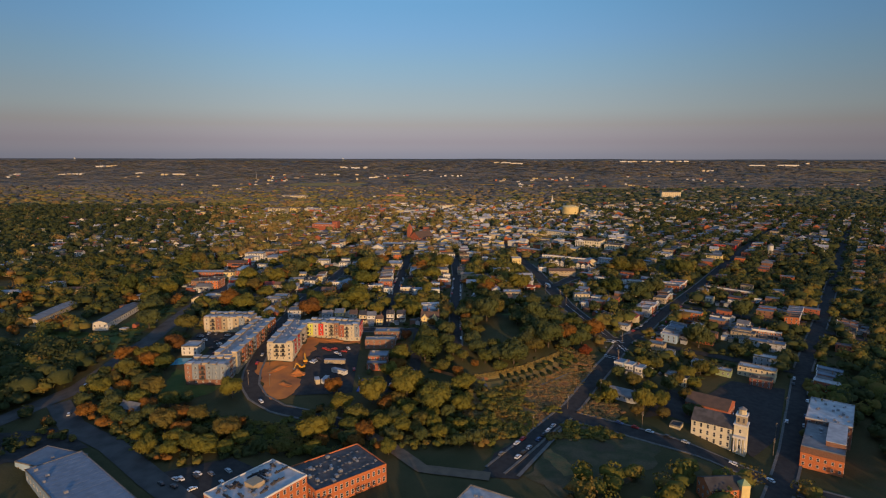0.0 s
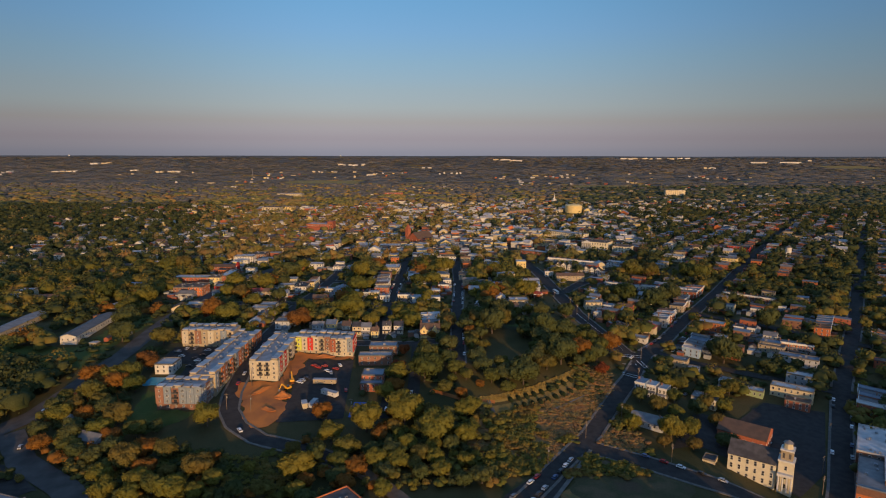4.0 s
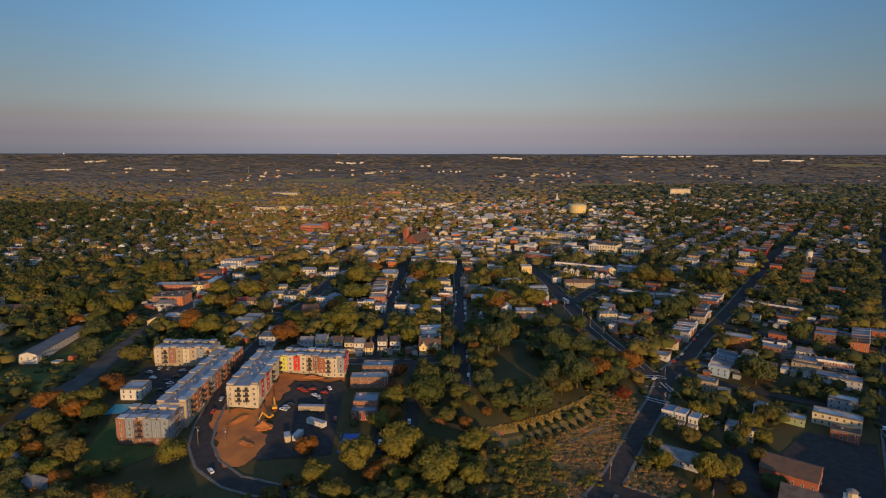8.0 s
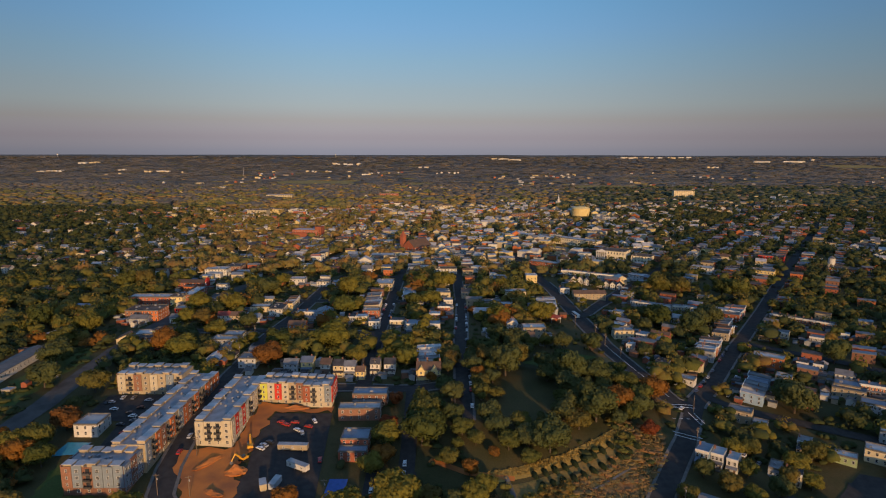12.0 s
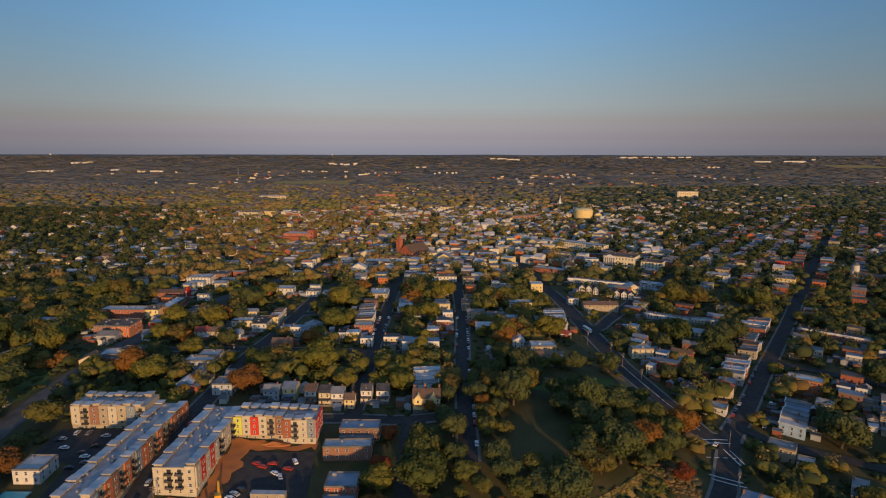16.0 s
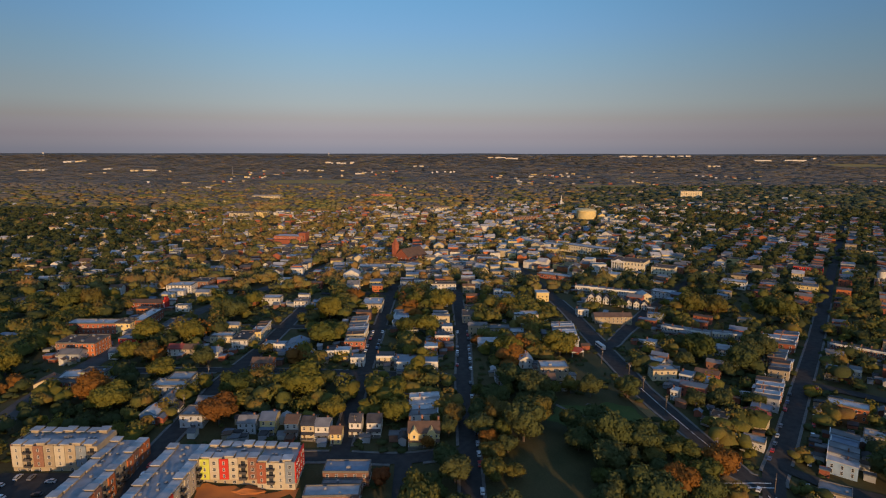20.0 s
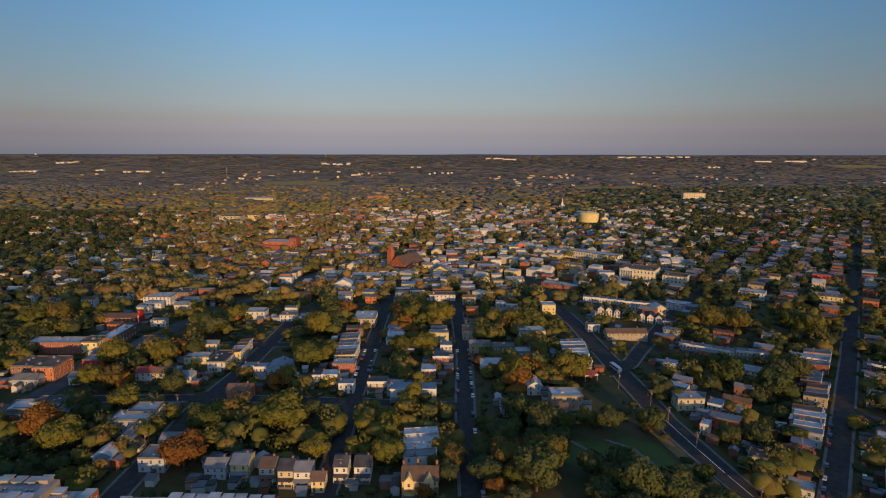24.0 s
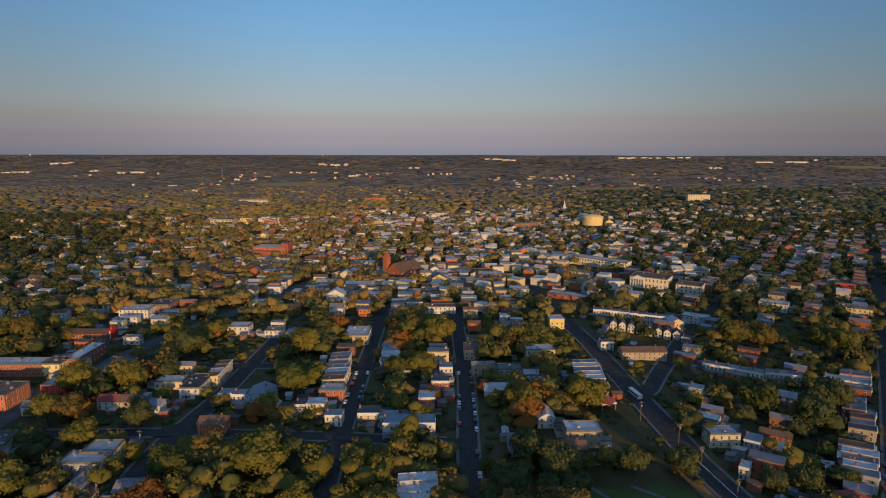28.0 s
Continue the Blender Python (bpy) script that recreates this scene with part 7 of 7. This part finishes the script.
def leaf_cloud(spots, leafs, leaf, seed, lumps=5):
    """Leaf sprays on the outer skins of many lumpy crowns, as vertices and faces."""
    rnd = np.random.RandomState(seed)
    vs = []
    for x, y, r, h, z in spots:
        c = np.array([[x, y, z + h * 0.55]] * (lumps + 1))
        wide, deep = rnd.uniform(0.85, 1.25), rnd.uniform(0.8, 1.1)
        rad = np.array([[r * 0.74 * wide, r * 0.74 * deep, h * 0.4]] * (lumps + 1))
        if lumps:
            n = rnd.normal(0, 1, (lumps, 3)) + [0, 0, 0.5]
            n /= np.linalg.norm(n, axis=1)[:, None]
            c[1:] += n * [r * 0.66 * wide, r * 0.66 * deep, h * 0.32]
            rad[1:] = r * rnd.uniform(0.26, 0.5, (lumps, 1)) * [1, 1, 0.85]
        which = rnd.choice(lumps + 1, leafs, p=rad[:, 0] ** 2 / (rad[:, 0] ** 2).sum())
        nn = rnd.normal(0, 1, (leafs, 3)) + [0, 0, 0.25]
        nn /= np.linalg.norm(nn, axis=1)[:, None]
        p = c[which] + nn * rad[which] * rnd.uniform(0.8, 1.1, (leafs, 1))
        if lumps:
            d = (((p[:, None] - c[None]) / rad[None]) ** 2).sum(2)
            d[np.arange(leafs), which] = 9
            keep = d.min(1) > 0.8
            p, nn = p[keep], nn[keep]
        m = len(p)
        t = nn + rnd.normal(0, 0.2, (m, 3))
        t /= np.linalg.norm(t, axis=1)[:, None]
        u = np.cross(t, rnd.normal(0, 1, (m, 3)))
        u /= np.linalg.norm(u, axis=1)[:, None]
        v = np.cross(t, u)
        s = leaf * r * rnd.uniform(0.6, 1.25, (m, 1))
        vs.append(np.stack([p + u * s, p + v * s * 0.8, p - u * s * 0.9, p - v * s * 0.75], 1).reshape(-1, 3))
    vs = np.concatenate(vs)
    return vs, np.arange(len(vs)).reshape(-1, 4)


def clump_cloud(spots, lumps, seed):
    """Crowns far off, each made of uneven rounded clumps that run into one another, as vertices and faces."""
    rnd = np.random.RandomState(seed)
    unit, tris = np.array(CLUMP), np.array(CLUMP_FACES)
    x, y, r, h, z = (np.repeat(c, lumps)[:, None] for c in np.array(spots, dtype=float).T)
    n = len(x)
    off = rnd.normal(0, 1, (n, 3)) * [0.55, 0.55, 0.14]
    wide = (rnd.uniform(0.65, 1.0, (n, 3)) if lumps > 1 else rnd.uniform(1.0, 1.7, (n, 3))) * [1, 1, 0.7]
    v = unit[None] * rnd.uniform(0.72, 1.25, (n, len(unit), 1)) * (np.hstack([r, r, h * 0.5]) * wide)[:, None]
    v += (np.hstack([x, y, z + h * 0.5]) + off * np.hstack([r, r, h]) * (lumps > 1))[:, None]
    f = tris[None] + (np.arange(n) * len(unit))[:, None, None]
    return v.reshape(-1, 3), f.reshape(-1, 3)


def woods(name, label, mat, spots, leafs, leaf, seed, lumps=5, body=0):
    """Many trees as one stuff: leaf sprays, rounded clumps as a body, or both."""
    if not spots:
        return
    v, f, sprays = np.zeros((0, 3)), np.zeros((0, 3), int), 0
    if leafs:
        v, f = leaf_cloud(spots, leafs, leaf, seed, lumps)
        f = np.concatenate([f[:, [0, 1, 2]], f[:, [0, 2, 3]]])
        sprays = len(f)
    if body:
        cv, cf = clump_cloud([(x, y, r * (0.78 if leafs else 1), h * (0.86 if leafs else 1), z) for x, y, r, h, z in spots], body, seed)
        v, f = np.concatenate([v, cv]), np.concatenate([f, cf + len(v)])
    me = bpy.data.meshes.new(name)
    me.vertices.add(len(v))
    me.vertices.foreach_set("co", v.astype(np.float32).ravel())
    me.loops.add(f.size)
    me.loops.foreach_set("vertex_index", f.ravel().astype(np.int32))
    me.polygons.add(len(f))
    me.polygons.foreach_set("loop_start", np.arange(0, f.size, 3, dtype=np.int32))
    me.polygons.foreach_set("use_smooth", np.arange(len(f)) >= sprays)
    me.update(calc_edges=True)
    tagged(put(name, me, mat), label, "trees", kind="stuff")


# these meshes also hold the shade trees added out of view
for kind, mat in ((G, "town_leaves"), (D, "town_leaves_dark"), (Y, "town_leaves_yellow"), (O, "leaves_orange")):
    woods("street_trees", "leafy town trees in autumn colours between the houses", mat, [(x, y, 5.8 * s, 9.6 * s, land(x, y)) for x, y, s, k in JOINED if k == kind], 150, 0.13, 5, body=4)

# ---- houses further off, too many to count ----
FAR_WALLS = ["wall_cream", "wall_white", "wall_tan", "brick_red", "brick_orange", "wall_grey", "wall_yellow", "brick_brown"]
FAR_ROOFS = ["roof_white", "roof_grey", "roof_blue", "roof_dark", "roof_brown", "roof_red"]


class Town:
    def __init__(self):
        self.v, self.f, self.m = [], [], []

    def solid(self, pts, faces, mat):
        k = len(self.v)
        self.v += pts
        for f in faces:
            self.f.append(tuple(k + i for i in f))
            self.m.append(mat)

    def house(self, x, y, rz, w, d, h, wall, roof, gable, windows):
        ca, sa, z = math.cos(rz), math.sin(rz), land(x, y)

        def at(px, py, pz):
            return (x + px * ca - py * sa, y + px * sa + py * ca, z + pz)
        hw, hd = w / 2, d / 2
        self.solid([at(px, py, pz) for pz in (-3, h) for px, py in ((-hw, -hd), (hw, -hd), (hw, hd), (-hw, hd))], [(0, 1, 5, 4), (1, 2, 6, 5), (2, 3, 7, 6), (3, 0, 4, 7)], wall)
        if gable:
            r, o = h + w * 0.28, 0.4
            self.solid([at(-hw - o, -hd - o, h - 0.15), at(0, -hd - o, r), at(0, hd + o, r), at(-hw - o, hd + o, h - 0.15), at(hw + o, -hd - o, h - 0.15), at(hw + o, hd + o, h - 0.15)], [(1, 0, 3, 2), (4, 1, 2, 5)], roof)
            self.solid([at(-hw, -hd, h), at(hw, -hd, h), at(0, -hd, r - 0.1), at(-hw, hd, h), at(hw, hd, h), at(0, hd, r - 0.1)], [(0, 1, 2), (4, 3, 5)], wall)
        else:
            o = 0.25
            self.solid([at(px, py, h + dz + (0 if py < 0 else -0.5)) for dz in (-0.25, 0.3) for px, py in ((-hw - o, -hd - o), (hw + o, -hd - o), (hw + o, hd + o), (-hw - o, hd + o))], [(0, 1, 5, 4), (1, 2, 6, 5), (2, 3, 7, 6), (3, 0, 4, 7), (4, 5, 6, 7)], roof)
        if windows:
            for f in range(max(1, int(h / 3))):
                for c in range(3):
                    px, pz = -hw + w * (c + 0.5) / 3, 0.9 + f * 3
                    self.solid([at(px - 0.42, -hd - 0.04, pz), at(px + 0.42, -hd - 0.04, pz), at(px + 0.42, -hd - 0.04, pz + 1.4), at(px - 0.42, -hd - 0.04, pz + 1.4)], [(0, 1, 2, 3)], len(FAR_WALLS) + len(FAR_ROOFS))
                for c in range(3):
                    for sx in (-1, 1):
                        py, pz, px = -hd + d * (c + 0.5) / 3, 0.9 + f * 3, sx * (hw + 0.04)
                        q = [at(px, py - 0.42, pz), at(px, py + 0.42, pz), at(px, py + 0.42, pz + 1.4), at(px, py - 0.42, pz + 1.4)]
                        self.solid(q if sx > 0 else q[::-1], [(0, 1, 2, 3)], len(FAR_WALLS) + len(FAR_ROOFS))

    def done(self, name, label):
        me = bpy.data.meshes.new(name)
        me.from_pydata(self.v, [], self.f)
        for m in FAR_WALLS + FAR_ROOFS + ["glass_dark"]:
            me.materials.append(MATS[m])
        me.polygons.foreach_set("material_index", self.m)
        tagged(put(name, me), label, "houses", kind="stuff")


rnd = random.Random(8)
town = Town()
SPOTS = []
GRID = {}


def claim(x, y, r):
    """Whether a place is still clear; if so it is taken."""
    c = (int(x // 20), int(y // 20))
    for i in (-1, 0, 1):
        for j in (-1, 0, 1):
            for a, b, q in GRID.get((c[0] + i, c[1] + j), ()):
                if (x - a) ** 2 + (y - b) ** 2 < (r + q) ** 2:
                    return False
    GRID.setdefault(c, []).append((x, y, r))
    return True


for a, b, c in HOUSES:
    GRID.setdefault((int(a // 20), int(b // 20)), []).append((a, b, c))
for a, b in PLACED:
    GRID.setdefault((int(a // 20), int(b // 20)), []).append((a, b, 4.5))


FIELDS = [(-740, -390, 2600, 2830), (-165, -60, 2540, 2680), (500, 760, 2420, 2560), (2372, 2717, 3800, 4030)]


def in_field(x, y):
    return any(a < x < b and c < y < d for a, b, c, d in FIELDS)


def density(x, y):
    """How built-up the land is: the town's core, thinning into woods."""
    off = x - 0.02 * y + 40
    core = math.exp(-(off / (380 + 0.32 * y if off > 0 else 190 + 0.24 * y)) ** 2)
    return core * (1.0 - 0.8 * smooth(1350, 2300, y))


def lay(x, y, rz, p, roofs=(0, 0, 1, 1, 1, 2, 3, 4, 4), walls=(0, 0, 1, 1, 1, 2, 2, 3, 3, 4, 5, 6, 7)):
    if rnd.random() > p or near_street(x, y, 4.5):
        return
    w, d = rnd.choice((5.6, 6.4, 7.5)), rnd.choice((10, 12, 14))
    if claim(x, y, 4.2):
        town.house(x, y, rz, w, d, rnd.uniform(5.8, 8.0), rnd.choice(walls), len(FAR_WALLS) + rnd.choice(roofs), rnd.random() < 0.3, y < 900)


for sx in [5 - 62 * k for k in range(-1, 14)]:
    for side in (-1, 1):
        y = 590
        while y < 1500:
            y += rnd.choice((6.6, 7.2, 8.0)) + (rnd.uniform(4, 14) if rnd.random() < 0.25 else 0)
            x = sx + side * 14 + rnd.uniform(-0.8, 0.8)
            if x < 80:
                lay(x, y, math.pi / 2 * side, (0.92 - 0.3 * smooth(700, 1100, y)) * density(x, y) * (0.15 + 0.85 * (noise.noise((x * 0.009, y * 0.009, 2)) > -0.06)) + 0.03)
a = radians(-35)
for k in range(-2, 12):
    for side in (-1, 1):
        s = 0
        while s < 1300:
            s += rnd.choice((6.6, 7.2, 8.0)) + (rnd.uniform(4, 14) if rnd.random() < 0.22 else 0)
            bx, by = 144 + k * 64 * 0.82, 469 - k * 64 * 0.57
            x, y = bx + 0.574 * s + side * 15 * 0.82, by + 0.819 * s - side * 15 * 0.574
            if x > 96 + max(0, 900 - y) * 0.02 and y > 330:
                lay(x, y, a + math.pi / 2 * side, 0.95 * math.exp(-((x - 330) / (480)) ** 2) * (1 - 0.4 * smooth(800, 1500, y)) * (0.2 + 0.8 * (noise.noise((x * 0.01, y * 0.01, 7)) > -0.25)), (1, 1, 1, 2, 2, 2, 3, 3, 4), (2, 3, 3, 3, 3, 4, 5, 7, 7))
for _ in range(900):
    y = 700 + 900 * rnd.random()
    x = 0.07 * y + rnd.gauss(0, 0.13) * y
    if near_street(x, y, 5) or noise.noise((x * 0.012, y * 0.008, 9)) < -0.1 or not claim(x, y, 6.5):
        continue
    town.house(x, y, rnd.choice((0, math.pi / 2, radians(-35), radians(55))), rnd.uniform(8, 17), rnd.uniform(9, 15), rnd.uniform(6, 9), rnd.choice((0, 0, 1, 1, 1, 6, 6, 4)), len(FAR_WALLS) + rnd.choice((0, 0, 0, 1, 2)), rnd.random() < 0.3, y < 900)
for _ in range(9000):
    y = 850 + 2500 * rnd.random() ** 1.25
    x = rnd.uniform(-1, 1) * y * 0.78
    if rnd.random() < (0.05 + 0.95 * density(x, y)) * (noise.noise((x * 0.004, y * 0.0028, 6)) > -0.05 + 0.2 * smooth(1300, 1900, y)):
        if near_street(x, y, 4) or in_field(x, y) or not claim(x, y, 5.5):
            continue
        big = rnd.random() < 0.06
        town.house(x, y, (0 if x < 0.1 * y else radians(-35)) + rnd.choice((0, math.pi / 2)), rnd.uniform(16, 34) if big else rnd.uniform(7, 11), rnd.uniform(9, 14), rnd.uniform(5, 8), rnd.choice((0, 0, 1, 1, 1, 2, 3, 4, 6)), len(FAR_WALLS) + rnd.choice((0, 1, 1, 3, 4, 4)), rnd.random() < 0.5 and not big, False)
# pale low sheds far out, in loose clusters
for x0, x1, y0, y1, n, w0, w1 in ((-2210, -2080, 3380, 3440, 9, 10, 26), (-2400, -2270, 4010, 4140, 7, 12, 34), (-1830, -1780, 3440, 3460, 3, 10, 20), (-1610, -1500, 3350, 3380, 6, 12, 26), (-2470, -2440, 3380, 3400, 2, 14, 20),
                                  (-760, -520, 3340, 3420, 6, 8, 18), (-740, -560, 3950, 4060, 9, 10, 26), (-170, -90, 3740, 3760, 3, 10, 20), (325, 526, 4390, 4530, 8, 20, 50), (1234, 1862, 4650, 4700, 16, 16, 50),
                                  (1580, 1640, 3790, 3830, 5, 12, 26), (2095, 2397, 4215, 4300, 4, 60, 120), (2620, 2650, 4500, 4515, 2, 16, 24)):
    for _ in range(n):
        town.house(rnd.uniform(x0, x1), rnd.uniform(y0, y1), 0, rnd.uniform(w0, w1), 20, rnd.uniform(7, 8.5), rnd.choice((1, 1, 0)), len(FAR_WALLS), False, False)
town.done("distant_houses", "roofs of houses spread through the trees")

# sheds, garages and back additions in the yards
town = Town()
for _ in range(5000):
    a, b, c = rnd.choice(HOUSES)
    if not (-290 < a < 420 and 480 < b < 820):
        continue
    ang = rnd.uniform(0, 6.28)
    d = c + rnd.uniform(1.5, 9)
    x, y = a + math.cos(ang) * d, b + math.sin(ang) * d
    if near_street(x, y, 5) or knoll(x, y) or not claim(x, y, 2.0):
        continue
    town.house(x, y, (0 if x < 100 else radians(-35)) + rnd.choice((0, math.pi / 2)), rnd.uniform(2.6, 5.5), rnd.uniform(3, 7), rnd.uniform(2.2, 3.8), rnd.choice((2, 3, 5, 5, 7, 7, 1)), len(FAR_WALLS) + rnd.choice((0, 1, 1, 1, 2, 3, 3, 4)), rnd.random() < 0.45, False)
town.done("yard_sheds", "weathered sheds and garages in the back yards")

for x0, x1, y0, y1 in FIELDS:
    patch("field", [(x0, y0), (x1, y0), (x1, y1), (x0, y1)], 1.0, "dry_grass", "pale open field among distant woods", "field", 60)
for _ in range(22000):
    y = 640 + 1900 * rnd.random() ** 1.25
    x = rnd.uniform(-1, 1) * (y * 0.8 + 60)
    if near_street(x, y, 0.5) or in_field(x, y) or (y < 780 and -450 < x < 420):
        continue
    if y < 1050 and 0 < x < 0.16 * y and rnd.random() < 0.55:
        continue
    s = rnd.uniform(0.75, 1.7)
    if claim(x, y, 3.0 * s):
        SPOTS.append((x, y, 5.6 * s * (1 + 0.25 * smooth(1000, 2000, y)), 9.2 * s * (1 - 0.3 * smooth(1000, 2000, y)), land(x, y)))
FARS = []
for _ in range(12500):
    y = 1750 + 3050 * rnd.random() ** 0.9
    x = rnd.uniform(-1, 1) * y * 0.79
    if in_field(x, y):
        continue
    s = rnd.uniform(0.8, 1.25)
    FARS.append((x, y, rnd.choice((15, 20, 28)) * s * (0.5 + 0.5 * smooth(1700, 2800, y)), 3.8 * s, land(x, y) - 1))
# the woods greyed for haze set in by degrees behind the town
near_woods, near_sun_gold, beyond, bare, golden, shady = [], [], [], [], [], []
for s in SPOTS + FARS:
    # trees at either side take the darkened greens, for less sun there
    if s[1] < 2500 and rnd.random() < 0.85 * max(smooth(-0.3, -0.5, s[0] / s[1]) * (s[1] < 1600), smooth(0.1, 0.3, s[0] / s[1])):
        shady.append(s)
    elif s[1] < 1000:
        (near_sun_gold if s[0] < 90 and rnd.random() < 0.55 else near_woods).append(s)
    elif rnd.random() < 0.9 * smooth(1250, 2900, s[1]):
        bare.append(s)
    # around the sunny middle the trees take the glow-tinted gold
    elif rnd.random() < 0.9 * math.exp(-((s[0] + 0.1 * s[1] - 30) / (0.33 * s[1])) ** 2):
        golden.append(s)
    else:
        beyond.append(s)
woods("town_trees", "autumn trees between the houses of the town", "woods", near_woods, 100, 0.17, 6, 4, body=3)
woods("town_trees", "autumn trees among the town houses, tinted gold for sun glow", "sprays_sun_gold", near_sun_gold, 100, 0.17, 16, 4, body=3)
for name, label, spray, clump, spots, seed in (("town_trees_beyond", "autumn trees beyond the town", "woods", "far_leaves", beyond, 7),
                                               ("golden_trees_beyond", "autumn trees across the town, tinted golden brown for sun glow", "sprays_sun_gold", "woods_sun_gold", golden, 17),
                                               ("shady_trees", "green trees on the edges of the town, darkened for weaker sun", "town_leaves_dark", "dimmed_leaves", shady, 18)):
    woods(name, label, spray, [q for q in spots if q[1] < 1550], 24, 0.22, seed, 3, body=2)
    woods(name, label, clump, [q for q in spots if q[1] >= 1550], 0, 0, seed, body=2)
woods("distant_woods", "autumn woods reaching to the skyline, greyed for distance haze", "far_woods", bare, 0, 0, 8, body=1)

# dry brush on the slope below the terraces, and weeds
BR_SPOTS, GRASS_SPOTS, SHRUBS = [], [], []
for _ in range(2000):
    x, y = rnd.uniform(4, 104), rnd.uniform(316, 430)
    if y < 378 + max(0, x - 30) * 0.55 + (30 if x > 80 else 0) and not near_street(x, y, 1.0) and (x > 20 or rnd.random() < 0.4):
        green = noise.noise((x * 0.035, y * 0.035, 5)) > 0.22 - 0.5 * smooth(58, 16, x) - 0.45 * smooth(352, 326, y)
        (SHRUBS if green else BR_SPOTS).append((x, y, rnd.uniform(1.4, 3.4), rnd.uniform(0.5, 1.2) + green * rnd.uniform(0.4, 2.2), land(x, y) - 0.2))
for _ in range(900):
    x, y = rnd.uniform(-185, -70), rnd.uniform(290, 368)
    if fringe(x, y) and not near_street(x, y, 0.5) and not (-140 < x < -66 and y > 350):
        SHRUBS.append((x, y, rnd.uniform(1.2, 2.8), rnd.uniform(1.0, 2.8), land(x, y) - 0.2))
woods("dry_brush", "rusty dry brush covering the slope", "dry_brush", BR_SPOTS, 40, 0.12, 9, 2, body=2)
woods("green_scrub", "olive green scrub on the slope", "town_leaves", SHRUBS, 50, 0.16, 10, 2, body=3)
for _ in range(380):
    k = rnd.random()
    x, y = 14 + 74 * k + rnd.uniform(-1, 1), float(np.interp(14 + 74 * k, (12, 30, 53, 70, 88), (390, 394, 402, 411, 424))) + rnd.uniform(-1.5, 3.6)
    GRASS_SPOTS.append((x, y, rnd.uniform(0.6, 1.4), rnd.uniform(0.5, 1.1), land(x, y)))
woods("tall_grass", "tufts of tall yellow grass on the bank", "dry_grass", GRASS_SPOTS, 20, 0.26, 11, 0)

# yards: low shrubs and hedges between the houses
YARD = []
BARE = [(20, 58, 420, 524), (-140, -62, 350, 462), (-206, -158, 386, 466), (116, 236, 304, 412)]
for _ in range(6500):
    x, y = rnd.uniform(-280, 420), rnd.uniform(400, 800)
    if noise.noise((x * 0.05, y * 0.05, 11)) > -0.15 and free(x, y, 1.5, 1.5) and not knoll(x, y) and not back_lawn(x, y) and not any(a < x < b and c < y < d for a, b, c, d in BARE):
        YARD.append((x, y, rnd.uniform(0.9, 3.2), rnd.uniform(1.0, 3.4), land(x, y) - 0.2))
woods("yard_shrubs", "dark shrubs and hedges in the back yards", "town_leaves_dark", YARD, 12, 0.2, 12, 2, body=1)
